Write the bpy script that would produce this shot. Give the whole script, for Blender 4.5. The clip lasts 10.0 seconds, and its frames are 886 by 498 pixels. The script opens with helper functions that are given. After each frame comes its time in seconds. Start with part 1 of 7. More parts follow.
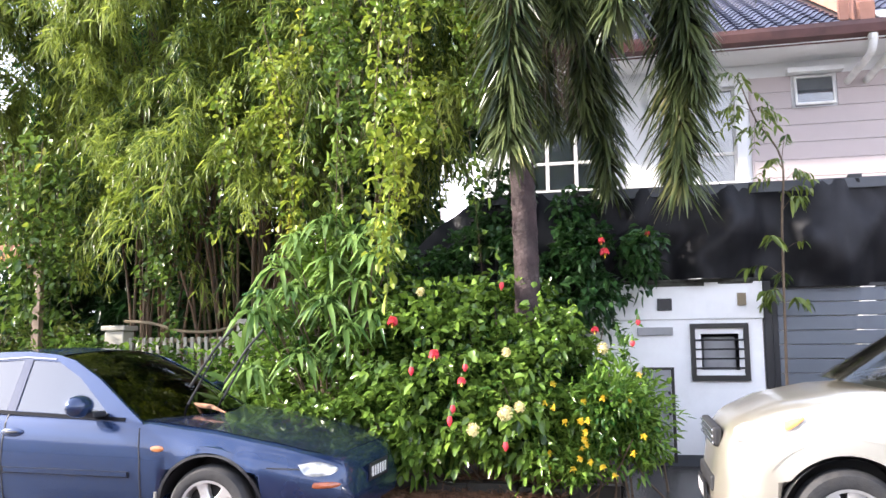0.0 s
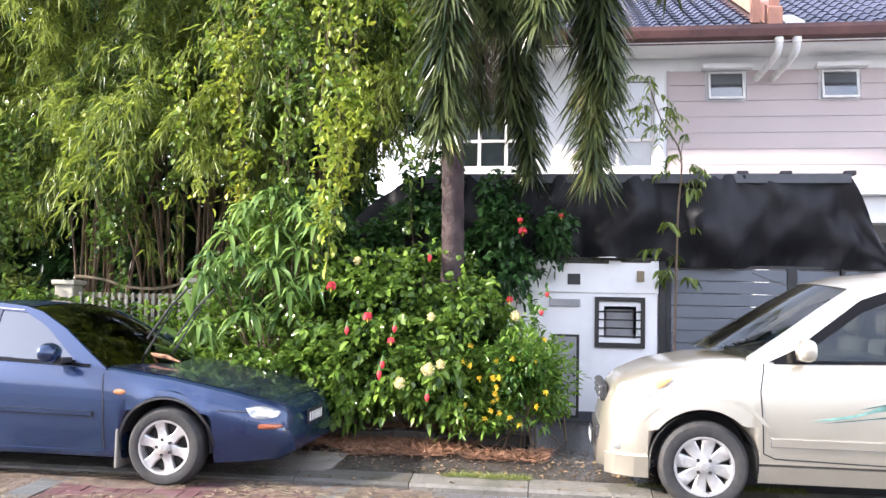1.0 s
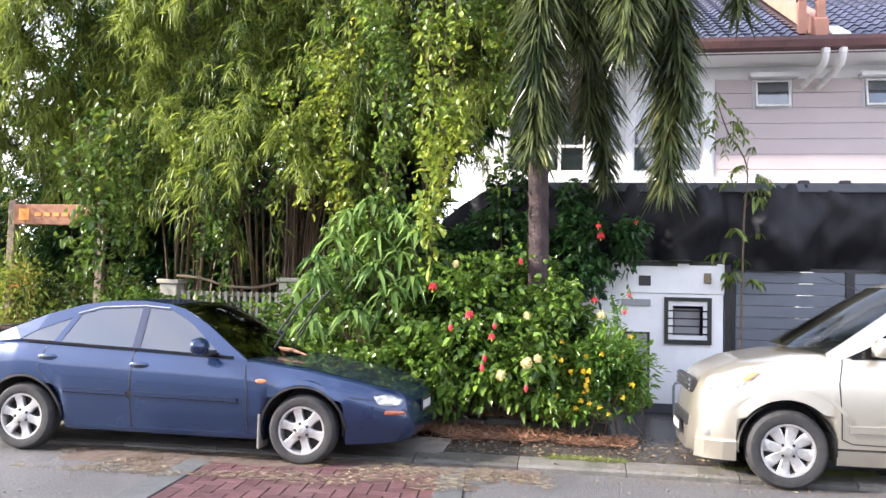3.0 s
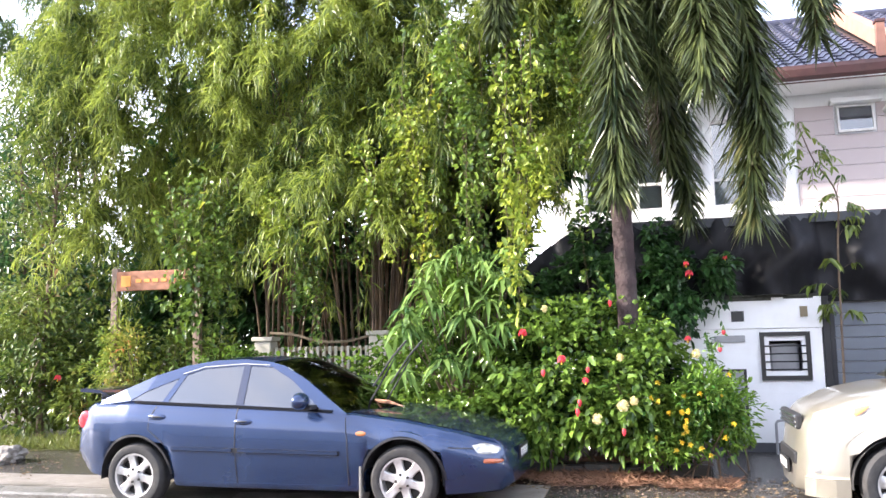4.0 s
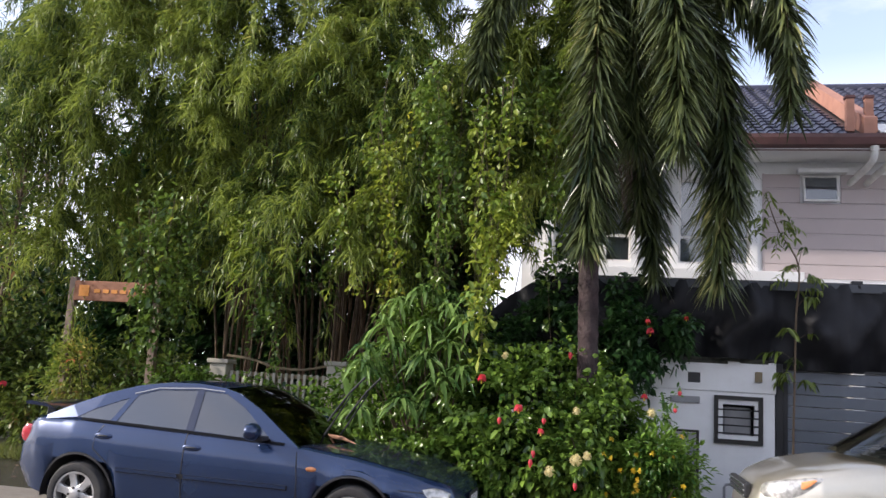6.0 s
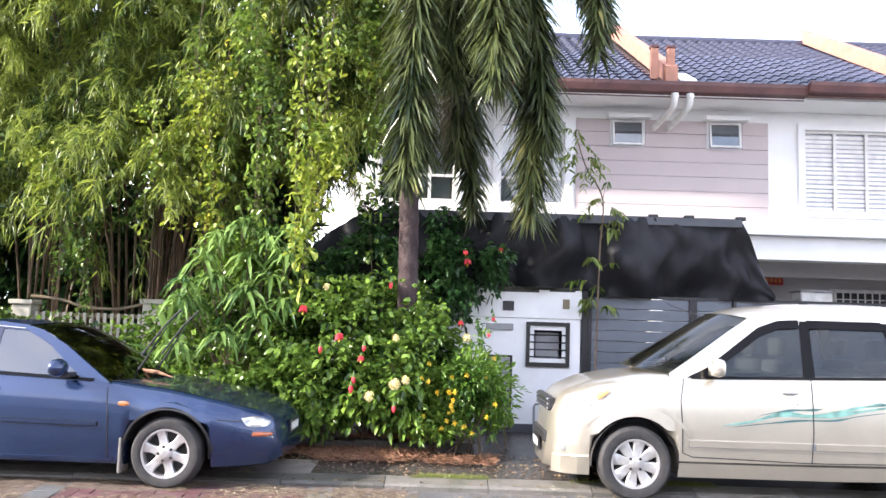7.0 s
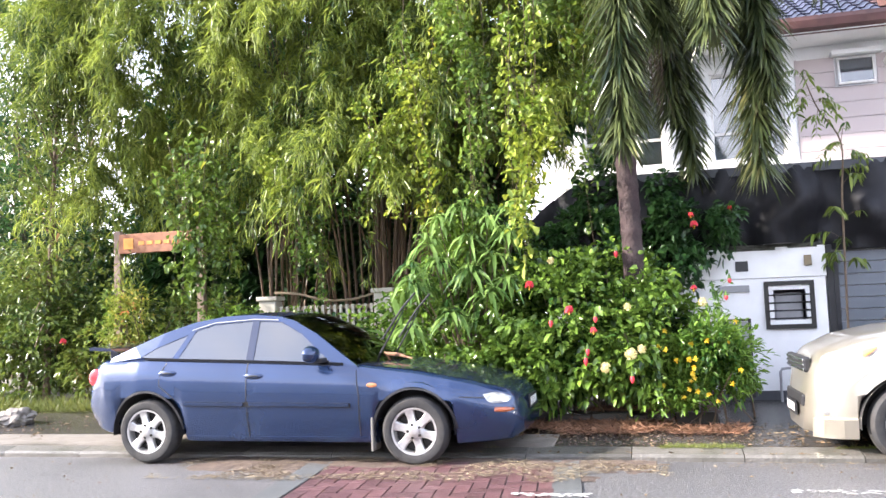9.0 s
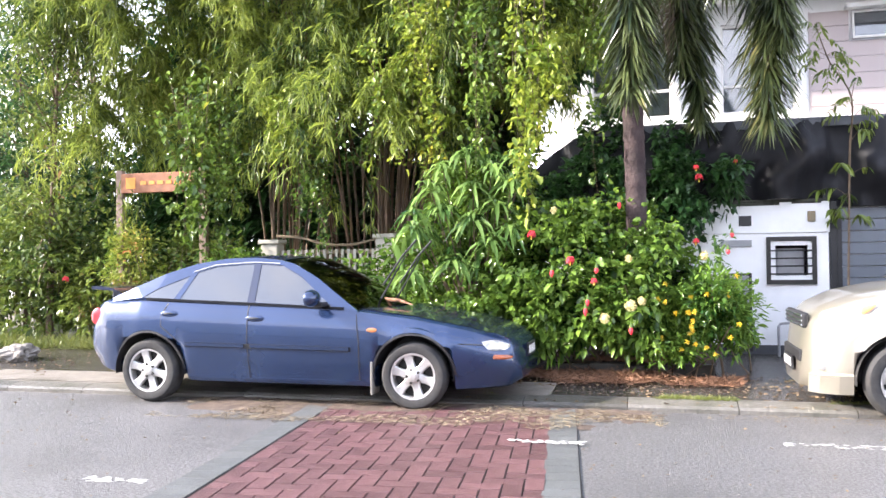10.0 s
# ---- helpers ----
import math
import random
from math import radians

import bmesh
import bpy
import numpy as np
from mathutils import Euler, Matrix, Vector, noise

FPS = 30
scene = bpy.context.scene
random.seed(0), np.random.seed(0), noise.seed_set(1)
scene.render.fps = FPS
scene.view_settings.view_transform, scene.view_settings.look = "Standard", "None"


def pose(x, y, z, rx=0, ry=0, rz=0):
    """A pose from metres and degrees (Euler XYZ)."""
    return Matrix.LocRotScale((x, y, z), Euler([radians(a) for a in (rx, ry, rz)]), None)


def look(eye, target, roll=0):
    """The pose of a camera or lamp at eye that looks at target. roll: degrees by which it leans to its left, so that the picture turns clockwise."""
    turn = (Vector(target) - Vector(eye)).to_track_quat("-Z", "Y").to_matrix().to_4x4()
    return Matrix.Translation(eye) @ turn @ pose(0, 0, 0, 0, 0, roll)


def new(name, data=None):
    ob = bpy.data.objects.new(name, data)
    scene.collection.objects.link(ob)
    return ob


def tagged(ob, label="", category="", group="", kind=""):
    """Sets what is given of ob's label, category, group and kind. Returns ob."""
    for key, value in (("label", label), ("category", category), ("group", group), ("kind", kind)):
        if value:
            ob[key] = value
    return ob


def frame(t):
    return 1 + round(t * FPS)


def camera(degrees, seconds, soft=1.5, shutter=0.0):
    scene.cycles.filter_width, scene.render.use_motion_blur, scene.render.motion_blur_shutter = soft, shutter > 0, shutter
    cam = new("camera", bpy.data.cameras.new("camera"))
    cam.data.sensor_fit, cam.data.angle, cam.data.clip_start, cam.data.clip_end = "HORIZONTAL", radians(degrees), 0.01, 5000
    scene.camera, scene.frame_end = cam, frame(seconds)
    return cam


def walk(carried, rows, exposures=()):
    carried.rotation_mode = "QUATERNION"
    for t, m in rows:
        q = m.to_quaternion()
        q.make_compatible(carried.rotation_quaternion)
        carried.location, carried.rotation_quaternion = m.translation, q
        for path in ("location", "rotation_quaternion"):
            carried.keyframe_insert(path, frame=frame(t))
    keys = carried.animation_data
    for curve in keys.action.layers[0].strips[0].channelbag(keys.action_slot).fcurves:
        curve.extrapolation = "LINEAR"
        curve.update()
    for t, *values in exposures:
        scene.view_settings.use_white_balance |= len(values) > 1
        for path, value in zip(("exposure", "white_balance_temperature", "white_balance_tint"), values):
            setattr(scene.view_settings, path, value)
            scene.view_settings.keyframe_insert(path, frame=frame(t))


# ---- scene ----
cam = camera(56.3, 10.0)
PATH = [
    (0, (-1.252, -1.554, 1.392), (-1.69, 0.386, 1.613), -0.7),
    (0.5, (-1.109, -2.035, 1.372), (-1.589, -0.102, 1.548), -0.5),
    (1, (-1.086, -2.398, 1.408), (-1.366, -0.422, 1.542), 1.2),
    (1.5, (-1.096, -2.706, 1.411), (-1.057, -0.712, 1.56), 2.8),
    (2, (-1.152, -2.933, 1.39), (-1.014, -0.943, 1.54), 2.5),
    (2.5, (-1.467, -3.116, 1.431), (-1.552, -1.123, 1.563), 1.8),
    (2.7, (-1.603, -3.169, 1.43), (-1.804, -1.183, 1.557), 2.3),
    (3.8, (-1.815, -3.401, 1.427), (-2.304, -1.466, 1.563), -1.6),
    (4, (-1.828, -3.376, 1.432), (-2.323, -1.452, 1.667), -1.1),
    (4.5, (-1.836, -3.384, 1.489), (-2.312, -1.541, 2.102), -0.9),
    (5, (-1.938, -3.483, 1.613), (-2.392, -1.72, 2.441), 1.1),
    (5.5, (-1.884, -3.417, 1.6), (-2.344, -1.577, 2.233), 1.6),
    (5.7, (-1.868, -3.404, 1.589), (-2.322, -1.514, 2.058), 3.0),
    (6.8, (-1.776, -3.442, 1.401), (-1.922, -1.458, 1.607), 2.2),
    (7, (-1.725, -3.46, 1.386), (-1.733, -1.47, 1.582), 1.8),
    (7.5, (-1.744, -3.44, 1.327), (-1.716, -1.449, 1.51), 1.8),
    (8, (-1.771, -3.428, 1.283), (-1.752, -1.436, 1.454), 1.4),
    (8.5, (-1.846, -3.424, 1.296), (-1.94, -1.432, 1.446), 0.5),
    (8.6, (-1.868, -3.421, 1.296), (-2.059, -1.435, 1.441), 0.2),
    (9, (-1.945, -3.383, 1.296), (-2.432, -1.45, 1.452), -2.1),
    (9.5, (-1.938, -3.372, 1.273), (-2.462, -1.444, 1.354), -0.9),
    (10, (-1.948, -3.368, 1.302), (-2.445, -1.431, 1.33), -0.7),
]
EXPOSURE = [(t, stops, 6330, 16) for t, stops in ((0, 1.52), (0.5, 1.62), (1, 1.5), (1.5, 0.78), (2, 0.12), (2.5, 0.73), (4, 1.6), (4.5, 0.7), (5, -0.1), (5.5, -0.33), (7, 1.43), (7.5, 0.77), (8, 0.88), (8.5, 1.13), (9, 1.65), (9.5, 1.58), (10, 1.67))]
walk(cam, [(t, look(eye, target, roll)) for t, eye, target, roll in PATH], EXPOSURE)

# ---- world, sun, exposure ----
SUN_EL, SUN_AZ = 28.0, 198.0     # degrees; azimuth counted from +x
world = bpy.data.worlds.new("sky")
scene.world = world
world.use_nodes = True
wn, wl = world.node_tree.nodes, world.node_tree.links
wn.clear()
w_out = wn.new("ShaderNodeOutputWorld")
w_bg = wn.new("ShaderNodeBackground")
w_sky = wn.new("ShaderNodeTexSky")
w_sky.sky_type, w_sky.sun_disc = "NISHITA", False
w_sky.sun_elevation = radians(SUN_EL)
w_sky.sun_rotation = radians(90 - SUN_AZ)
w_sky.air_density, w_sky.dust_density, w_sky.ozone_density = 1.0, 1.0, 1.0
w_co = wn.new("ShaderNodeTexCoord")
w_map = wn.new("ShaderNodeMapping")
w_map.inputs["Scale"].default_value = (1.0, 1.0, 2.2)
w_no = wn.new("ShaderNodeTexNoise")
w_no.inputs["Scale"].default_value, w_no.inputs["Detail"].default_value = 3.2, 6.0
w_no.inputs["Roughness"].default_value = 0.55
w_ra = wn.new("ShaderNodeValToRGB")
w_ra.color_ramp.elements[0].position, w_ra.color_ramp.elements[1].position = 0.44, 0.72
w_ra.color_ramp.elements[0].color = (0.1, 0.1, 0.1, 1)
w_mix = wn.new("ShaderNodeMix")
w_mix.data_type = "RGBA"
w_mix.inputs["B"].default_value = (9.2, 9.2, 9.6, 1)
wl.new(w_co.outputs["Generated"], w_map.inputs["Vector"])
wl.new(w_map.outputs["Vector"], w_no.inputs["Vector"])
wl.new(w_no.outputs["Fac"], w_ra.inputs["Fac"])
w_sep = wn.new("ShaderNodeSeparateXYZ")
w_haze = wn.new("ShaderNodeMapRange")      # whitish haze low over the roofs
w_haze.inputs["From Min"].default_value, w_haze.inputs["From Max"].default_value = 0.25, 0.38
w_haze.inputs["To Min"].default_value, w_haze.inputs["To Max"].default_value = 0.9, 0.0
w_max = wn.new("ShaderNodeMath")
w_max.operation = "MAXIMUM"
wl.new(w_co.outputs["Generated"], w_sep.inputs["Vector"])
wl.new(w_sep.outputs["Z"], w_haze.inputs["Value"])
wl.new(w_haze.outputs["Result"], w_max.inputs[0])
wl.new(w_ra.outputs["Color"], w_max.inputs[1])
wl.new(w_max.outputs[0], w_mix.inputs["Factor"])
w_hs = wn.new("ShaderNodeHueSaturation")
w_hs.inputs["Value"].default_value, w_hs.inputs["Saturation"].default_value = 2.0, 0.8
wl.new(w_sky.outputs["Color"], w_hs.inputs["Color"])
wl.new(w_hs.outputs["Color"], w_mix.inputs["A"])
wl.new(w_mix.outputs["Result"], w_bg.inputs["Color"])
wl.new(w_bg.outputs["Background"], w_out.inputs["Surface"])
w_bg.inputs["Strength"].default_value = 0.15

sun = new("sun", bpy.data.lights.new("sun", "SUN"))
sun.data.energy, sun.data.angle, sun.data.color = 5.0, radians(1.2), (1.0, 0.92, 0.79)
_d = Vector((math.cos(radians(SUN_AZ)) * math.cos(radians(SUN_EL)), math.sin(radians(SUN_AZ)) * math.cos(radians(SUN_EL)), math.sin(radians(SUN_EL))))
sun.matrix_world = look(_d * 60, (0, 0, 0))

# ---- materials ----


def mat(name, base, rough=0.6, metal=0.0, var=0.15, scale=6.0, bump=0.0, bscale=60.0, coat=0.0, dirt=None, dirt_amt=0.5, dscale=1.5, spec=0.5):
    """Principled surface with grain, broad variation, relief and stains."""
    m = bpy.data.materials.new(name)
    m.use_nodes = True
    n, l = m.node_tree.nodes, m.node_tree.links
    p = n["Principled BSDF"]
    p.inputs["Roughness"].default_value, p.inputs["Metallic"].default_value = rough, metal
    p.inputs["Coat Weight"].default_value = coat
    p.inputs["Coat Roughness"].default_value = 0.05
    p.inputs["Specular IOR Level"].default_value = spec
    co = n.new("ShaderNodeTexCoord")
    a = n.new("ShaderNodeTexNoise")
    a.inputs["Scale"].default_value, a.inputs["Detail"].default_value = scale, 8.0
    l.new(co.outputs["Object"], a.inputs["Vector"])
    r = n.new("ShaderNodeValToRGB")
    r.color_ramp.elements[0].position, r.color_ramp.elements[1].position = 0.3, 0.7
    r.color_ramp.elements[0].color = (*[c * (1 - var) for c in base], 1)
    r.color_ramp.elements[1].color = (*[min(1, c * (1 + var)) for c in base], 1)
    l.new(a.outputs["Fac"], r.inputs["Fac"])
    out = r.outputs["Color"]
    if dirt:
        d = n.new("ShaderNodeTexNoise")
        d.inputs["Scale"].default_value, d.inputs["Detail"].default_value = dscale, 10.0
        d.inputs["Roughness"].default_value = 0.65
        l.new(co.outputs["Object"], d.inputs["Vector"])
        dr = n.new("ShaderNodeValToRGB")
        dr.color_ramp.elements[0].position, dr.color_ramp.elements[1].position = 0.48, 0.72
        dr.color_ramp.elements[1].color = (dirt_amt,) * 3 + (1,)
        l.new(d.outputs["Fac"], dr.inputs["Fac"])
        mx = n.new("ShaderNodeMix")
        mx.data_type = "RGBA"
        mx.inputs["B"].default_value = (*dirt, 1)
        l.new(dr.outputs["Color"], mx.inputs["Factor"])
        l.new(out, mx.inputs["A"])
        out = mx.outputs["Result"]
    l.new(out, p.inputs["Base Color"])
    if bump:
        b = n.new("ShaderNodeTexNoise")
        b.inputs["Scale"].default_value, b.inputs["Detail"].default_value = bscale, 6.0
        l.new(co.outputs["Object"], b.inputs["Vector"])
        bn = n.new("ShaderNodeBump")
        bn.inputs["Strength"].default_value, bn.inputs["Distance"].default_value = bump, 0.02
        l.new(b.outputs["Fac"], bn.inputs["Height"])
        l.new(bn.outputs["Normal"], p.inputs["Normal"])
    return m


def piece_mat(name, base, spread=0.25, rough=0.7, bump=0.3, bscale=80.0, dirt=(0.1, 0.09, 0.08), dirt_amt=0.4):
    """Surface of repeated pieces: each piece takes its own shade."""
    m = mat(name, base, rough, 0, 0.12, 12.0, bump, bscale, dirt=dirt, dirt_amt=dirt_amt, dscale=2.5)
    n, l = m.node_tree.nodes, m.node_tree.links
    p = n["Principled BSDF"]
    src = p.inputs["Base Color"].links[0].from_socket
    oi = n.new("ShaderNodeObjectInfo")
    mr = n.new("ShaderNodeMapRange")
    mr.inputs["To Min"].default_value, mr.inputs["To Max"].default_value = 1 - spread, 1 + spread
    hs = n.new("ShaderNodeHueSaturation")
    l.new(oi.outputs["Random"], mr.inputs["Value"])
    l.new(mr.outputs["Result"], hs.inputs["Value"])
    l.new(src, hs.inputs["Color"])
    l.new(hs.outputs["Color"], p.inputs["Base Color"])
    return m


def leaf_mat(name, dark, light, accent=None, patch=0.5, rough=0.42, trans=0.35):
    """Leaves: each leaf its own tone, with broad lighter patches; the wide spread also paints in lit-to-shaded
    contrast. Light passes through.
    """
    m = bpy.data.materials.new(name)
    m.use_nodes = True
    n, l = m.node_tree.nodes, m.node_tree.links
    p, out = n["Principled BSDF"], n["Material Output"]
    p.inputs["Roughness"].default_value = rough
    g = n.new("ShaderNodeNewGeometry")
    co = n.new("ShaderNodeTexCoord")
    no = n.new("ShaderNodeTexNoise")
    no.inputs["Scale"].default_value, no.inputs["Detail"].default_value = patch, 3.0
    l.new(co.outputs["Object"], no.inputs["Vector"])
    ad = n.new("ShaderNodeMath")
    ad.operation = "ADD"
    ma = n.new("ShaderNodeMath")
    ma.operation = "MULTIPLY"
    ma.inputs[1].default_value = 0.55
    l.new(g.outputs["Random Per Island"], ma.inputs[0])
    l.new(ma.outputs[0], ad.inputs[0])
    mb = n.new("ShaderNodeMapRange")
    mb.inputs["From Min"].default_value, mb.inputs["From Max"].default_value = 0.32, 0.68
    mb.inputs["To Max"].default_value = 0.45
    l.new(no.outputs["Fac"], mb.inputs["Value"])
    l.new(mb.outputs["Result"], ad.inputs[1])
    r = n.new("ShaderNodeValToRGB")
    e = r.color_ramp.elements
    e[0].position, e[1].position = 0.1, 0.85
    e[0].color, e[1].color = (*dark, 1), (*light, 1)
    if accent:
        x = e.new(0.985)
        x.color = (*accent, 1)
    l.new(ad.outputs[0], r.inputs["Fac"])
    l.new(r.outputs["Color"], p.inputs["Base Color"])
    t = n.new("ShaderNodeBsdfTranslucent")
    l.new(r.outputs["Color"], t.inputs["Color"])
    mx = n.new("ShaderNodeMixShader")
    mx.inputs["Fac"].default_value = trans
    l.new(p.outputs["BSDF"], mx.inputs[1])
    l.new(t.outputs["BSDF"], mx.inputs[2])
    l.new(mx.outputs["Shader"], out.inputs["Surface"])
    return m


def glass_mat(name, tint, gloss=0.12):
    m = bpy.data.materials.new(name)
    m.use_nodes = True
    n, l = m.node_tree.nodes, m.node_tree.links
    n.remove(n["Principled BSDF"])
    t, g, f, mx = (n.new("ShaderNodeBsdfTransparent"), n.new("ShaderNodeBsdfGlossy"), n.new("ShaderNodeFresnel"), n.new("ShaderNodeMixShader"))
    t.inputs["Color"].default_value = (*tint, 1)
    g.inputs["Roughness"].default_value = 0.03
    f.inputs["IOR"].default_value = 1.5
    ad = n.new("ShaderNodeMath")
    ad.inputs[1].default_value = gloss
    ad.use_clamp = True
    l.new(f.outputs["Fac"], ad.inputs[0])
    l.new(ad.outputs[0], mx.inputs["Fac"])
    l.new(t.outputs["BSDF"], mx.inputs[1])
    l.new(g.outputs["BSDF"], mx.inputs[2])
    l.new(mx.outputs["Shader"], n["Material Output"].inputs["Surface"])
    return m


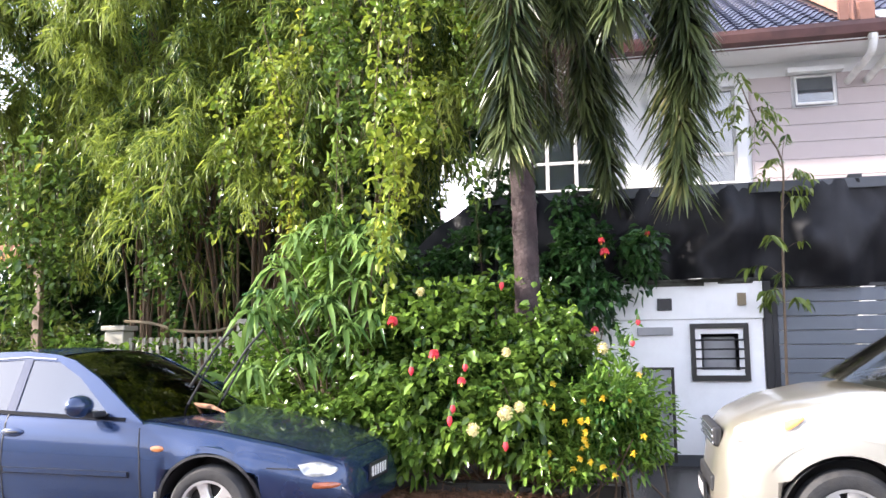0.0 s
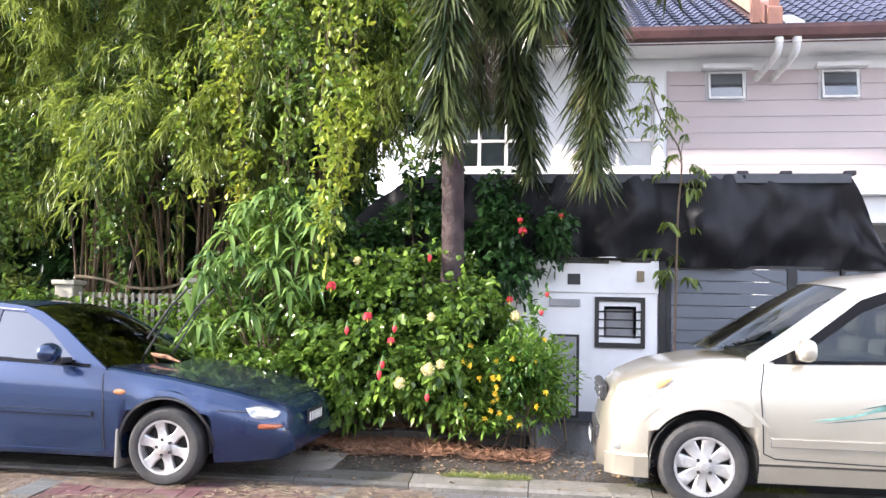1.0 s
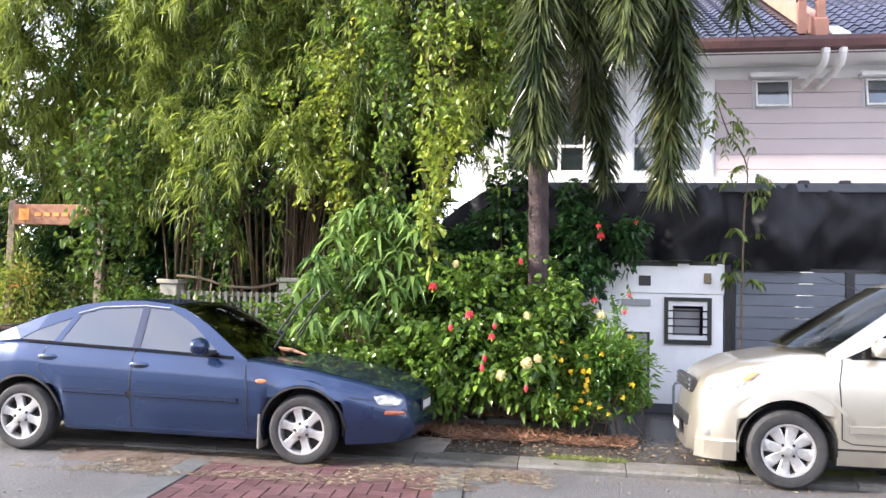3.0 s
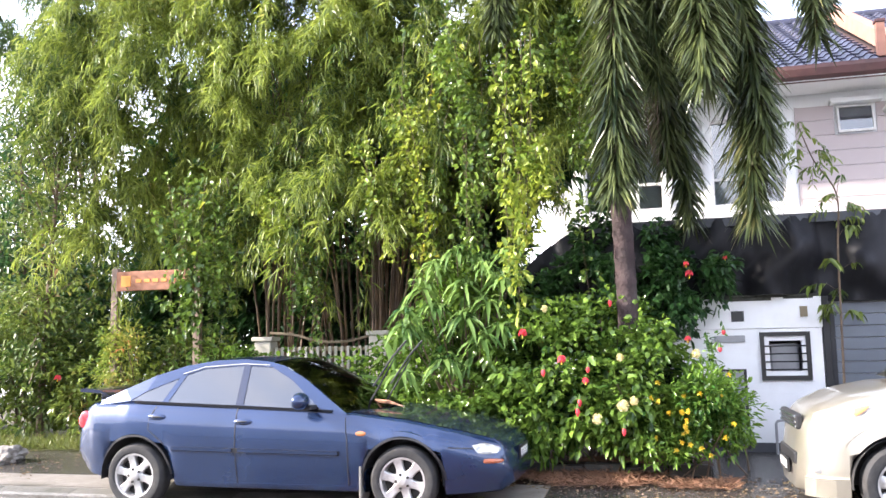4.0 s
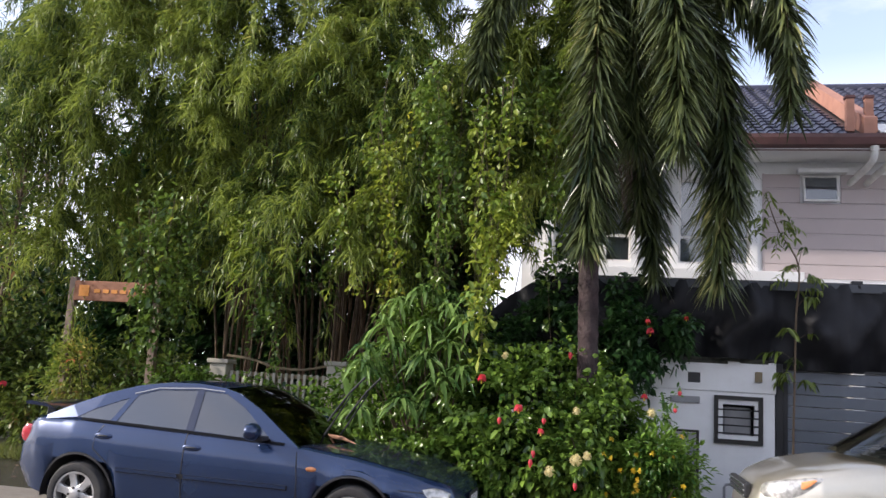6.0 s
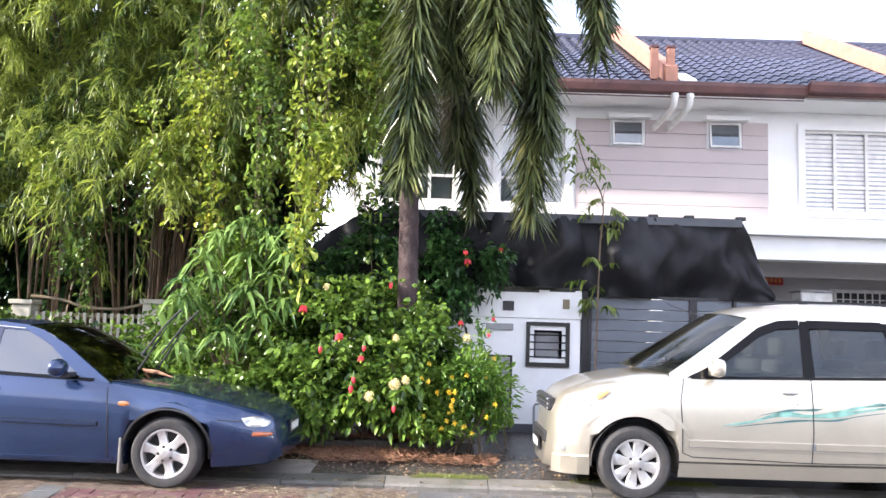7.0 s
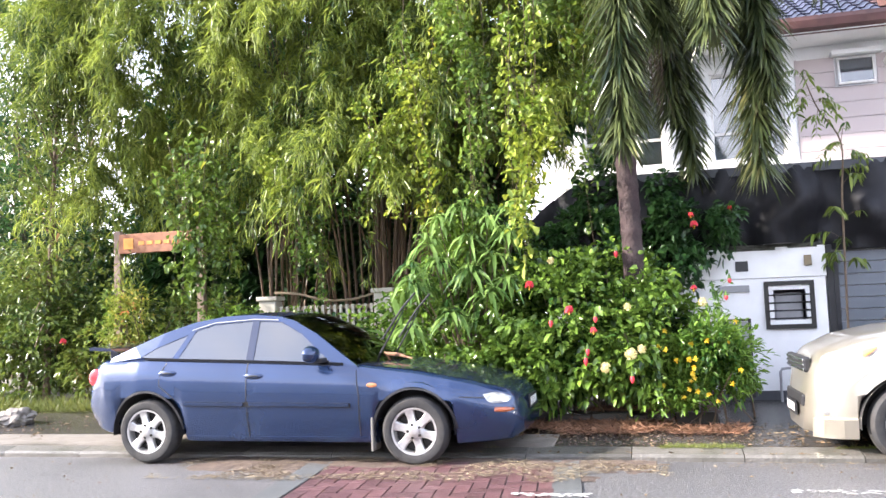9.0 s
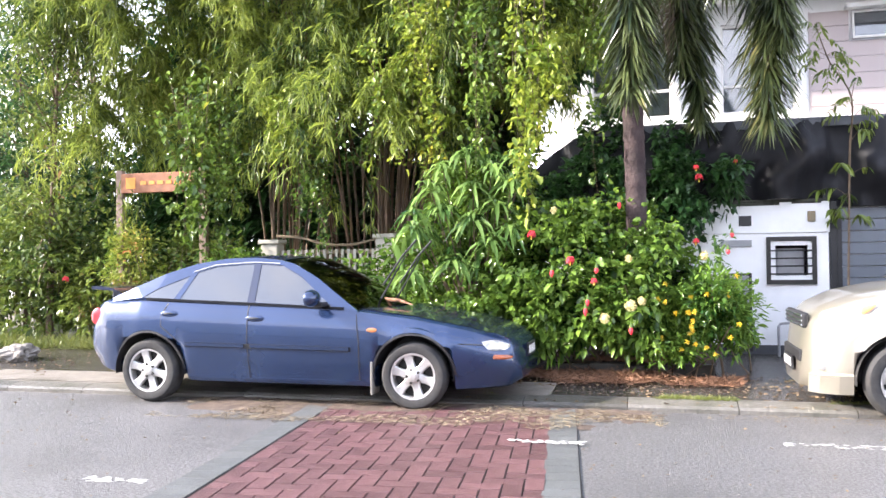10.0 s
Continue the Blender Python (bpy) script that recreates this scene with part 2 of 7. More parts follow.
M = dict(
    ground=mat("ground", (0.12, 0.11, 0.08), 0.9, var=0.3),
    asphalt=mat("asphalt", (0.13, 0.127, 0.128), 0.46, var=0.55, scale=55, bump=0.9, bscale=130, dirt=(0.07, 0.067, 0.067), dirt_amt=0.8, dscale=0.6),
    concrete=mat("concrete", (0.23, 0.205, 0.18), 0.5, var=0.2, scale=9, bump=0.3, bscale=70, dirt=(0.09, 0.08, 0.06), dirt_amt=0.85, dscale=1.6),
    pave=mat("wet_pavement", (0.058, 0.053, 0.048), 0.26, var=0.35, scale=5, bump=0.25, bscale=50, dirt=(0.03, 0.027, 0.024), dirt_amt=0.8, dscale=1.2),
    kerb=piece_mat("kerb_stone", (0.115, 0.108, 0.095), 0.35, 0.38, 0.6, 40, (0.05, 0.05, 0.035), 0.9),
    brick=piece_mat("paver", (0.108, 0.054, 0.056), 0.24, 0.4, 0.4, 120, (0.16, 0.10, 0.095), 0.4),
    joint=mat("joint_sand", (0.035, 0.028, 0.025), 0.9),
    border=piece_mat("border_stone", (0.10, 0.105, 0.105), 0.12, 0.5, 0.4, 90),
    edging=piece_mat("edging_block", (0.055, 0.045, 0.04), 0.3, 0.6, 0.5, 50, (0.03, 0.04, 0.02), 0.6),
    paint=mat("road_paint", (0.62, 0.62, 0.6), 0.6, var=0.2, dirt=(0.2, 0.19, 0.18), dirt_amt=0.9, dscale=9),
    soil=mat("soil", (0.07, 0.045, 0.03), 0.95, var=0.4, bump=0.8, bscale=40),
    white=mat("white_render", (0.80, 0.80, 0.80), 0.75, var=0.04, scale=3, bump=0.08, bscale=120, dirt=(0.5, 0.49, 0.47), dirt_amt=0.35, dscale=1.4),
    house_white=mat("house_white", (0.79, 0.79, 0.79), 0.8, var=0.03, scale=2, bump=0.05, bscale=100, dirt=(0.6, 0.59, 0.58), dirt_amt=0.3, dscale=0.7),
    siding=mat("siding_board", (0.47, 0.405, 0.40), 0.7, var=0.03, scale=1.5, bump=0.04, bscale=40, dirt=(0.40, 0.345, 0.34), dirt_amt=0.3, dscale=0.9),
    # greyer than the house white: the porch's shade is put into this colour
    shade_in=mat("shaded_porch_wall", (0.42, 0.40, 0.40), 0.8, var=0.05),
    plinth=mat("plinth_paint", (0.06, 0.065, 0.075), 0.6),
    mould=mat("black_mould", (0.05, 0.05, 0.04), 0.9, var=0.5, scale=20),
    fascia=mat("maroon_fascia", (0.085, 0.03, 0.028), 0.45, var=0.25, scale=3, dirt=(0.19, 0.085, 0.06), dirt_amt=0.5, dscale=1.6),
    tile=piece_mat("roof_tile", (0.034, 0.036, 0.062), 0.25, 0.36, 0.1, 60, (0.06, 0.055, 0.065), 0.4),
    parapet=mat("terracotta_paint", (0.38, 0.185, 0.13), 0.75, var=0.2, scale=3, dirt=(0.25, 0.15, 0.12), dirt_amt=0.6, dscale=1.5),
    steel=mat("grey_steel", (0.13, 0.145, 0.17), 0.5, 0.2, var=0.1, scale=4, dirt=(0.09, 0.1, 0.12), dirt_amt=0.5, dscale=2),
    black=mat("black_paint", (0.015, 0.015, 0.017), 0.45, var=0.2),
    rubber=mat("rubber", (0.025, 0.025, 0.026), 0.75, var=0.25, scale=20, bump=0.2, bscale=90, dirt=(0.07, 0.06, 0.05), dirt_amt=0.4, dscale=8),
    alloy=mat("alloy", (0.52, 0.51, 0.50), 0.35, 0.7, var=0.1, dirt=(0.22, 0.2, 0.18), dirt_amt=0.5, dscale=14),
    hubdark=mat("wheel_dark", (0.03, 0.028, 0.026), 0.6, 0.3),
    chrome=mat("chrome", (0.8, 0.8, 0.8), 0.12, 1.0, var=0.03),
    blue=mat("blue_car_paint", (0.014, 0.033, 0.092), 0.25, 0.45, var=0.12, scale=2.0, coat=0.8, dirt=(0.035, 0.06, 0.12), dirt_amt=0.3, dscale=1.6),
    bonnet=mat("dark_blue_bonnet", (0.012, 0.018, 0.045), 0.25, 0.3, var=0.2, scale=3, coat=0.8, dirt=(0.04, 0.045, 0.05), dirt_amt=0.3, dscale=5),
    gold=mat("champagne_paint", (0.60, 0.56, 0.47), 0.30, 0.8, var=0.05, scale=2.5, coat=0.8, dirt=(0.46, 0.42, 0.33), dirt_amt=0.35, dscale=2.0),
    plastic=mat("dark_plastic", (0.02, 0.02, 0.022), 0.5),
    gloss_black=mat("gloss_black", (0.005, 0.005, 0.006), 0.2, spec=0.12),
    grey=mat("grey_plastic", (0.28, 0.28, 0.29), 0.55),
    seat=mat("seat_cloth", (0.15, 0.14, 0.13), 0.9),
    interior=mat("interior_trim", (0.03, 0.03, 0.03), 0.8),
    lamp_clear=mat("headlamp_lens", (0.52, 0.51, 0.48), 0.12, 0.45, var=0.45, scale=22, coat=1.0),
    amber=mat("amber_lens", (0.72, 0.26, 0.08), 0.15, 0, var=0.2, scale=20, coat=1.0),
    redlens=mat("red_lens", (0.5, 0.03, 0.04), 0.15, 0, var=0.25, scale=25, coat=1.0),
    plate=mat("plate_white", (0.75, 0.75, 0.74), 0.5),
    teal=mat("teal_decal", (0.12, 0.25, 0.225), 0.35, var=0.5, scale=14),
    teal_dark=mat("dark_teal_decal", (0.035, 0.10, 0.105), 0.35, var=0.3, scale=14),
    net=mat("shade_net", (0.013, 0.013, 0.016), 0.5, var=0.25, scale=4, bump=0.25, bscale=260, dirt=(0.024, 0.024, 0.028), dirt_amt=0.35, dscale=2.3, spec=0.25),
    # fence white lowered to beige, its shade put into the colour; stains on top
    picket=mat("shaded_picket", (0.42, 0.39, 0.33), 0.8, var=0.12, dirt=(0.2, 0.18, 0.14), dirt_amt=0.6, dscale=3),
    flap=mat("mud_flap", (0.20, 0.19, 0.17), 0.8, var=0.2),
    silt=mat("silt", (0.115, 0.085, 0.065), 0.7, var=0.45, scale=14, bump=0.8, bscale=60, dirt=(0.06, 0.045, 0.038), dirt_amt=0.8, dscale=4),
    wood=mat("sign_wood", (0.24, 0.10, 0.05), 0.7, var=0.3, scale=8, bump=0.2),
    orange=mat("orange_mark", (0.62, 0.24, 0.04), 0.6),
    postwood=mat("grey_post", (0.22, 0.16, 0.12), 0.8, var=0.3, scale=10),
    culm=mat("bamboo_culm", (0.13, 0.075, 0.04), 0.5, var=0.6, scale=3, dirt=(0.06, 0.045, 0.03), dirt_amt=0.7, dscale=4),
    bark=mat("palm_bark", (0.036, 0.021, 0.022), 0.85, var=0.45, scale=7, bump=0.8, bscale=35, dirt=(0.10, 0.075, 0.07), dirt_amt=0.5, dscale=4),
    dead_stalk=mat("dead_flower_stalk", (0.085, 0.055, 0.045), 0.95, var=0.5, scale=15),
    amber_dark=mat("dark_amber_lens", (0.42, 0.10, 0.03), 0.15, 0, var=0.25, scale=20, coat=1.0),
    twig=mat("twig", (0.12, 0.085, 0.055), 0.85, var=0.3, scale=10),
    fibre=mat("dry_fibre", (0.25, 0.13, 0.075), 0.95, var=0.5, scale=15),
    rock=mat("rock", (0.22, 0.20, 0.18), 0.9, var=0.4, scale=9, bump=0.8, bscale=20),
    pipe_blue=mat("blue_plastic", (0.02, 0.16, 0.42), 0.4),
    pvc=mat("white_pvc", (0.72, 0.71, 0.69), 0.45, dirt=(0.45, 0.42, 0.38), dirt_amt=0.5, dscale=4),
    red=mat("red_plaque", (0.42, 0.03, 0.03), 0.5),
    curtain=mat("grey_curtain", (0.62, 0.63, 0.65), 0.9, var=0.15, scale=5),
    # near-black colour stands in for the darkness of unlit interiors
    unlit_room=mat("unlit_room", (0.05, 0.05, 0.055), 0.9),
    win_glass=glass_mat("window_glass", (0.75, 0.78, 0.8), 0.08),
    blue_glass=glass_mat("tinted_car_glass", (0.16, 0.17, 0.18), 0.16),
    dark_glass=glass_mat("dark_car_glass", (0.05, 0.05, 0.05), 0.0),
    gold_glass=glass_mat("smoked_car_glass", (0.5, 0.54, 0.55), 0.01),
    bamboo_leaf=leaf_mat("bamboo_leaf", (0.028, 0.072, 0.014), (0.39, 0.46, 0.08), (0.52, 0.48, 0.13), 0.7, 0.36, 0.4),
    vine_leaf=leaf_mat("vine_leaf", (0.09, 0.17, 0.02), (0.37, 0.42, 0.05), (0.6, 0.5, 0.04), 1.0),
    vine_dark=leaf_mat("green_vine_leaf", (0.018, 0.055, 0.012), (0.20, 0.30, 0.045), (0.42, 0.42, 0.06), 1.0, 0.3, 0.3),
    strap_leaf=leaf_mat("strap_leaf", (0.025, 0.08, 0.018), (0.25, 0.38, 0.10), None, 1.2, 0.24, 0.3),
    hib_leaf=leaf_mat("hibiscus_leaf", (0.014, 0.05, 0.010), (0.22, 0.35, 0.055), None, 1.3, 0.24, 0.25),
    alla_leaf=leaf_mat("allamanda_leaf", (0.025, 0.09, 0.014), (0.22, 0.36, 0.055), None, 1.5, 0.26, 0.3),
    dark_leaf=leaf_mat("creeper_leaf", (0.014, 0.05, 0.018), (0.06, 0.14, 0.035), None, 1.0, 0.3),
    far_leaf=leaf_mat("far_bamboo_leaf", (0.03, 0.075, 0.02), (0.13, 0.2, 0.05), None, 0.8),
    hedge_leaf=leaf_mat("hedge_leaf", (0.03, 0.07, 0.014), (0.24, 0.30, 0.055), (0.3, 0.17, 0.08), 0.9, 0.34, 0.3),
    orange_leaf=leaf_mat("young_red_leaf", (0.13, 0.24, 0.035), (0.36, 0.38, 0.07), (0.6, 0.2, 0.1), 1.5),
    palm_leaf=leaf_mat("palm_leaflet", (0.008, 0.020, 0.008), (0.14, 0.17, 0.06), (0.44, 0.385, 0.145), 0.9, 0.3, 0.28),
    red_petal=leaf_mat("red_petal", (0.6, 0.03, 0.05), (0.75, 0.08, 0.10), None, 3, 0.5),
    yellow_petal=leaf_mat("yellow_petal", (0.75, 0.5, 0.02), (0.85, 0.65, 0.06), None, 3, 0.5),
    cream_petal=leaf_mat("cream_petal", (0.7, 0.6, 0.28), (0.8, 0.72, 0.42), None, 3, 0.5),
    litter=leaf_mat("dry_litter", (0.09, 0.055, 0.03), (0.27, 0.19, 0.10), (0.45, 0.38, 0.22), 2, 0.8, 0.1),
    straw=leaf_mat("straw", (0.12, 0.085, 0.055), (0.31, 0.255, 0.165), None, 2, 0.8, 0.1),
    grass=leaf_mat("grass_blade", (0.10, 0.14, 0.03), (0.26, 0.28, 0.07), None, 2),
)
for nd in M["asphalt"].node_tree.nodes:
    if nd.type == "VALTORGB" and nd.color_ramp.elements[0].position < 0.4:
        nd.color_ramp.elements[0].position, nd.color_ramp.elements[1].position = 0.40, 0.62

# ---- building helpers ----


def thing(name, label, category, group="", at=(0, 0, 0), kind=""):
    ob = new(name)
    ob.empty_display_size = 0.1
    ob.location = at
    return tagged(ob, label, category, group, kind)


def part(name, bm, material, parent=None, label="", smooth=None):
    """Link a bmesh as one mesh object, as a part where a parent is given."""
    me = bpy.data.meshes.new(name)
    bm.to_mesh(me)
    bm.free()
    if smooth is not None:
        me.shade_smooth()
        me.set_sharp_from_angle(angle=radians(smooth))
    return part_mesh(name, me, material, parent, label)


def part_mesh(name, me, material, parent=None, label=""):
    if material is not None and not me.materials:
        me.materials.append(material)
    ob = new(name, me)
    if parent is not None:
        ob.parent = parent
    if label:
        ob["label"] = label
    if name.endswith("_work"):
        ob["kind"] = "stuff"
    return ob


def box(x0, x1, y0, y1, z0, z1, bevel=0.0, bm=None):
    own = bmesh.new()
    r = bmesh.ops.create_cube(own, size=1)
    for v in r["verts"]:
        v.co = ((x0 + x1) / 2 + v.co.x * (x1 - x0), (y0 + y1) / 2 + v.co.y * (y1 - y0), (z0 + z1) / 2 + v.co.z * (z1 - z0))
    if bevel:
        bmesh.ops.bevel(own, geom=own.edges[:], offset=bevel, segments=2, affect="EDGES", profile=0.5)
    if bm is None:
        return own
    me = bpy.data.meshes.new("t")
    own.to_mesh(me)
    own.free()
    bm.from_mesh(me)
    bpy.data.meshes.remove(me)
    return bm


def tube(points, radius, sides=8, bm=None, cap=True):
    """A tube along points; radius a number or one for each point."""
    bm = bm or bmesh.new()
    pts = [Vector(p) for p in points]
    rad = radius if hasattr(radius, "__len__") else [radius] * len(pts)
    rings = []
    ref = Vector((0.13, 0.21, 0.97))
    for i, p in enumerate(pts):
        d = (pts[min(i + 1, len(pts) - 1)] - pts[max(i - 1, 0)]).normalized()
        if abs(d.dot(ref)) > 0.95:
            ref = Vector((0.97, 0.2, 0.1))
        s = d.cross(ref).normalized()
        t = d.cross(s)
        rings.append([bm.verts.new(p + (s * math.cos(a) + t * math.sin(a)) * rad[i]) for a in [2 * math.pi * k / sides for k in range(sides)]])
    for a, b in zip(rings, rings[1:]):
        for k in range(sides):
            bm.faces.new((a[k], a[(k + 1) % sides], b[(k + 1) % sides], b[k]))
    if cap:
        bm.faces.new(rings[0])
        bm.faces.new(rings[-1][::-1])
    return bm


def slab(outline, axis, lo, hi, holes=(), bm=None):
    """A plate from a 2D outline (with holes), thick from lo to hi along axis 'x', 'y' or 'z'."""
    bm = bm or bmesh.new()

    def co(p, h):
        return {"x": (h, p[0], p[1]), "y": (p[0], h, p[1]), "z": (p[0], p[1], h)}[axis]
    caps = []
    for h in (lo, hi):
        edges, loops = [], []
        for ring in (outline, *holes):
            vs = [bm.verts.new(co(p, h)) for p in ring]
            loops.append(vs)
            edges += [bm.edges.new((vs[i], vs[(i + 1) % len(vs)])) for i in range(len(vs))]
        bmesh.ops.triangle_fill(bm, use_beauty=True, use_dissolve=False, edges=edges)
        caps.append(loops)
    for la, lb in zip(*caps):
        for i in range(len(la)):
            j = (i + 1) % len(la)
            bm.faces.new((la[i], la[j], lb[j], lb[i]))
    bmesh.ops.recalc_face_normals(bm, faces=bm.faces[:])
    return bm


def raw_mesh(name, verts, faces):
    """Mesh from numpy arrays: verts (n,3), faces (m,k)."""
    me = bpy.data.meshes.new(name)
    v, f = np.asarray(verts, np.float32), np.asarray(faces, np.int32)
    me.vertices.add(len(v))
    me.vertices.foreach_set("co", v.ravel())
    k = f.shape[1]
    me.loops.add(f.size)
    me.loops.foreach_set("vertex_index", f.ravel())
    me.polygons.add(len(f))
    me.polygons.foreach_set("loop_start", np.arange(0, f.size, k, dtype=np.int32))
    me.update(calc_edges=True)
    return me


def unit(a):
    return a / np.maximum(np.linalg.norm(a, axis=-1, keepdims=True), 1e-9)


def leaves(name, P, D, L, W, rng, droop=0.25, fine=False, fold=0.25, wide=0.42):
    """Many leaves in one mesh: P bases, D directions, L lengths, W widths. fine: eight faces each, curved."""
    P, D = np.asarray(P, float), unit(np.asarray(D, float))
    n = len(P)
    L, W = np.broadcast_to(L, n).reshape(n, 1), np.broadcast_to(W, n).reshape(n, 1)
    up = unit(np.array([0, 0, 1.0]) + rng.normal(0, 0.45, (n, 3)))
    S = unit(np.cross(D, up))
    N = np.cross(S, D)
    Z = np.array([0, 0, -1.0])
    dr = np.broadcast_to(droop, n).reshape(n, 1)
    if not fine:
        m = P + D * L * wide + Z * L * dr * 0.2
        V = np.stack([P, m + S * W / 2 + N * W * fold, P + D * L + Z * L * dr, m - S * W / 2 + N * W * fold], 1)
        F = np.array([[0, 1, 2], [0, 2, 3]])
    else:
        def at(s, q, f):
            c = P + D * L * s + Z * L * dr * s * s
            return c + S * W / 2 * q + N * W * f
        V = np.stack([P, at(.3, .9, fold), at(.3, 0, 0), at(.3, -.9, fold), at(.68, .8, fold), at(.68, 0, 0), at(.68, -.8, fold), at(1, 0, 0)], 1)
        F = np.array([[0, 1, 2], [0, 2, 3], [1, 4, 5], [1, 5, 2], [2, 5, 6], [2, 6, 3], [4, 7, 5], [5, 7, 6]])
    k = V.shape[1]
    faces = (F[None] + (np.arange(n) * k)[:, None, None]).reshape(-1, 3)
    return raw_mesh(name, V.reshape(-1, 3), faces)


def smooth_line(points, n):
    """Catmull-Rom through points, n samples."""
    p = np.asarray(points, float)
    p = np.vstack([2 * p[0] - p[1], p, 2 * p[-1] - p[-2]])
    out = []
    for t in np.linspace(0, len(p) - 3 - 1e-6, n):
        i = int(t)
        u = t - i
        a, b, c, d = p[i], p[i + 1], p[i + 2], p[i + 3]
        out.append(0.5 * ((2 * b) + (c - a) * u + (2 * a - 5 * b + 4 * c - d) * u * u + (3 * b - a - 3 * c + d) * u ** 3))
    return np.array(out)

# ---- ground, road, pavement ----
def sheet(x0, x1, y0, y1, nx, ny, height):
    """A ground sheet with height(x, y)."""
    bm = bmesh.new()
    g = [[bm.verts.new((x, y, height(x, y))) for x in np.linspace(x0, x1, nx + 1)] for y in np.linspace(y0, y1, ny + 1)]
    for a, b in zip(g, g[1:]):
        for i in range(nx):
            bm.faces.new((a[i], a[i + 1], b[i + 1], b[i]))
    return bm


def pave_z(y):
    return 0.055 + 0.115 * min(1.0, max(0.0, (y - 4.1) / 2.8))


tagged(part("ground", sheet(-400, 400, -400, 400, 8, 8, lambda x, y: -0.03), M["ground"]), "bare earth reaching far beyond the street", "ground", kind="structure")
ROAD_EDGE = 3.86


road = tagged(part("road", sheet(-60, 60, -7, ROAD_EDGE, 120, 16, lambda x, y: 0.0), M["asphalt"]), "light grey worn asphalt road, damp in places", "road", kind="structure")
strip = tagged(part("paved_crossing", sheet(-1.22, 1.18, -5.4, 2.62, 4, 10, lambda x, y: 0.004), M["joint"]), "red brick paver strip with dark stone borders across the road", "crossing", kind="structure")
strip.matrix_world = pose(-3.535, 1.15, 0, 0, 0, 6.0)     # paver strip, slightly askew to the road
pavement = tagged(part("pavement", sheet(-60, 60, 4.1, 6.95, 100, 10, lambda x, y: pave_z(y)), M["pave"]), "dark wet concrete pavement beside the planting", "pavement", kind="structure")
yard = tagged(part("yard", sheet(-60, 60, 6.95, 40, 40, 20, lambda x, y: 0.16), M["ground"]), "bare earth and paving behind the boundary", "ground", kind="structure")

# gutter slab under the parked cars
tagged(part("driveway_apron", box(-9.4, -2.9, ROAD_EDGE + 0.18, 4.9, 0.0, 0.085, 0.01), M["concrete"]), "pale stained concrete apron under the blue car", "apron", kind="structure")

# ---- boundary: meter kiosk, gate, fence ----
kiosk = thing("meter_kiosk", "white rendered meter kiosk wall with mould-stained top", "kiosk", at=(0, 6.9, 0))
KX0, KX1 = -1.66, -0.03
part("wall", slab([(KX0, 0.16), (KX1, 0.16), (KX1, 1.57), (KX0, 1.57)], "y", 0.0, 0.55,
     holes=[[(-0.66, 1.02), (-0.20, 1.02), (-0.20, 1.49), (-0.66, 1.49)]]), M["white"], kiosk)
part("parapet", box(KX0 - 0.015, KX1 + 0.015, -0.02, 0.57, 1.572, 1.93, 0.008), M["white"], kiosk)
part("coping", box(KX0 - 0.02, KX1 + 0.02, -0.025, 0.575, 1.932, 1.965, 0.008), M["mould"], kiosk, "black mould-stained coping")
part("plinth", box(KX0 - 0.008, KX1 + 0.008, -0.012, 0.56, 0.15, 0.275, 0.004), M["plinth"], kiosk, "dark painted plinth")
mw = part("meter_window", slab([(-0.70, 0.98), (-0.16, 0.98), (-0.16, 1.53), (-0.70, 1.53)], "y", -0.035, 0.05,
          holes=[[(-0.655, 1.03), (-0.205, 1.03), (-0.205, 1.485), (-0.655, 1.485)]]), M["hubdark"], kiosk, "black window frame")
part("inner_frame", slab([(-0.654, 1.031), (-0.206, 1.031), (-0.206, 1.484), (-0.654, 1.484)], "y", 0.0, 0.04,
     holes=[[(-0.60, 1.08), (-0.25, 1.08), (-0.25, 1.43), (-0.60, 1.43)]]), M["white"], mw, "pale inner frame")
for z in (1.10, 1.19, 1.28, 1.37):
    part("bar", tube([(-0.655, -0.01, z), (-0.205, -0.01, z)], 0.009, 6), M["black"], mw)
part("meter", box(-0.58, -0.27, 0.12, 0.3, 1.04, 1.40, 0.02), M["grey"], mw, "grey meter behind the bars")
part("back", box(-0.66, -0.2, 0.40, 0.45, 1.02, 1.49), M["unlit_room"], mw)
kd = part("metal_door", box(-1.14, -0.90, -0.028, 0.0, 0.23, 1.08, 0.004), M["grey"], kiosk, "light grey metal cabinet door")
part("door_frame", slab([(-1.17, 0.2), (-0.865, 0.2), (-0.865, 1.11), (-1.17, 1.11)], "y", -0.02, -0.002, holes=[[(-1.143, 0.228), (-0.897, 0.228), (-0.897, 1.083), (-1.143, 1.083)]]), M["hubdark"], kd, "rusty dark frame")
for z in (0.45, 0.65, 0.85):
    part("latch", box(-0.93, -0.905, -0.04, -0.026, z, z + 0.03, 0.003), M["black"], kd)
part("tag_plate", box(-0.25, -0.17, -0.045, -0.018, 1.70, 1.82, 0.004), M["straw"], kiosk, "small beige plate")
part("letter_slot", box(-1.20, -0.86, -0.03, 0.0, 1.42, 1.50, 0.006), M["grey"], kiosk, "grey letter slot")
part("dark_vent", box(-1.0, -0.86, -0.028, -0.016, 1.66, 1.78), M["black"], kiosk, "small dark vent")
part("mould_stain", box(-1.1, -0.55, -0.0235, -0.0215, 1.895, 1.93), M["mould"], kiosk)
part("mould_stain", box(-0.42, -0.1, -0.0235, -0.0215, 1.91, 1.93), M["mould"], kiosk)

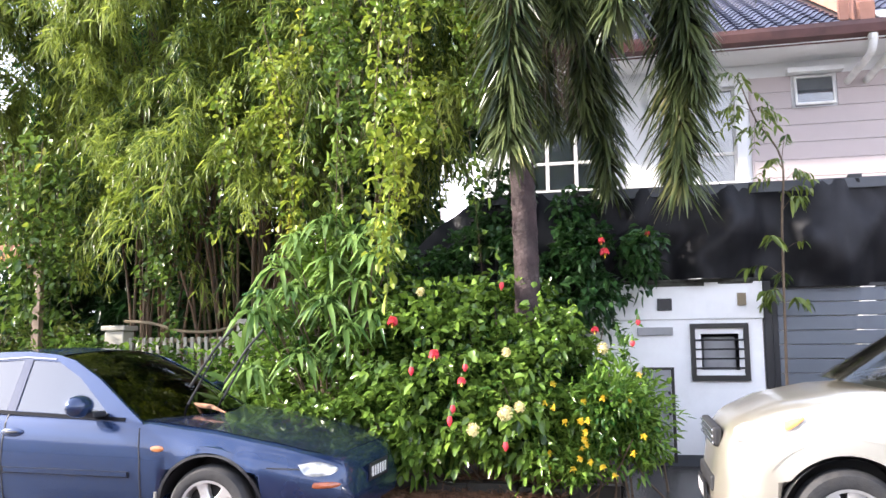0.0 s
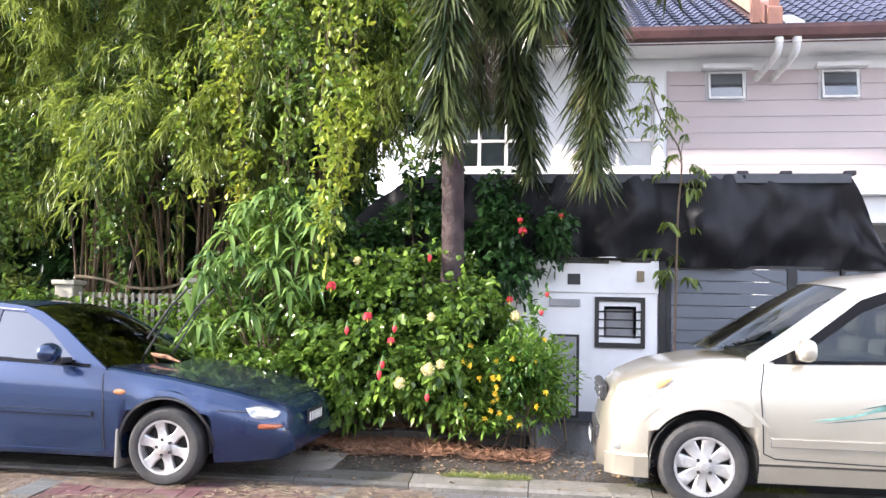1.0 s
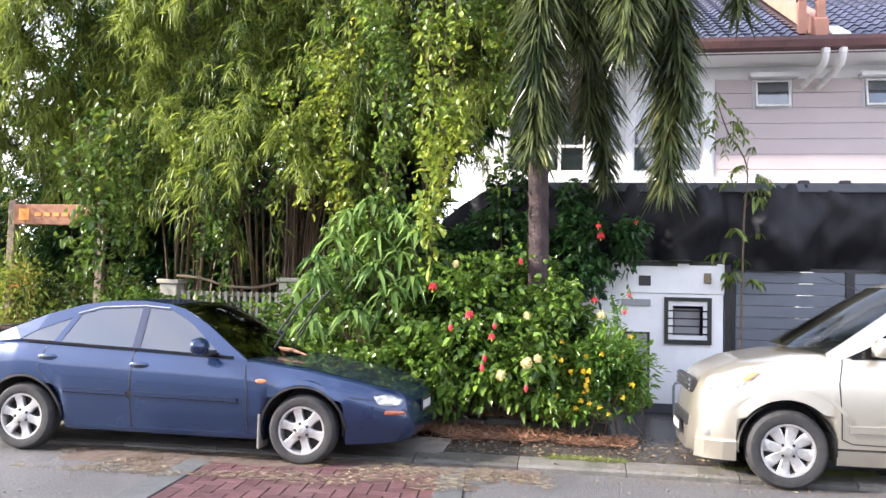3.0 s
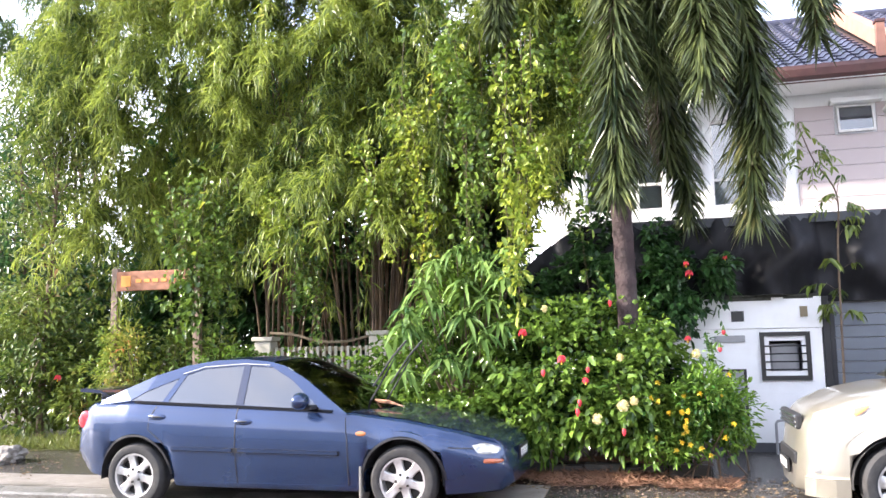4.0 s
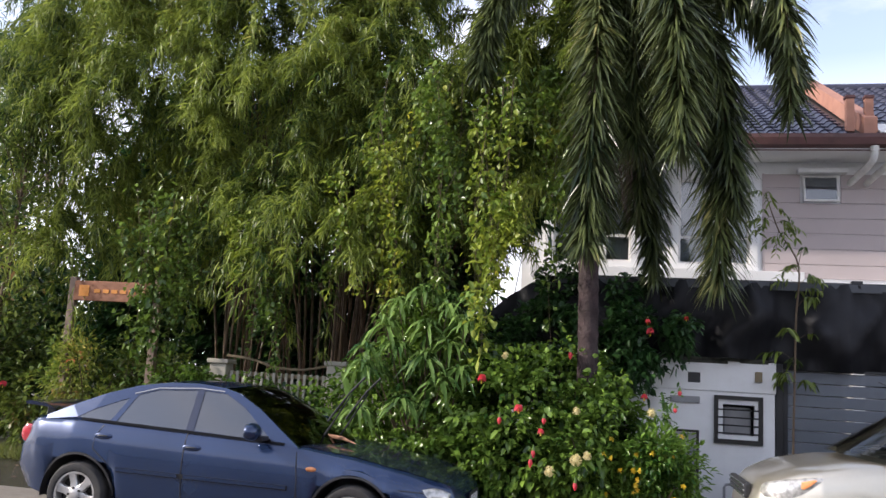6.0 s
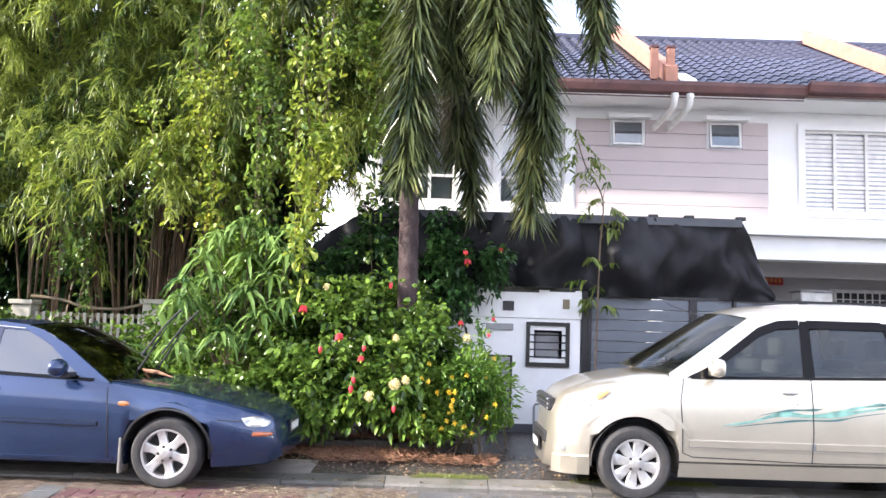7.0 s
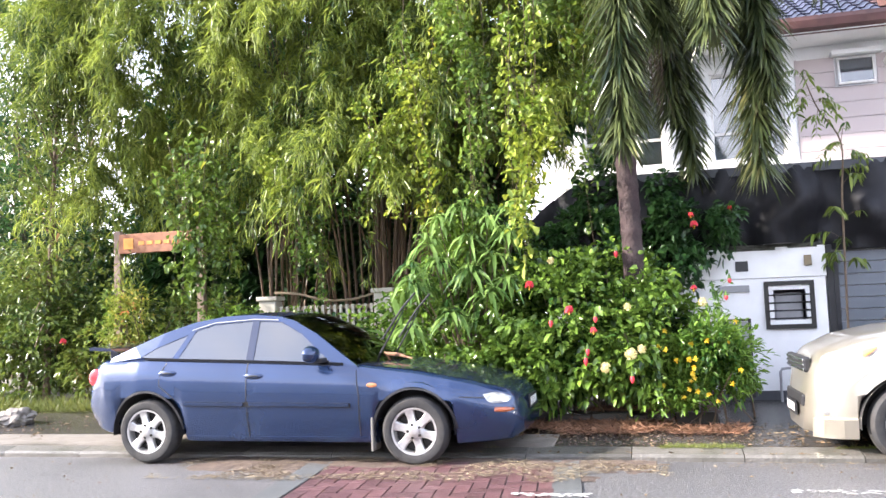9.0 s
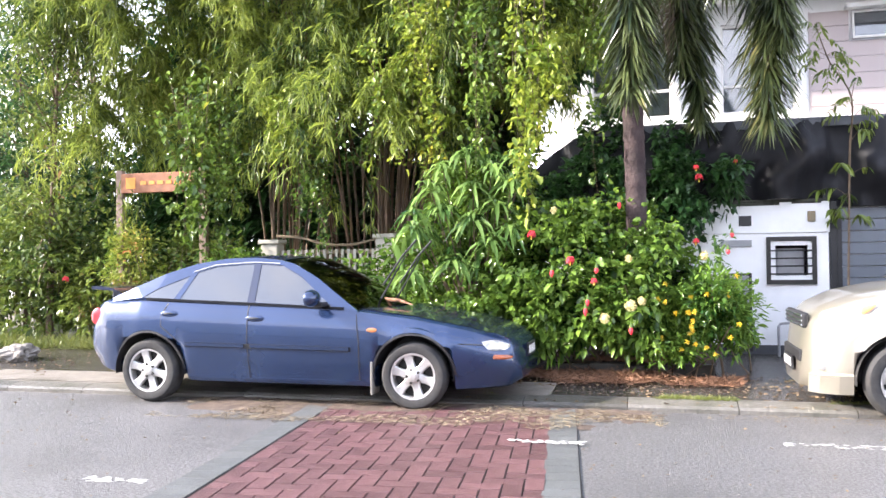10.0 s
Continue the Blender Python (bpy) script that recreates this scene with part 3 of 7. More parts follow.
tap = thing("standpipe", "galvanised standpipe with a blue valve on the pavement", "pipe", at=(-0.60, 6.74, pave_z(6.74)))
part("pipe", tube([(0, 0, -0.01), (0, 0, 0.34), (0.02, 0, 0.37), (0.12, 0, 0.38), (0.16, 0, 0.38)], 0.016, 8), M["grey"], tap)
part("valve", tube([(0.14, 0, 0.38), (0.16, 0, 0.38), (0.2, 0, 0.38), (0.21, 0, 0.38)], [0.02, 0.045, 0.045, 0.02], 10), M["pipe_blue"], tap, "blue plastic valve")

gate = thing("driveway_gate", "dark grey slatted steel driveway gate, closed", "gate", at=(0, 6.95, 0))
for x0, x1 in ((0.1, 1.36), (1.42, 2.75), (2.81, 4.2)):
    for i in range(12):
        z = 0.24 + i * 0.135
        part("slat", box(x0 + 0.02, x1 - 0.02, 0.0, 0.03, z, z + 0.128, 0.006), M["steel"], gate)
    part("gate_frame", slab([(x0 - 0.03, 0.2), (x1 + 0.03, 0.2), (x1 + 0.03, 1.895), (x0 - 0.03, 1.895)], "y", -0.012, 0.05, holes=[[(x0 + 0.018, 0.238), (x1 - 0.018, 0.238), (x1 - 0.018, 1.862), (x0 + 0.018, 1.862)]]), M["black"], gate)
part("gate_post", box(-0.005, 0.065, -0.03, 0.06, 0.16, 1.93, 0.006), M["black"], gate, "black gate post")
for z in (1.72, 1.78):
    part("stud", tube([(0.03, -0.045, z), (0.03, -0.028, z)], 0.012, 8), M["plate"], gate)

fence = thing("garden_fence", "low white-painted picket fence between stone pillars", "fence", at=(-6.1, 6.9, 0))
for x, h in ((-0.86, 1.55), (0.76, 1.6), (2.3, 1.55)):
    p = part("pillar", box(x - 0.12, x + 0.12, -0.11, 0.11, 0.14, h, 0.015), M["picket"], fence)
    part("cap", box(x - 0.15, x + 0.15, -0.14, 0.14, h + 0.002, h + 0.06, 0.012), M["picket"], p)
for x0, x1 in ((-0.74, 0.64), (0.88, 2.18)):
    part("base_wall", box(x0, x1, -0.07, 0.07, 0.14, 0.62, 0.01), M["picket"], fence)
    for z in (0.75, 1.41):
        part("rail", box(x0, x1, -0.02, 0.02, z, z + 0.05, 0.006), M["straw"], fence)
    for i in range(int((x1 - x0) / 0.085)):
        part("picket", box(x0 + 0.03 + i * 0.085, x0 + 0.07 + i * 0.085, -0.045, -0.022, 0.63, 1.47, 0.005), M["picket"], fence)
part("curved_rail", tube(smooth_line([(-0.8, 0, 1.66), (-0.45, 0, 1.63), (-0.1, 0, 1.54), (0.3, 0, 1.53), (0.7, 0, 1.62)], 18), 0.018, 6), M["straw"], fence)

sign = thing("wooden_sign", "weathered brown wooden board on two grey posts", "sign", at=(-8.47, 6.6, 0.15))
for x in (-0.65, 0.63):
    part("post", box(x - 0.05, x + 0.05, 0, 0.08, 0, 2.45, 0.008), M["postwood"], sign)
bd = part("board", box(-0.60, 0.58, -0.03, 0.03, 2.13, 2.40, 0.01), M["wood"], sign)
part("mark", box(-0.52, -0.37, -0.036, -0.031, 2.19, 2.34), M["orange"], bd, "orange painted square")
for i in range(5):
    part("lettering_bar", box(-0.29 + i * 0.13, -0.20 + i * 0.13, -0.036, -0.031, 2.24, 2.29), M["orange"], bd)

# ---- shade net over the gate ----
net = thing("shade_net", "black shade net hung from a rail above the gate", "net", at=(0, 6.88, 0))
NX = np.linspace(-3.45, 2.35, 117)
vs, fs = [], []
for i, x in enumerate(NX):
    top = 2.86 if x > -2.6 else 2.86 - 0.55 * ((-2.6 - x) / 0.85) ** 1.6
    if x > 1.93:
        top = 2.86 - (x - 1.93) / 0.42 * 0.90
    bot = 1.9 if x > -0.02 else 1.99 if x > -1.75 else 1.3
    for j in range(13):
        s = j / 12
        z = top + (bot - 0.03 - top) * s
        fold = 0.13 * math.sin(4.1 * x + 1.5 * math.sin(1.7 * x) + 1.4 * s) * (0.25 + s) + 0.16 * noise.noise((x * 2.3, s * 2.6, 3)) + 0.13 * abs(math.sin(5.5 * x + 3 * s + 2.5 * noise.noise((x, s * 2, 8)))) * s + 0.022 * math.sin(24 * x + 6 * noise.noise((x * 1.5, s * 3, 4)) + 3 * s)
        vs.append((x, -0.10 + fold - 0.10 * math.sin(math.pi * s), z))
for i in range(len(NX) - 1):
    for j in range(12):
        a = i * 13 + j
        fs.append((a, a + 1, a + 14, a + 13))
me = raw_mesh("cloth", vs, fs)
me.shade_smooth()
part_mesh("cloth", me, M["net"], net, "sagging black mesh cloth")
part("top_hem", box(-2.6, 1.94, -0.145, -0.125, 2.77, 2.865, 0.004), M["plinth"], net, "grey hem along the top")
part("rail", tube([(-2.6, -0.02, 2.87), (1.95, -0.02, 2.87)], 0.025, 8), M["black"], net)
for x in (-2.4, -0.9, 0.35, 0.8, 1.25, 1.9):
    part("clamp", box(x, x + 0.12, -0.06, 0.02, 2.87, 2.92, 0.01), M["black"], net)
for x in (-2.5, -0.06, 1.9):
    part("net_post", tube([(x, 0.05, 0.15), (x, 0.05, 2.9)], 0.03, 8), M["black"], net)

# unseen wall behind the gold car, added to keep skylight off the porch
tagged(part("wall_boundary", box(4.26, 16.0, 6.9, 7.05, 0.1, 1.5, 0.01), M["white"]), "unseen white boundary wall beside the gate, added to shade the porch", "wall", kind="structure")

# ---- unseen pale wall added behind the camera: bounces light, fills car reflections ----
tagged(part("wall_opposite", box(-45, 45, -14.2, -14.0, -0.02, 4.6), M["house_white"]), "unseen pale wall added across the street for bounce and reflections", "wall", kind="structure")

# ---- terrace house ----
HW = 12.81
HL, HR = -3.5, 16.0
wall_front = tagged(part("wall_front", slab([(HL, 3.42), (HR, 3.42), (HR, 6.15), (HL, 6.15)], "y", HW, HW + 0.2, holes=[
    [(-3.1, 3.95), (-1.6, 3.95), (-1.6, 5.6), (-3.1, 5.6)],
    [(-0.72, 3.95), (0.58, 3.95), (0.58, 5.6), (-0.72, 5.6)],
    [(1.53, 5.18), (2.12, 5.18), (2.12, 5.66), (1.53, 5.66)],
    [(3.46, 5.18), (4.05, 5.18), (4.05, 5.66), (3.46, 5.66)],
    [(5.35, 3.94), (7.25, 3.94), (7.25, 5.60), (5.35, 5.60)]]), M["house_white"]), "white rendered upper storey wall of a terrace house", "wall", kind="structure")
for i, (z0, z1) in enumerate(((3.74, 3.993), (4.0, 4.283), (4.29, 4.573), (4.58, 4.863), (4.87, 5.153))):
    part("siding_board", box(0.83, 4.63, HW - 0.03, HW - 0.002, z0, z1, 0.006), M["siding"], wall_front)
for x0, x1 in ((0.83, 1.47), (2.18, 3.40), (4.11, 4.63)):
    for z0, z1 in ((5.16, 5.438), (5.445, 5.71)):
        part("siding_board", box(x0, x1, HW - 0.03, HW - 0.002, z0, z1, 0.006), M["siding"], wall_front)
part("corner_strip", box(0.80, 0.828, HW - 0.035, HW - 0.002, 3.74, 5.72), M["siding"], wall_front)
tagged(part("wall_side", box(HL - 0.2, HL, HW, 24, 0.1, 6.15), M["house_white"]), "white side wall of the terrace house", "wall", kind="structure")
tagged(part("wall_back", box(HL - 0.2, HR, 24, 24.2, 0.1, 6.15), M["house_white"]), "white back wall of the terrace house", "wall", kind="structure")
tagged(part("wall_right", box(HR, HR + 0.2, HW, 24, 0.1, 6.15), M["house_white"]), "white end wall of the terrace house", "wall", kind="structure")
tagged(part("floor_upper", box(HL, HR, HW + 0.2, 24, 3.2, 3.4), M["house_white"]), "upper floor slab", "floor", kind="structure")
tagged(part("room_back", box(HL, HR, 15.2, 15.3, 3.4, 6.15), M["unlit_room"]), "near-black wall inside the upper rooms, standing in for their darkness", "wall", kind="structure")
tagged(part("ledge", box(1.5, HR, HW - 0.42, HW + 0.05, 3.42, 3.64, 0.01), M["house_white"]), "projecting white concrete ledge", "ledge", kind="structure")
tagged(part("ledge", box(HL, 1.495, HW - 0.25, HW - 0.002, 3.60, 3.82, 0.01), M["house_white"]), "projecting white concrete sill band", "ledge", kind="structure")
tagged(part("porch_beam", box(HL, HR, HW - 0.2, HW + 0.2, 2.96, 3.418, 0.01), M["house_white"]), "white concrete beam over the car porch", "beam", kind="structure")
tagged(part("porch_beam", box(HL, HR, HW + 1.4, HW + 1.65, 2.75, 3.19, 0.01), M["shade_in"]), "second beam deeper in the car porch, greyed for shade", "beam", kind="structure")
tagged(part("wall_porch", box(HL, HR, 16.4, 16.6, 0.1, 3.19), M["shade_in"]), "back wall of the car porch, shade put into its colour", "wall", kind="structure")
tagged(part("ceiling_porch", box(HL, HR, HW + 0.2, 16.4, 3.17, 3.199), M["house_white"]), "plain white porch ceiling", "ceiling", kind="structure")
# unseen party walls, inferred from the roof parapets, added to shade the porch
for x in (2.5, 12.6):
    tagged(part("wall_party", box(x - 0.1, x + 0.1, HW + 0.202, 16.398, 0.1, 3.168), M["house_white"]), "white party wall dividing the car porches", "wall", kind="structure")
for x in (-0.4, 8.25):
    tagged(part("porch_column", box(x, x + 0.3, HW - 0.15, HW + 0.15, 0.1, 2.958, 0.01), M["house_white"]), "white square porch column", "column", kind="structure")


def small_window(x0):
    w = tagged(new("window_1"), "small top-hung window with a white frame, ajar", "window", "bathroom windows", "structure")
    w.location = (x0, HW, 5.42)
    t = pose(0, -0.02, 0.24, -9)

    def tilt(ob):
        ob.matrix_local = t @ Matrix.Translation((0, 0, -0.24))
        return ob
    f = tilt(part("window_frame", slab([(0.0, -0.26), (0.62, -0.26), (0.62, 0.25), (0.0, 0.25)], "y", -0.05, -0.01, holes=[[(0.035, -0.225), (0.585, -0.225), (0.585, 0.215), (0.035, 0.215)]]), M["pvc"], w))
    tilt(part("pane", box(0.034, 0.586, -0.034, -0.028, -0.226, 0.216), M["win_glass"], w))
    # grey backing board behind the pane; the glass's pale reflection is put into it
    part("surround", box(-0.02, 0.64, 0.02, 0.06, -0.255, 0.245), M["grey"], w)
    part("canopy_slab", box(-0.12, 0.74, -0.24, -0.034, 0.28, 0.36, 0.008), M["house_white"], w, "thin concrete canopy")
    return w


small_window(1.515)
small_window(3.445)


def big_window(name, x0, x1, z0, z1, cols, louvre, label):
    w = tagged(new(name), label, "window", "", "structure")
    w.location = (x0, HW, z0)
    W, H = x1 - x0, z1 - z0
    part("surround", slab([(-0.13, -0.10), (W + 0.13, -0.10), (W + 0.13, H + 0.12), (-0.13, H + 0.12)], "y", -0.07, -0.002, holes=[[(0.0, 0.0), (W, 0.0), (W, H), (0.0, H)]]), M["house_white"], w, "raised white surround")
    fr = part("window_frame", slab([(0, 0), (W, 0), (W, H), (0, H)], "y", 0.03, 0.08, holes=[[(0.045, 0.045), (W - 0.045, 0.045), (W - 0.045, H - 0.045), (0.045, H - 0.045)]]), M["pvc"], w)
    for i in range(1, cols):
        part("mullion", box(W * i / cols - 0.03, W * i / cols + 0.03, 0.032, 0.078, 0.045, H - 0.045), M["pvc"], fr)
    part("transom", box(0.045, W - 0.045, 0.036, 0.074, H * 0.30, H * 0.30 + 0.05), M["pvc"], fr)
    part("pane", box(0.04, W - 0.04, 0.085, 0.089, 0.04, H - 0.04), M["win_glass"], w)
    if louvre:
        n = 17
        for i in range(n):
            z = 0.06 + (H - 0.12) * i / n
            part("security_bar", box(0.046, W - 0.046, 0.0805, 0.0845, z, z + 0.062), M["pvc"], w)
    part("curtain", box(0.0, W, 0.17, 0.19, 0.0, H), M["curtain"], w, "drawn pale grey curtain")
    return w


big_window("window_2", 5.35, 7.25, 3.94, 5.60, 3, True, "wide three-part window with white security bars")
big_window("window_3", -0.72, 0.58, 3.95, 5.6, 2, False, "white framed two-part window half hidden by fronds")
big_window("window_4", -3.1, -1.6, 3.95, 5.6, 3, False, "white framed window half hidden by foliage")

ac = thing("air_conditioner", "white outdoor air conditioner unit on wall brackets", "air conditioner", at=(8.15, HW - 0.36, 4.02))
part("casing", box(0, 0.8, 0, 0.28, 0, 0.55, 0.02), M["pvc"], ac)
for i in range(7):
    part("grille_slat", box(0.06, 0.5, -0.012, -0.002, 0.08 + i * 0.06, 0.1 + i * 0.06), M["grey"], ac)
for x in (0.1, 0.65):
    part("bracket", box(x, x + 0.04, 0.0, 0.356, -0.045, -0.003), M["grey"], ac)

# roof
EY, EZ, RY, RZ = 11.85, 6.2, 17.6, 9.15
slope = math.atan2(RZ - EZ, RY - EY)
roof = tagged(part("roof", slab([(EY, EZ - 0.06), (RY, RZ - 0.06), (24.4, 5.9), (24.4, 5.8), (RY, RZ - 0.16), (EY, EZ - 0.16)], "x", HL - 0.5, HR + 0.4), M["black"]), "blue-grey tiled pitched roof of the terrace house", "roof", kind="structure")
tagged(part("soffit", box(HL - 0.4, HR + 0.3, EY + 0.06, HW - 0.002, 5.95, 6.0), M["house_white"]), "white boarded soffit under the eaves", "soffit", kind="structure")
for x0, x1, dy, dz in ((HL - 0.5, 4.98, 0, 0), (4.985, HR + 0.4, -0.12, 0.04)):
    tagged(part("gutter", slab([(EY - 0.10 + dy, 6.0 + dz), (EY + 0.06 + dy, 5.97 + dz), (EY + 0.06 + dy, 6.17 + dz), (EY - 0.13 + dy, 6.19 + dz), (EY - 0.13 + dy, 6.12 + dz)], "x", x0, x1), M["fascia"]), "maroon painted gutter and fascia along the eaves", "gutter", kind="structure")
    tagged(part("fascia", box(x0, x1, EY + 0.062 + dy, EY + 0.09 + dy, 5.93 + dz, 6.14 + dz), M["fascia"]), "maroon painted fascia board", "fascia", kind="structure")
for x in (2.5, 7.5, 12.6):
    tagged(part("party_parapet", slab([(EY + 0.15, EZ + 0.03), (RY, RZ + 0.02), (RY, RZ + 0.36), (EY + 0.15, EZ + 0.37)], "x", x - 0.11, x + 0.11), M["parapet"]), "terracotta painted party wall rising above the roof", "parapet", kind="structure")
    tagged(part("parapet_flashing", slab([(EY - 0.02, EZ + 0.03), (EY + 0.7, EZ + 0.40), (EY + 0.7, EZ + 0.42), (EY - 0.02, EZ + 0.06)], "x", x + 0.115, x + 0.42), M["pvc"]), "pale cement flashing beside the party wall", "flashing", kind="structure")
for dx in (-0.3, 0.02):
    st = thing("roof_stack", "small terracotta vent stack at the roof edge", "vent", "roof vents", at=(2.5 + dx, EY + 0.35, EZ + 0.15))
    part("shaft", box(-0.07, 0.07, -0.07, 0.07, 0, 0.62, 0.01), M["parapet"], st)
    part("cap", box(-0.085, 0.085, -0.085, 0.085, 0.622, 0.68, 0.01), M["fascia"], st)
    dp = thing("downpipe", "white plastic rainwater pipe bending from gutter to wall", "pipe", "downpipes", at=(2.78 + dx * 0.9, EY, 0))
    part("pipe", tube(smooth_line([(0, 0.0, 5.97), (0, 0.02, 5.84), (-0.02, 0.14, 5.72), (-0.12, 0.6, 5.60), (-0.17, 0.94, 5.54)], 14), 0.06, 10), M["pvc"], dp, smooth=50)
    part("collar", tube([(0, 0.0, 5.9), (0, 0.0, 5.99)], 0.075, 10), M["pvc"], dp)

# porch contents
pl = thing("wall_plaque", "small red plaque with gilt marks on the porch wall", "plaque", at=(6.12, 16.36, 2.72))
part("plaque_board", box(-0.24, 0.24, -0.03, 0.035, 0, 0.2, 0.01), M["red"], pl)
for i in range(4):
    part("mark", box(-0.18 + i * 0.1, -0.12 + i * 0.1, -0.035, -0.031, 0.06, 0.14), M["orange"], pl)
gd = tagged(new("door_1"), "white sliding grille door at the back of the porch", "door", "", "structure")
gd.location = (7.5, 16.3, 0.16)
part("frame", slab([(0, 0), (2.6, 0), (2.6, 2.5), (0, 2.5)], "y", 0, 0.08, holes=[[(0.08, 0.08), (2.52, 0.08), (2.52, 2.42), (0.08, 2.42)]]), M["pvc"], gd)
# opaque near-black pane paints in the darkness behind the door
part("pane", box(0.07, 2.53, 0.05, 0.06, 0.07, 2.43), M["unlit_room"], gd)
for i in range(12):
    part("grille_bar", box(0.1 + i * 0.2, 0.13 + i * 0.2, 0.0, 0.03, 0.081, 2.419), M["pvc"], gd)
for z in (1.85, 2.05, 2.25):
    part("grille_bar", box(0.081, 2.519, -0.006, -0.001, z, z + 0.025), M["pvc"], gd)
gd.scale = (0.87, 1, 1)
rc = thing("red_hanging_cloth", "dark red cloth hanging on the porch wall", "cloth", at=(10.0, 16.35, 1.55))
part("cloth", box(-0.17, 0.17, -0.02, 0.03, 0, 0.85, 0.01), M["red"], rc)
part("rod", tube([(-0.2, 0.0, 0.86), (0.2, 0.0, 0.86)], 0.012, 6), M["black"], rc)
tagged(part("wall_far", box(-24, -16.6, 14.6, 14.8, -0.02, 3.4), M["house_white"]), "plain white wall far behind the hedge", "wall", kind="structure")
shelf = thing("storage_box", "white plastic storage box with a lid on porch clutter", "box", at=(5.98, 13.9, 0.16))
part("stand", box(-0.45, 0.5, -0.3, 0.3, 0, 1.75, 0.02), M["grey"], shelf)
part("tub", box(-0.35, 0.3, -0.25, 0.25, 1.752, 2.25, 0.03), M["pvc"], shelf)
part("lid", box(-0.38, 0.33, -0.28, 0.28, 2.252, 2.3, 0.01), M["grey"], shelf)

# ---- cars ----
def lerp_line(pts):
    xs, zs = [p[0] for p in pts], [p[1] for p in pts]
    return lambda x: float(np.interp(x, xs, zs))


def wheel(parent, x, y, z, r, side, spokes, rim_r, lobes):
    """Wheel with tyre, rim and spokes; side -1 faces -y. lobes: paired bulging spokes or straight ones."""
    w = new("wheel")
    w.parent = parent
    w.location = (x, y, z)
    w.rotation_euler = (0, 0, 0 if side < 0 else math.pi)
    prof = [(rim_r - 0.005, 0.015), (rim_r + 0.02, 0.0), (r - 0.03, 0.006), (r - 0.008, 0.03), (r, 0.06), (r, 0.14), (r - 0.008, 0.17), (r - 0.03, 0.195), (rim_r, 0.19)]
    n = 48

    def spin(prof, name, material, label=""):
        bm = bmesh.new()
        rings = [[bm.verts.new((a * math.cos(t), b, a * math.sin(t))) for a, b in prof] for t in [2 * math.pi * k / n for k in range(n)]]
        for k in range(n):
            a, b = rings[k], rings[(k + 1) % n]
            for i in range(len(prof) - 1):
                bm.faces.new((a[i], a[i + 1], b[i + 1], b[i]))
        bmesh.ops.recalc_face_normals(bm, faces=bm.faces[:])
        return part(name, bm, material, w, label, smooth=40)
    spin(prof, "tyre", M["rubber"], "black rubber tyre")
    rim = spin([(rim_r - 0.004, 0.19), (rim_r - 0.02, 0.1), (rim_r - 0.022, 0.03), (rim_r - 0.014, 0.008), (rim_r + 0.003, 0.006)], "rim", M["alloy"], "silver alloy rim")
    part("brake", tube([(0, 0.085, 0), (0, 0.1, 0)], rim_r - 0.022, 32), M["hubdark"], rim)
    for k in range(spokes):
        t = 2 * math.pi * (k + 0.25) / spokes
        bm = bmesh.new()
        w0, w1 = (0.036, 0.030) if lobes else (0.030, 0.050)
        top, bot = [], []
        for s in np.linspace(0, 1, 7):
            a = 0.035 + (rim_r - 0.05) * s
            h = w0 + (w1 - w0) * s + (0.0 if not lobes else 0.018 * (2 * s - 1) ** 2)
            yy = 0.012 + 0.018 * (1 - s) * s * 4 * 0.4
            for q, lst in ((1, top), (-1, bot)):
                lst.append((bm.verts.new((a, yy, q * h * 0.75)), bm.verts.new((a, yy + 0.008, q * h)), bm.verts.new((a, yy + 0.045, q * h))))
        for i in range(6):
            a, b, c, d = top[i], top[i + 1], bot[i], bot[i + 1]
            for f in ((a[0], b[0], d[0], c[0]), (a[0], a[1], b[1], b[0]), (a[1], a[2], b[2], b[1]), (c[0], d[0], d[1], c[1]), (c[1], d[1], d[2], c[2])):
                bm.faces.new(f)
        bmesh.ops.recalc_face_normals(bm, faces=bm.faces[:])
        bmesh.ops.rotate(bm, verts=bm.verts[:], matrix=Matrix.Rotation(t, 3, "Y"))
        part("spoke", bm, M["alloy"], rim, smooth=35)
    part("hub_cap", tube([(0, 0.03, 0), (0, 0.008, 0), (0, 0.002, 0)], [0.052, 0.048, 0.025], 20), M["alloy"], rim)
    for k in range(4 if not lobes else 5):
        t = 2 * math.pi * (k + 0.5) / (4 if not lobes else 5)
        part("wheel_nut", tube([(0.058 * math.cos(t), 0.004, 0.058 * math.sin(t)), (0.058 * math.cos(t), 0.03, 0.058 * math.sin(t))], 0.012, 8), M["hubdark"], rim)
    return w


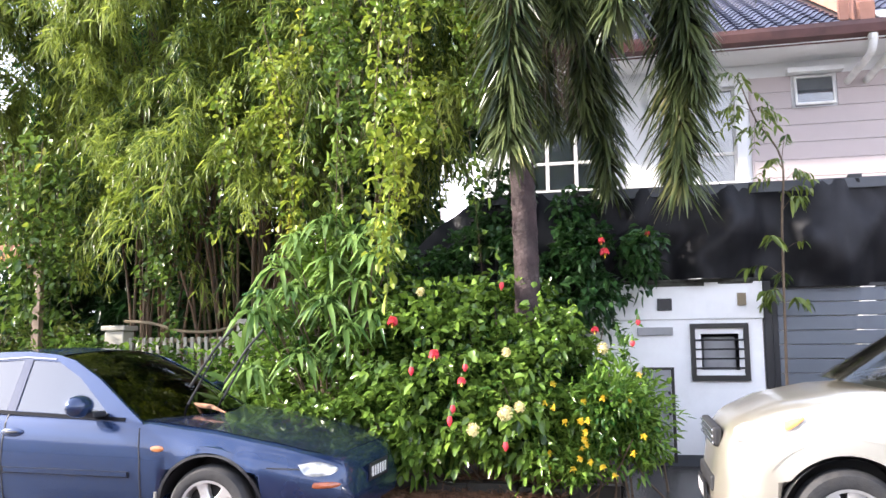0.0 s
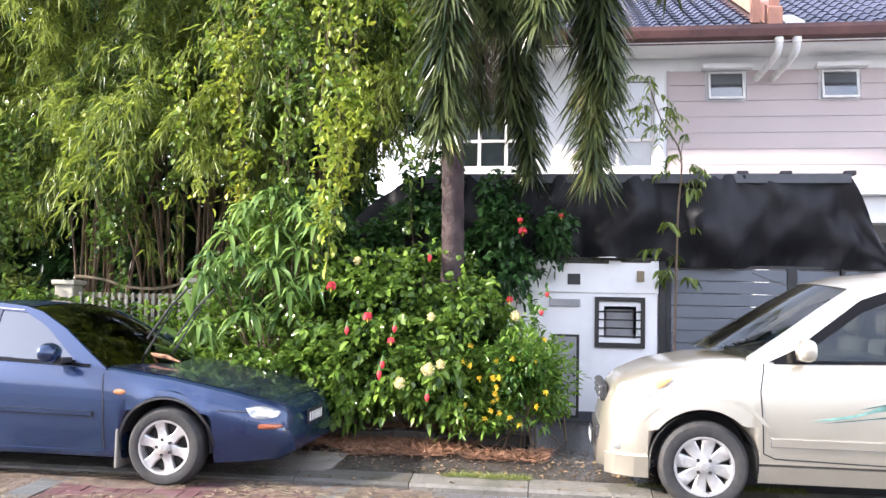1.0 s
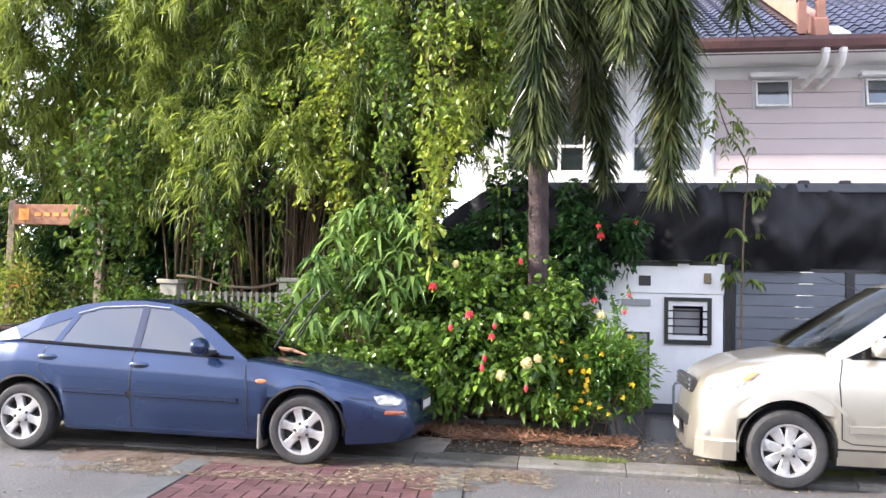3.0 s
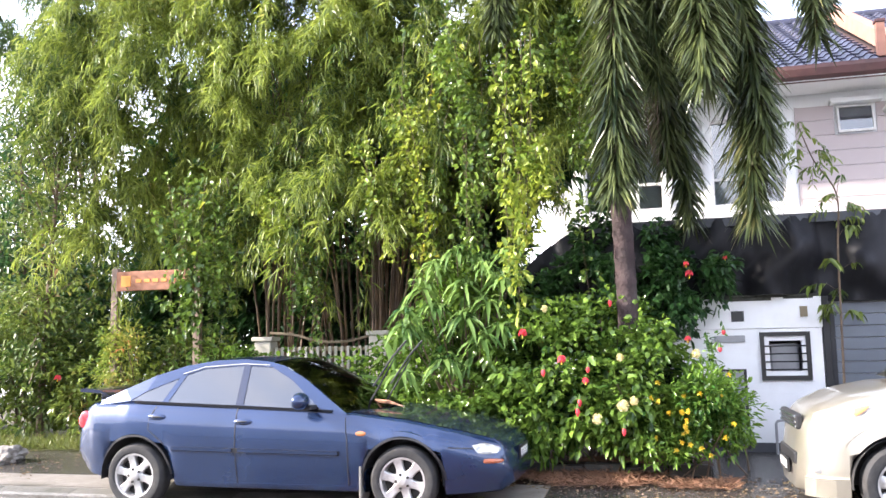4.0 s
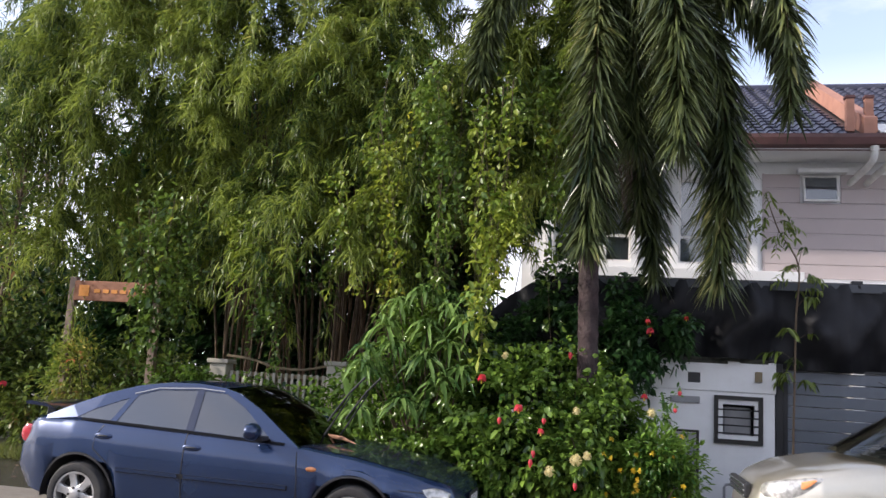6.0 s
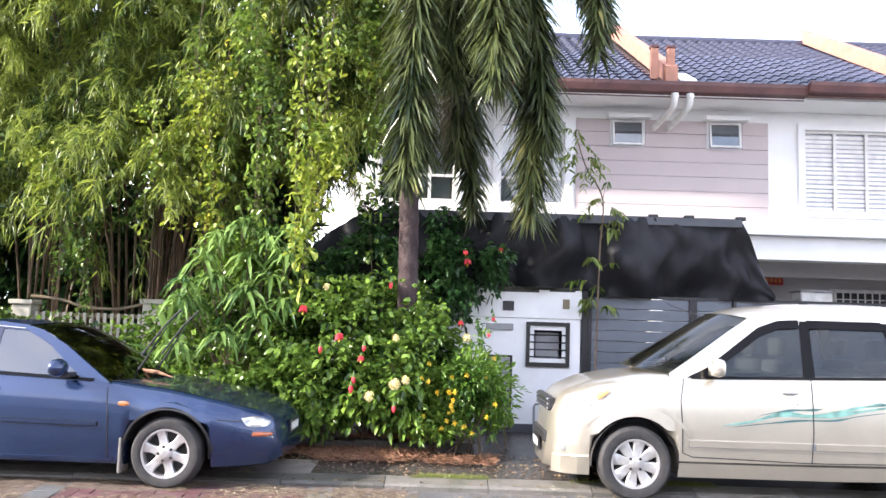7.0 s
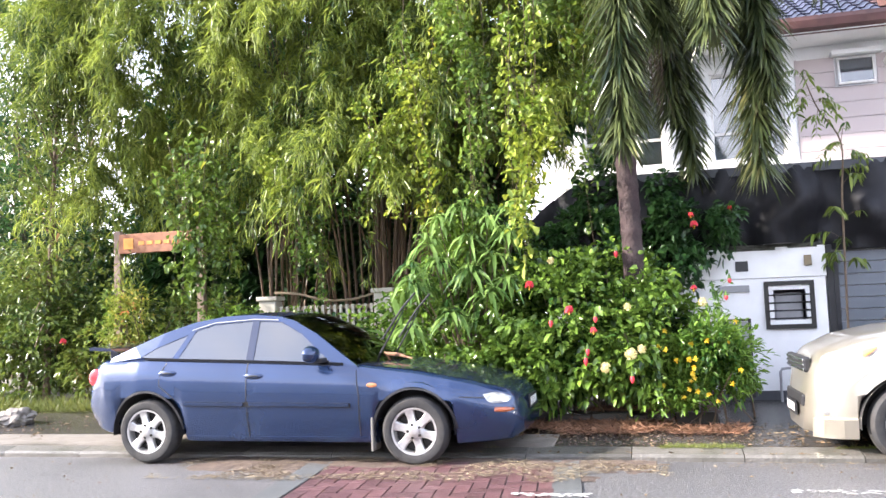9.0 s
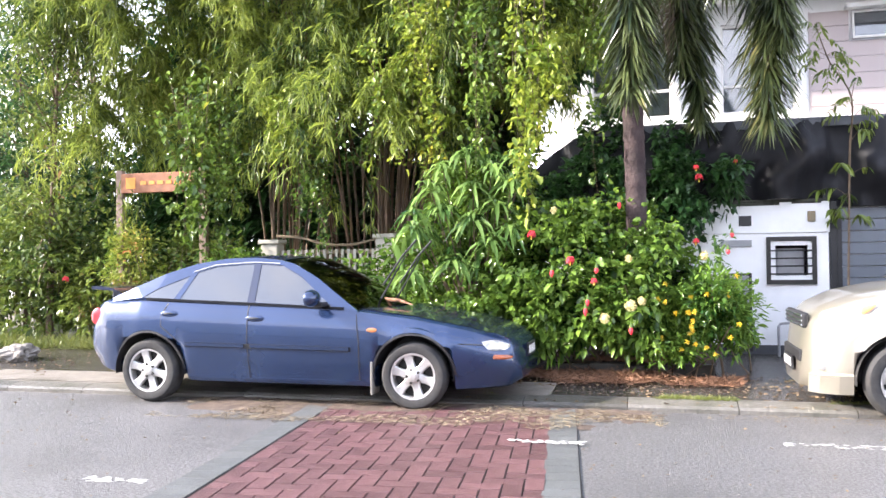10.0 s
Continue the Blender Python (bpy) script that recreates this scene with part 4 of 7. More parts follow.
def body_shell(S):
    """Lower body lofted along the car, open at the wheel arches. Front at x = 0, tail at x = -length."""
    xs = sorted(set(list(np.round(np.linspace(-S["length"], 0, 90), 4)) + [a + d for a in S["axles"] for d in np.linspace(-S["arch"], S["arch"], 25)]))
    bm = bmesh.new()
    rows = []
    for x in xs:
        top, belt, w, sill = S["top"](x), S["belt"](x), S["half"](x), S["sill"](x)
        for a in S["axles"]:
            d = abs(x - a)
            if d < S["arch"]:
                sill = max(sill, S["axle_z"] + math.sqrt(max(0, S["arch"] ** 2 - d * d)))
        mid = max(sill + 0.02, S["mid"](x))
        sec = [(0, sill), (w - 0.18, sill), (w - 0.095, sill), (w - 0.065, sill + 0.012), (w - 0.018, (sill + mid) / 2 + 0.01), (w + 0.012, mid), (w + 0.004, mid + (belt - mid) * 0.45), (w - 0.025, belt - 0.035), (w - 0.05, belt), (w * 0.86, belt + (top - belt) * 0.62), (w * 0.55, belt + (top - belt) * 0.92), (0, top)]
        right = [bm.verts.new((x, -y, z)) for y, z in sec]
        left = [bm.verts.new((x, y, z)) for y, z in sec[1:-1]]
        rows.append(right + left[::-1])
    m = len(rows[0])
    for a, b in zip(rows, rows[1:]):
        for k in range(m):
            bm.faces.new((a[k], a[(k + 1) % m], b[(k + 1) % m], b[k]))
    bm.faces.new(rows[0])
    bm.faces.new(rows[-1][::-1])
    bmesh.ops.recalc_face_normals(bm, faces=bm.faces[:])
    return bm


def side_y(S, x, z):
    """Half width of the cabin side at height z."""
    return S["half"](x) - 0.05 - max(0, z - S["belt"](x)) * S["lean"]


def side_panel(S, outline, holes, side, off, thick):
    """A cabin side plate (x, z outline), leaning inwards."""
    bm = slab(outline, "y", 0, thick, holes=holes)
    for v in bm.verts:
        v.co.y = side * (side_y(S, v.co.x, v.co.z) + off - v.co.y)
    bmesh.ops.recalc_face_normals(bm, faces=bm.faces[:])
    return bm


def ribbon(S, pts, width, side, off=0.004, on_body=True):
    """A thin strip on the car's side along (x, z) points."""
    dense = [pts[0]]
    for a, b in zip(pts, pts[1:]):
        k = max(1, int(math.hypot(b[0] - a[0], b[1] - a[1]) / 0.035))
        dense += [(a[0] + (b[0] - a[0]) * j / k, a[1] + (b[1] - a[1]) * j / k) for j in range(1, k + 1)]
    pts = dense
    out, n = [], len(pts)
    for i, p in enumerate(pts):
        a, b = pts[max(0, i - 1)], pts[min(n - 1, i + 1)]
        d = Vector((b[0] - a[0], b[1] - a[1])).normalized()
        out.append((p[0] - d.y * width / 2, p[1] + d.x * width / 2))
        out.append((p[0] + d.y * width / 2, p[1] - d.x * width / 2))
    bm = bmesh.new()
    layers = []
    for q in (off, -0.01):
        layers.append([bm.verts.new((x, side * (surf_y(S, x, z) + q), z)) for x, z in out])
    f, b = layers
    for i in range(n - 1):
        bm.faces.new((f[2 * i], f[2 * i + 2], f[2 * i + 3], f[2 * i + 1]))
        bm.faces.new((f[2 * i], b[2 * i], b[2 * i + 2], f[2 * i + 2]))
        bm.faces.new((f[2 * i + 1], f[2 * i + 3], b[2 * i + 3], b[2 * i + 1]))
    bmesh.ops.recalc_face_normals(bm, faces=bm.faces[:])
    return bm


def surf_y(S, x, z):
    """Half width of the painted side at (x, z)."""
    belt, w = S["belt"](x), S["half"](x)
    if z > belt:
        return side_y(S, x, z)
    mid = max(S["sill"](x) + 0.02, S["mid"](x))
    return float(np.interp(z, [S["sill"](x), S["sill"](x) + 0.012, (S["sill"](x) + mid) / 2 + 0.01, mid, mid + (belt - mid) * 0.45, belt - 0.035, belt],
                           [w - 0.095, w - 0.065, w - 0.018, w + 0.012, w + 0.004, w - 0.025, w - 0.05]))


def bulge(x, z, S, side, rx, ry, rz, tilt=0.0):
    """A rounded lens-like lump sunk into the side at (x, z)."""
    bm = bmesh.new()
    bmesh.ops.create_uvsphere(bm, u_segments=16, v_segments=10, radius=1)
    bmesh.ops.scale(bm, verts=bm.verts[:], vec=(rx, ry, rz))
    bmesh.ops.rotate(bm, verts=bm.verts[:], matrix=Matrix.Rotation(tilt, 3, "Y"))
    bmesh.ops.translate(bm, verts=bm.verts[:], vec=(x, side * surf_y(S, x, z), z))
    return bm


def cross_skin(S, profile, off, inset=0.0, n=11, crown=0.03, bow=None):
    """A skin spanning the cabin from side to side along an (x, z) profile."""
    bm = bmesh.new()
    rows = []
    for i, (x, z) in enumerate(profile):
        w = side_y(S, x, z) - inset
        b = bow[i] if bow else 0.0
        rows.append([bm.verts.new((x + b * (1 - q * q), w * q, z + off + crown * (1 - q * q))) for q in np.linspace(-1, 1, n)])
    for a, b in zip(rows, rows[1:]):
        for k in range(n - 1):
            bm.faces.new((a[k], a[k + 1], b[k + 1], b[k]))
    bmesh.ops.recalc_face_normals(bm, faces=bm.faces[:])
    return bm


def seats(car, S, xs, y, z0, z1):
    for x in xs:
        for s in (-1, 1):
            st = part("seat", box(x - 0.07, x + 0.07, s * y - 0.23, s * y + 0.23, z0, z1, 0.05), M["seat"], car, smooth=50)
            part("headrest", box(x - 0.05, x + 0.05, s * y - 0.12, s * y + 0.12, z1 + 0.03, z1 + 0.2, 0.04), M["seat"], st, smooth=50)


def plate_bars(parent, x, y0, z0, w, face):
    """Number plate turned into plain bars; face: +1 or -1 along x."""
    p = part("number_plate", box(x - 0.008, x + 0.008, y0 - w / 2, y0 + w / 2, z0, z0 + 0.12, 0.004), M["black"], parent, "black plate with pale bars")
    for i in range(6):
        y = y0 - w / 2 + 0.03 + i * (w - 0.06) / 6
        part("bar", box(x + face * 0.009 - 0.001, x + face * 0.009 + 0.001, y, y + (w - 0.06) / 6 * 0.6, z0 + 0.025, z0 + 0.095), M["plate"], p)


def surf_patch(S, outline, side, off=0.004, dome=0.012):
    """A lens lying on the painted side within a closed (x, z) outline, slightly domed."""
    p = smooth_line(list(outline) + [outline[0]], 33)[:-1]
    c = p.mean(0)
    bm = bmesh.new()
    rings = []
    for r in (1.0, 0.97, 0.7, 0.4):
        q = c + (p - c) * r
        up = -0.012 if r == 1.0 else off + dome * (1 - r * r)
        rings.append([bm.verts.new((x, side * (surf_y(S, x, z) + up), z)) for x, z in q])
    mid = bm.verts.new((c[0], side * (surf_y(S, c[0], c[1]) + off + dome), c[1]))
    n = len(p)
    for a, b in zip(rings, rings[1:]):
        for i in range(n):
            bm.faces.new((a[i], a[(i + 1) % n], b[(i + 1) % n], b[i]))
    for i in range(n):
        bm.faces.new((rings[-1][i], rings[-1][(i + 1) % n], mid))
    bmesh.ops.recalc_face_normals(bm, faces=bm.faces[:])
    return bm


def arch_liner(S, car, x, side):
    """Dark liner inside a wheel arch."""
    bm = bmesh.new()
    r, rows = S["arch"] - 0.004, []
    for t in np.linspace(-0.1, math.pi + 0.1, 25):
        a = (x + r * math.cos(t), S["axle_z"] + r * math.sin(t))
        rows.append([bm.verts.new((a[0], side * y, a[1])) for y in (S["half"](x) - 0.012, 0.45)])
    for a, b in zip(rows, rows[1:]):
        bm.faces.new((a[0], b[0], b[1], a[1]))
    bm.faces.new([r_[1] for r_ in rows])
    part("arch_liner", bm, M["plastic"], car, smooth=60)


# blue hatchback
B = dict(length=4.25, axles=(-0.90, -3.505), arch=0.36, axle_z=0.30, lean=0.50,
         top=lerp_line([(-4.25, 0.70), (-4.22, 0.93), (-4.05, 0.985), (-3.5, 0.97), (-1.6, 0.88), (-1.35, 0.885), (-0.9, 0.835), (-0.45, 0.745), (-0.15, 0.66), (-0.04, 0.58), (0, 0.48)]),
         belt=lerp_line([(-4.25, 0.60), (-4.2, 0.85), (-4.05, 0.94), (-3.5, 0.95), (-1.45, 0.86), (-0.9, 0.765), (-0.45, 0.675), (-0.15, 0.60), (-0.04, 0.52), (0, 0.42)]),
         half=lerp_line([(-4.25, 0.60), (-4.2, 0.70), (-4.0, 0.795), (-3.6, 0.845), (-1.0, 0.845), (-0.6, 0.825), (-0.3, 0.76), (-0.1, 0.65), (0, 0.52)]),
         sill=lerp_line([(-4.25, 0.42), (-4.1, 0.30), (-3.8, 0.24), (-3.0, 0.20), (-1.4, 0.19), (-0.5, 0.18), (-0.1, 0.20), (0, 0.26)]),
         mid=lerp_line([(-4.25, 0.5), (-4, 0.62), (-0.6, 0.56), (0, 0.36)]))
blue = thing("blue_hatchback", "dark blue older five-door hatchback with raised wipers, parked", "car", "parked cars", at=(-3.10, 4.36, 0.0))
bs = body_shell(B)
part("body", bs, M["blue"], blue, smooth=38)
ROOF_B = [(-1.42, 0.87), (-1.6, 0.99), (-1.85, 1.16), (-2.1, 1.29), (-2.25, 1.33), (-2.5, 1.355), (-2.8, 1.35), (-3.1, 1.305), (-3.4, 1.215), (-3.7, 1.09), (-3.95, 0.985)]
part("roof_panel", cross_skin(B, ROOF_B[4:8], -0.01, 0.0, bow=[0.08, 0.04, 0, 0]), M["blue"], blue, smooth=60)
part("windscreen", cross_skin(B, ROOF_B[:5], -0.012, 0.03, bow=[0.2, 0.18, 0.14, 0.1, 0.08]), M["dark_glass"], blue, "dark tinted windscreen", smooth=60)
part("rear_glass", cross_skin(B, ROOF_B[7:], -0.03, 0.09, crown=0.0), M["dark_glass"], blue, "dark tinted rear window", smooth=60)
# dark lid at window-sill height stands in for the unlit cabin below
part("cabin_floor", box(-3.7, -1.5, -0.7, 0.7, 0.88, 0.90), M["interior"], blue)
part("dashboard", box(-1.85, -1.5, -0.68, 0.68, 0.86, 0.95, 0.03), M["interior"], blue)
seats(blue, B, (-2.35, -3.1), 0.36, 0.7, 1.08)
F_B = [(-1.67, 0.90), (-2.425, 0.938), (-2.44, 1.29), (-2.22, 1.275), (-2.0, 1.16)]
R_B = [(-2.50, 0.94), (-3.20, 0.965), (-3.08, 1.215), (-2.9, 1.27), (-2.51, 1.293)]
Q_B = [(-3.26, 0.972), (-3.60, 0.985), (-3.46, 1.065), (-3.15, 1.185)]
for s in (-1, 1):
    frame_b = [(-1.42, 0.858), (-3.95, 0.945)] + [(x, z - 0.004) for x, z in ROOF_B[::-1]]
    part("cabin_side", side_panel(B, frame_b, [F_B, R_B, Q_B], s, 0.0, 0.03), M["blue"], blue)
    for nm, o in (("front_window", F_B), ("rear_window", R_B), ("quarter_window", Q_B)):
        gl = part(nm, side_panel(B, o, [], s, -0.006, 0.004), M["blue_glass"], blue, "tinted side window")
    part("pillar_trim", side_panel(B, [(-2.427, 0.93), (-2.50, 0.93), (-2.51, 1.295), (-2.44, 1.295)], [], s, 0.003, 0.012), M["bonnet"], blue, "dark pillar trim")
    part("belt_trim", ribbon(B, [(-1.55, 0.885), (-2.5, 0.928), (-3.55, 0.972)], 0.022, s, 0.006), M["gloss_black"], blue, "black window trim")
    part("rain_trim", ribbon(B, [(-2.25, 1.295), (-2.5, 1.31), (-2.9, 1.288), (-3.12, 1.225)], 0.008, s, 0.006), M["grey"], blue, "grey roof gutter trim")
    part("door_seam", ribbon(B, [(-1.42, 0.83), (-1.39, 0.6), (-1.40, 0.25)], 0.008, s, 0.004), M["plastic"], blue)
    part("door_seam", ribbon(B, [(-2.47, 0.93), (-2.47, 0.6), (-2.47, 0.24)], 0.008, s, 0.004), M["plastic"], blue)
    part("door_seam", ribbon(B, [(-3.30, 0.93), (-3.36, 0.82), (-3.36, 0.72), (-3.2, 0.6)], 0.008, s, 0.004), M["plastic"], blue)
    part("bumper_seam", ribbon(B, [(-0.50, 0.585), (-0.25, 0.57)], 0.008, s, 0.004), M["plastic"], blue)
    # dark strip, wider than the rubbing strip, draws an outline around it
    part("moulding_gap", ribbon(B, [(-1.47, 0.527), (-3.11, 0.553)], 0.042, s, 0.006), M["plastic"], blue)
    part("side_moulding", ribbon(B, [(-1.48, 0.53), (-2.44, 0.545)], 0.03, s, 0.016), M["blue"], blue, "body-coloured rubbing strip")
    part("side_moulding", ribbon(B, [(-2.50, 0.546), (-3.10, 0.556)], 0.03, s, 0.016), M["blue"], blue, "body-coloured rubbing strip")
    part("sill_line", ribbon(B, [(-1.35, 0.235), (-3.1, 0.245)], 0.02, s, 0.008), M["blue"], blue)
    for x, z in ((-2.40, 0.795), (-3.28, 0.835)):
        hd = part("door_handle", bulge(x, z, B, s, 0.095, 0.018, 0.032), M["blue"], blue, smooth=60)
        part("grip", bulge(x, z + 0.002, B, s, 0.07, 0.026, 0.012), M["plastic"], hd, smooth=60)
    part("side_indicator", bulge(-1.27, 0.70, B, s, 0.05, 0.02, 0.022), M["amber"], blue, "amber side indicator", smooth=60)
    mir = bmesh.new()
    bmesh.ops.create_uvsphere(mir, u_segments=18, v_segments=12, radius=1)
    bmesh.ops.scale(mir, verts=mir.verts[:], vec=(0.08, 0.12, 0.075))
    bmesh.ops.translate(mir, verts=mir.verts[:], vec=(-1.79, s * 0.955, 0.985))
    for v in mir.verts:
        v.co.x = max(v.co.x, -1.83)
    mo = part("mirror", mir, M["blue"], blue, "blue door mirror", smooth=50)
    part("mirror_arm", box(-1.80, -1.70, min(s * 0.78, s * 0.92), max(s * 0.78, s * 0.92), 0.905, 0.945, 0.01), M["plastic"], mo)
    hl = part("headlight", surf_patch(B, [(-0.31, 0.60), (-0.2, 0.61), (-0.09, 0.565), (-0.12, 0.525), (-0.25, 0.53)], s), M["lamp_clear"], blue, "clear glass headlight", smooth=60)
    part("front_indicator", surf_patch(B, [(-0.21, 0.485), (-0.1, 0.48), (-0.06, 0.46), (-0.1, 0.445), (-0.21, 0.45)], s), M["amber_dark"], blue, "dark amber bumper indicator", smooth=60)
    part("tail_light", bulge(-4.15, 0.80, B, s, 0.07, 0.02, 0.085, 0.25), M["redlens"], blue, "red tail light", smooth=60)
    part("mud_flap", box(-1.29, -1.268, min(s * 0.64, s * 0.842), max(s * 0.64, s * 0.842), 0.13, 0.42, 0.006), M["flap"], blue, "worn grey mud flap")
    # black ring on the arch edge paints in the shade of the wheel gap
    part("arch_lip", ribbon(B, [(-0.9 + 0.368 * math.cos(t), 0.30 + 0.368 * math.sin(t)) for t in np.linspace(0.05, math.pi - 0.05, 21)], 0.02, s, 0.006), M["plastic"], blue)
    part("arch_lip", ribbon(B, [(-3.505 + 0.368 * math.cos(t), 0.30 + 0.368 * math.sin(t)) for t in np.linspace(0.05, math.pi - 0.05, 21)], 0.02, s, 0.006), M["plastic"], blue)
    for x in B["axles"]:
        arch_liner(B, blue, x, s)
        dz = 0.085 if s > 0 else 0.0
        wheel(blue, x, s * (0.845 if s < 0 else 0.83), 0.30 + dz, 0.298, s, 6, 0.20, True)
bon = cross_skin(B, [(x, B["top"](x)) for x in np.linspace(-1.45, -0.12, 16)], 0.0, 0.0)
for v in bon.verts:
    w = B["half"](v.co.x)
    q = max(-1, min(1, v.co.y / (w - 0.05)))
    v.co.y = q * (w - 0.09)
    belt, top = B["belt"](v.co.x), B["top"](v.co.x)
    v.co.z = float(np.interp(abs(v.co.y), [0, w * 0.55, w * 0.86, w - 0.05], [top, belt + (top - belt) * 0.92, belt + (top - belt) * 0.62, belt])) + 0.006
part("bonnet", bon, M["bonnet"], blue, "darker, blotchy blue bonnet", smooth=60)
plate_bars(blue, 0.012, 0.0, 0.42, 0.42, 1)
for y0, lean in ((-0.28, -0.16), (0.25, -0.16)):
    wp = part("wiper_arm", tube([(-1.40, y0, 0.90), (-1.27, y0 - 0.02, 1.10), (-1.12, y0 - 0.04, 1.34)], [0.012, 0.009, 0.006], 6), M["plastic"], blue, "raised black wiper arm")
    part("wiper_blade", tube([(-1.33, y0 - 0.05, 1.08), (-1.14, y0 - 0.045, 1.35), (-1.0, y0 - 0.045, 1.50)], 0.010, 6), M["plastic"], wp)
sp = part("spoiler", slab([(-4.25, 1.06), (-4.0, 1.045), (-3.93, 1.03), (-4.02, 1.075), (-4.2, 1.095), (-4.26, 1.085)], "y", -0.66, 0.66), M["bonnet"], blue, "dark rear spoiler on two stems", smooth=40)
for s in (-1, 1):
    part("stem", box(-4.12, -4.02, s * 0.5 - 0.02, s * 0.5 + 0.02, 0.95, 1.05, 0.01), M["bonnet"], sp)

# champagne people carrier
G = dict(length=4.12, axles=(-0.72, -3.375), arch=0.375, axle_z=0.315, lean=0.30,
         top=lerp_line([(-4.12, 0.9), (-4.1, 1.1), (-3.5, 1.14), (-1.2, 1.10), (-0.75, 1.07), (-0.4, 1.0), (-0.16, 0.90), (-0.06, 0.78), (-0.02, 0.6), (0, 0.45)]),
         belt=lerp_line([(-4.12, 0.85), (-4.08, 1.08), (-3.5, 1.11), (-1.15, 1.045), (-0.72, 1.0), (-0.4, 0.93), (-0.16, 0.82), (-0.06, 0.70), (-0.02, 0.54), (0, 0.4)]),
         half=lerp_line([(-4.12, 0.70), (-4.05, 0.77), (-3.8, 0.815), (-3.4, 0.825), (-0.9, 0.825), (-0.55, 0.80), (-0.25, 0.70), (-0.08, 0.56), (0, 0.42)]),
         sill=lerp_line([(-4.12, 0.35), (-3.9, 0.27), (-3.0, 0.225), (-1.1, 0.225), (-0.4, 0.20), (0, 0.22)]),
         mid=lerp_line([(-4.12, 0.6), (-3.8, 0.62), (-0.6, 0.60), (-0.2, 0.5), (0, 0.36)]))
gold = thing("champagne_people_carrier", "champagne gold people carrier with teal wave decals, parked", "car", "parked cars", at=(-0.79, 4.50, 0.0))
gold.rotation_euler = (0, 0, math.pi)
part("body", body_shell(G), M["gold"], gold, smooth=38)
ROOF_G = [(-1.02, 1.085), (-1.25, 1.24), (-1.55, 1.45), (-1.76, 1.59), (-1.95, 1.65), (-2.3, 1.695), (-2.8, 1.71), (-3.3, 1.70), (-3.7, 1.665), (-3.9, 1.61), (-4.02, 1.4), (-4.08, 1.11)]
part("roof_panel", cross_skin(G, ROOF_G[3:10], -0.01, 0.0, crown=0.05, bow=[0.16, 0.12, 0.06, 0, 0, 0, 0]), M["gold"], gold, smooth=60)
part("windscreen", cross_skin(G, ROOF_G[:4], -0.012, 0.03, crown=0.05, bow=[0.26, 0.24, 0.2, 0.16]), M["gold_glass"], gold, "smoked windscreen", smooth=60)
part("rear_glass", cross_skin(G, ROOF_G[9:], -0.012, 0.08), M["gold_glass"], gold, "smoked rear window", smooth=60)
# again a dark lid in place of the cabin's unlit depth
part("cabin_floor", box(-3.95, -1.15, -0.7, 0.7, 1.0, 1.02), M["interior"], gold)
part("dashboard", box(-1.5, -1.12, -0.68, 0.68, 1.02, 1.12, 0.03), M["interior"], gold)
seats(gold, G, (-2.1, -3.0), 0.36, 0.9, 1.22)
F_G = [(-1.34, 1.065), (-2.17, 1.085), (-2.20, 1.535), (-1.98, 1.525), (-1.80, 1.455), (-1.45, 1.19)]
R_G = [(-2.26, 1.087), (-3.06, 1.108), (-2.97, 1.36), (-2.90, 1.54), (-2.26, 1.545)]
Q_G = [(-3.17, 1.115), (-3.45, 1.14), (-3.72, 1.22), (-3.76, 1.30), (-3.62, 1.50), (-3.50, 1.535), (-3.02, 1.545), (-3.08, 1.36)]
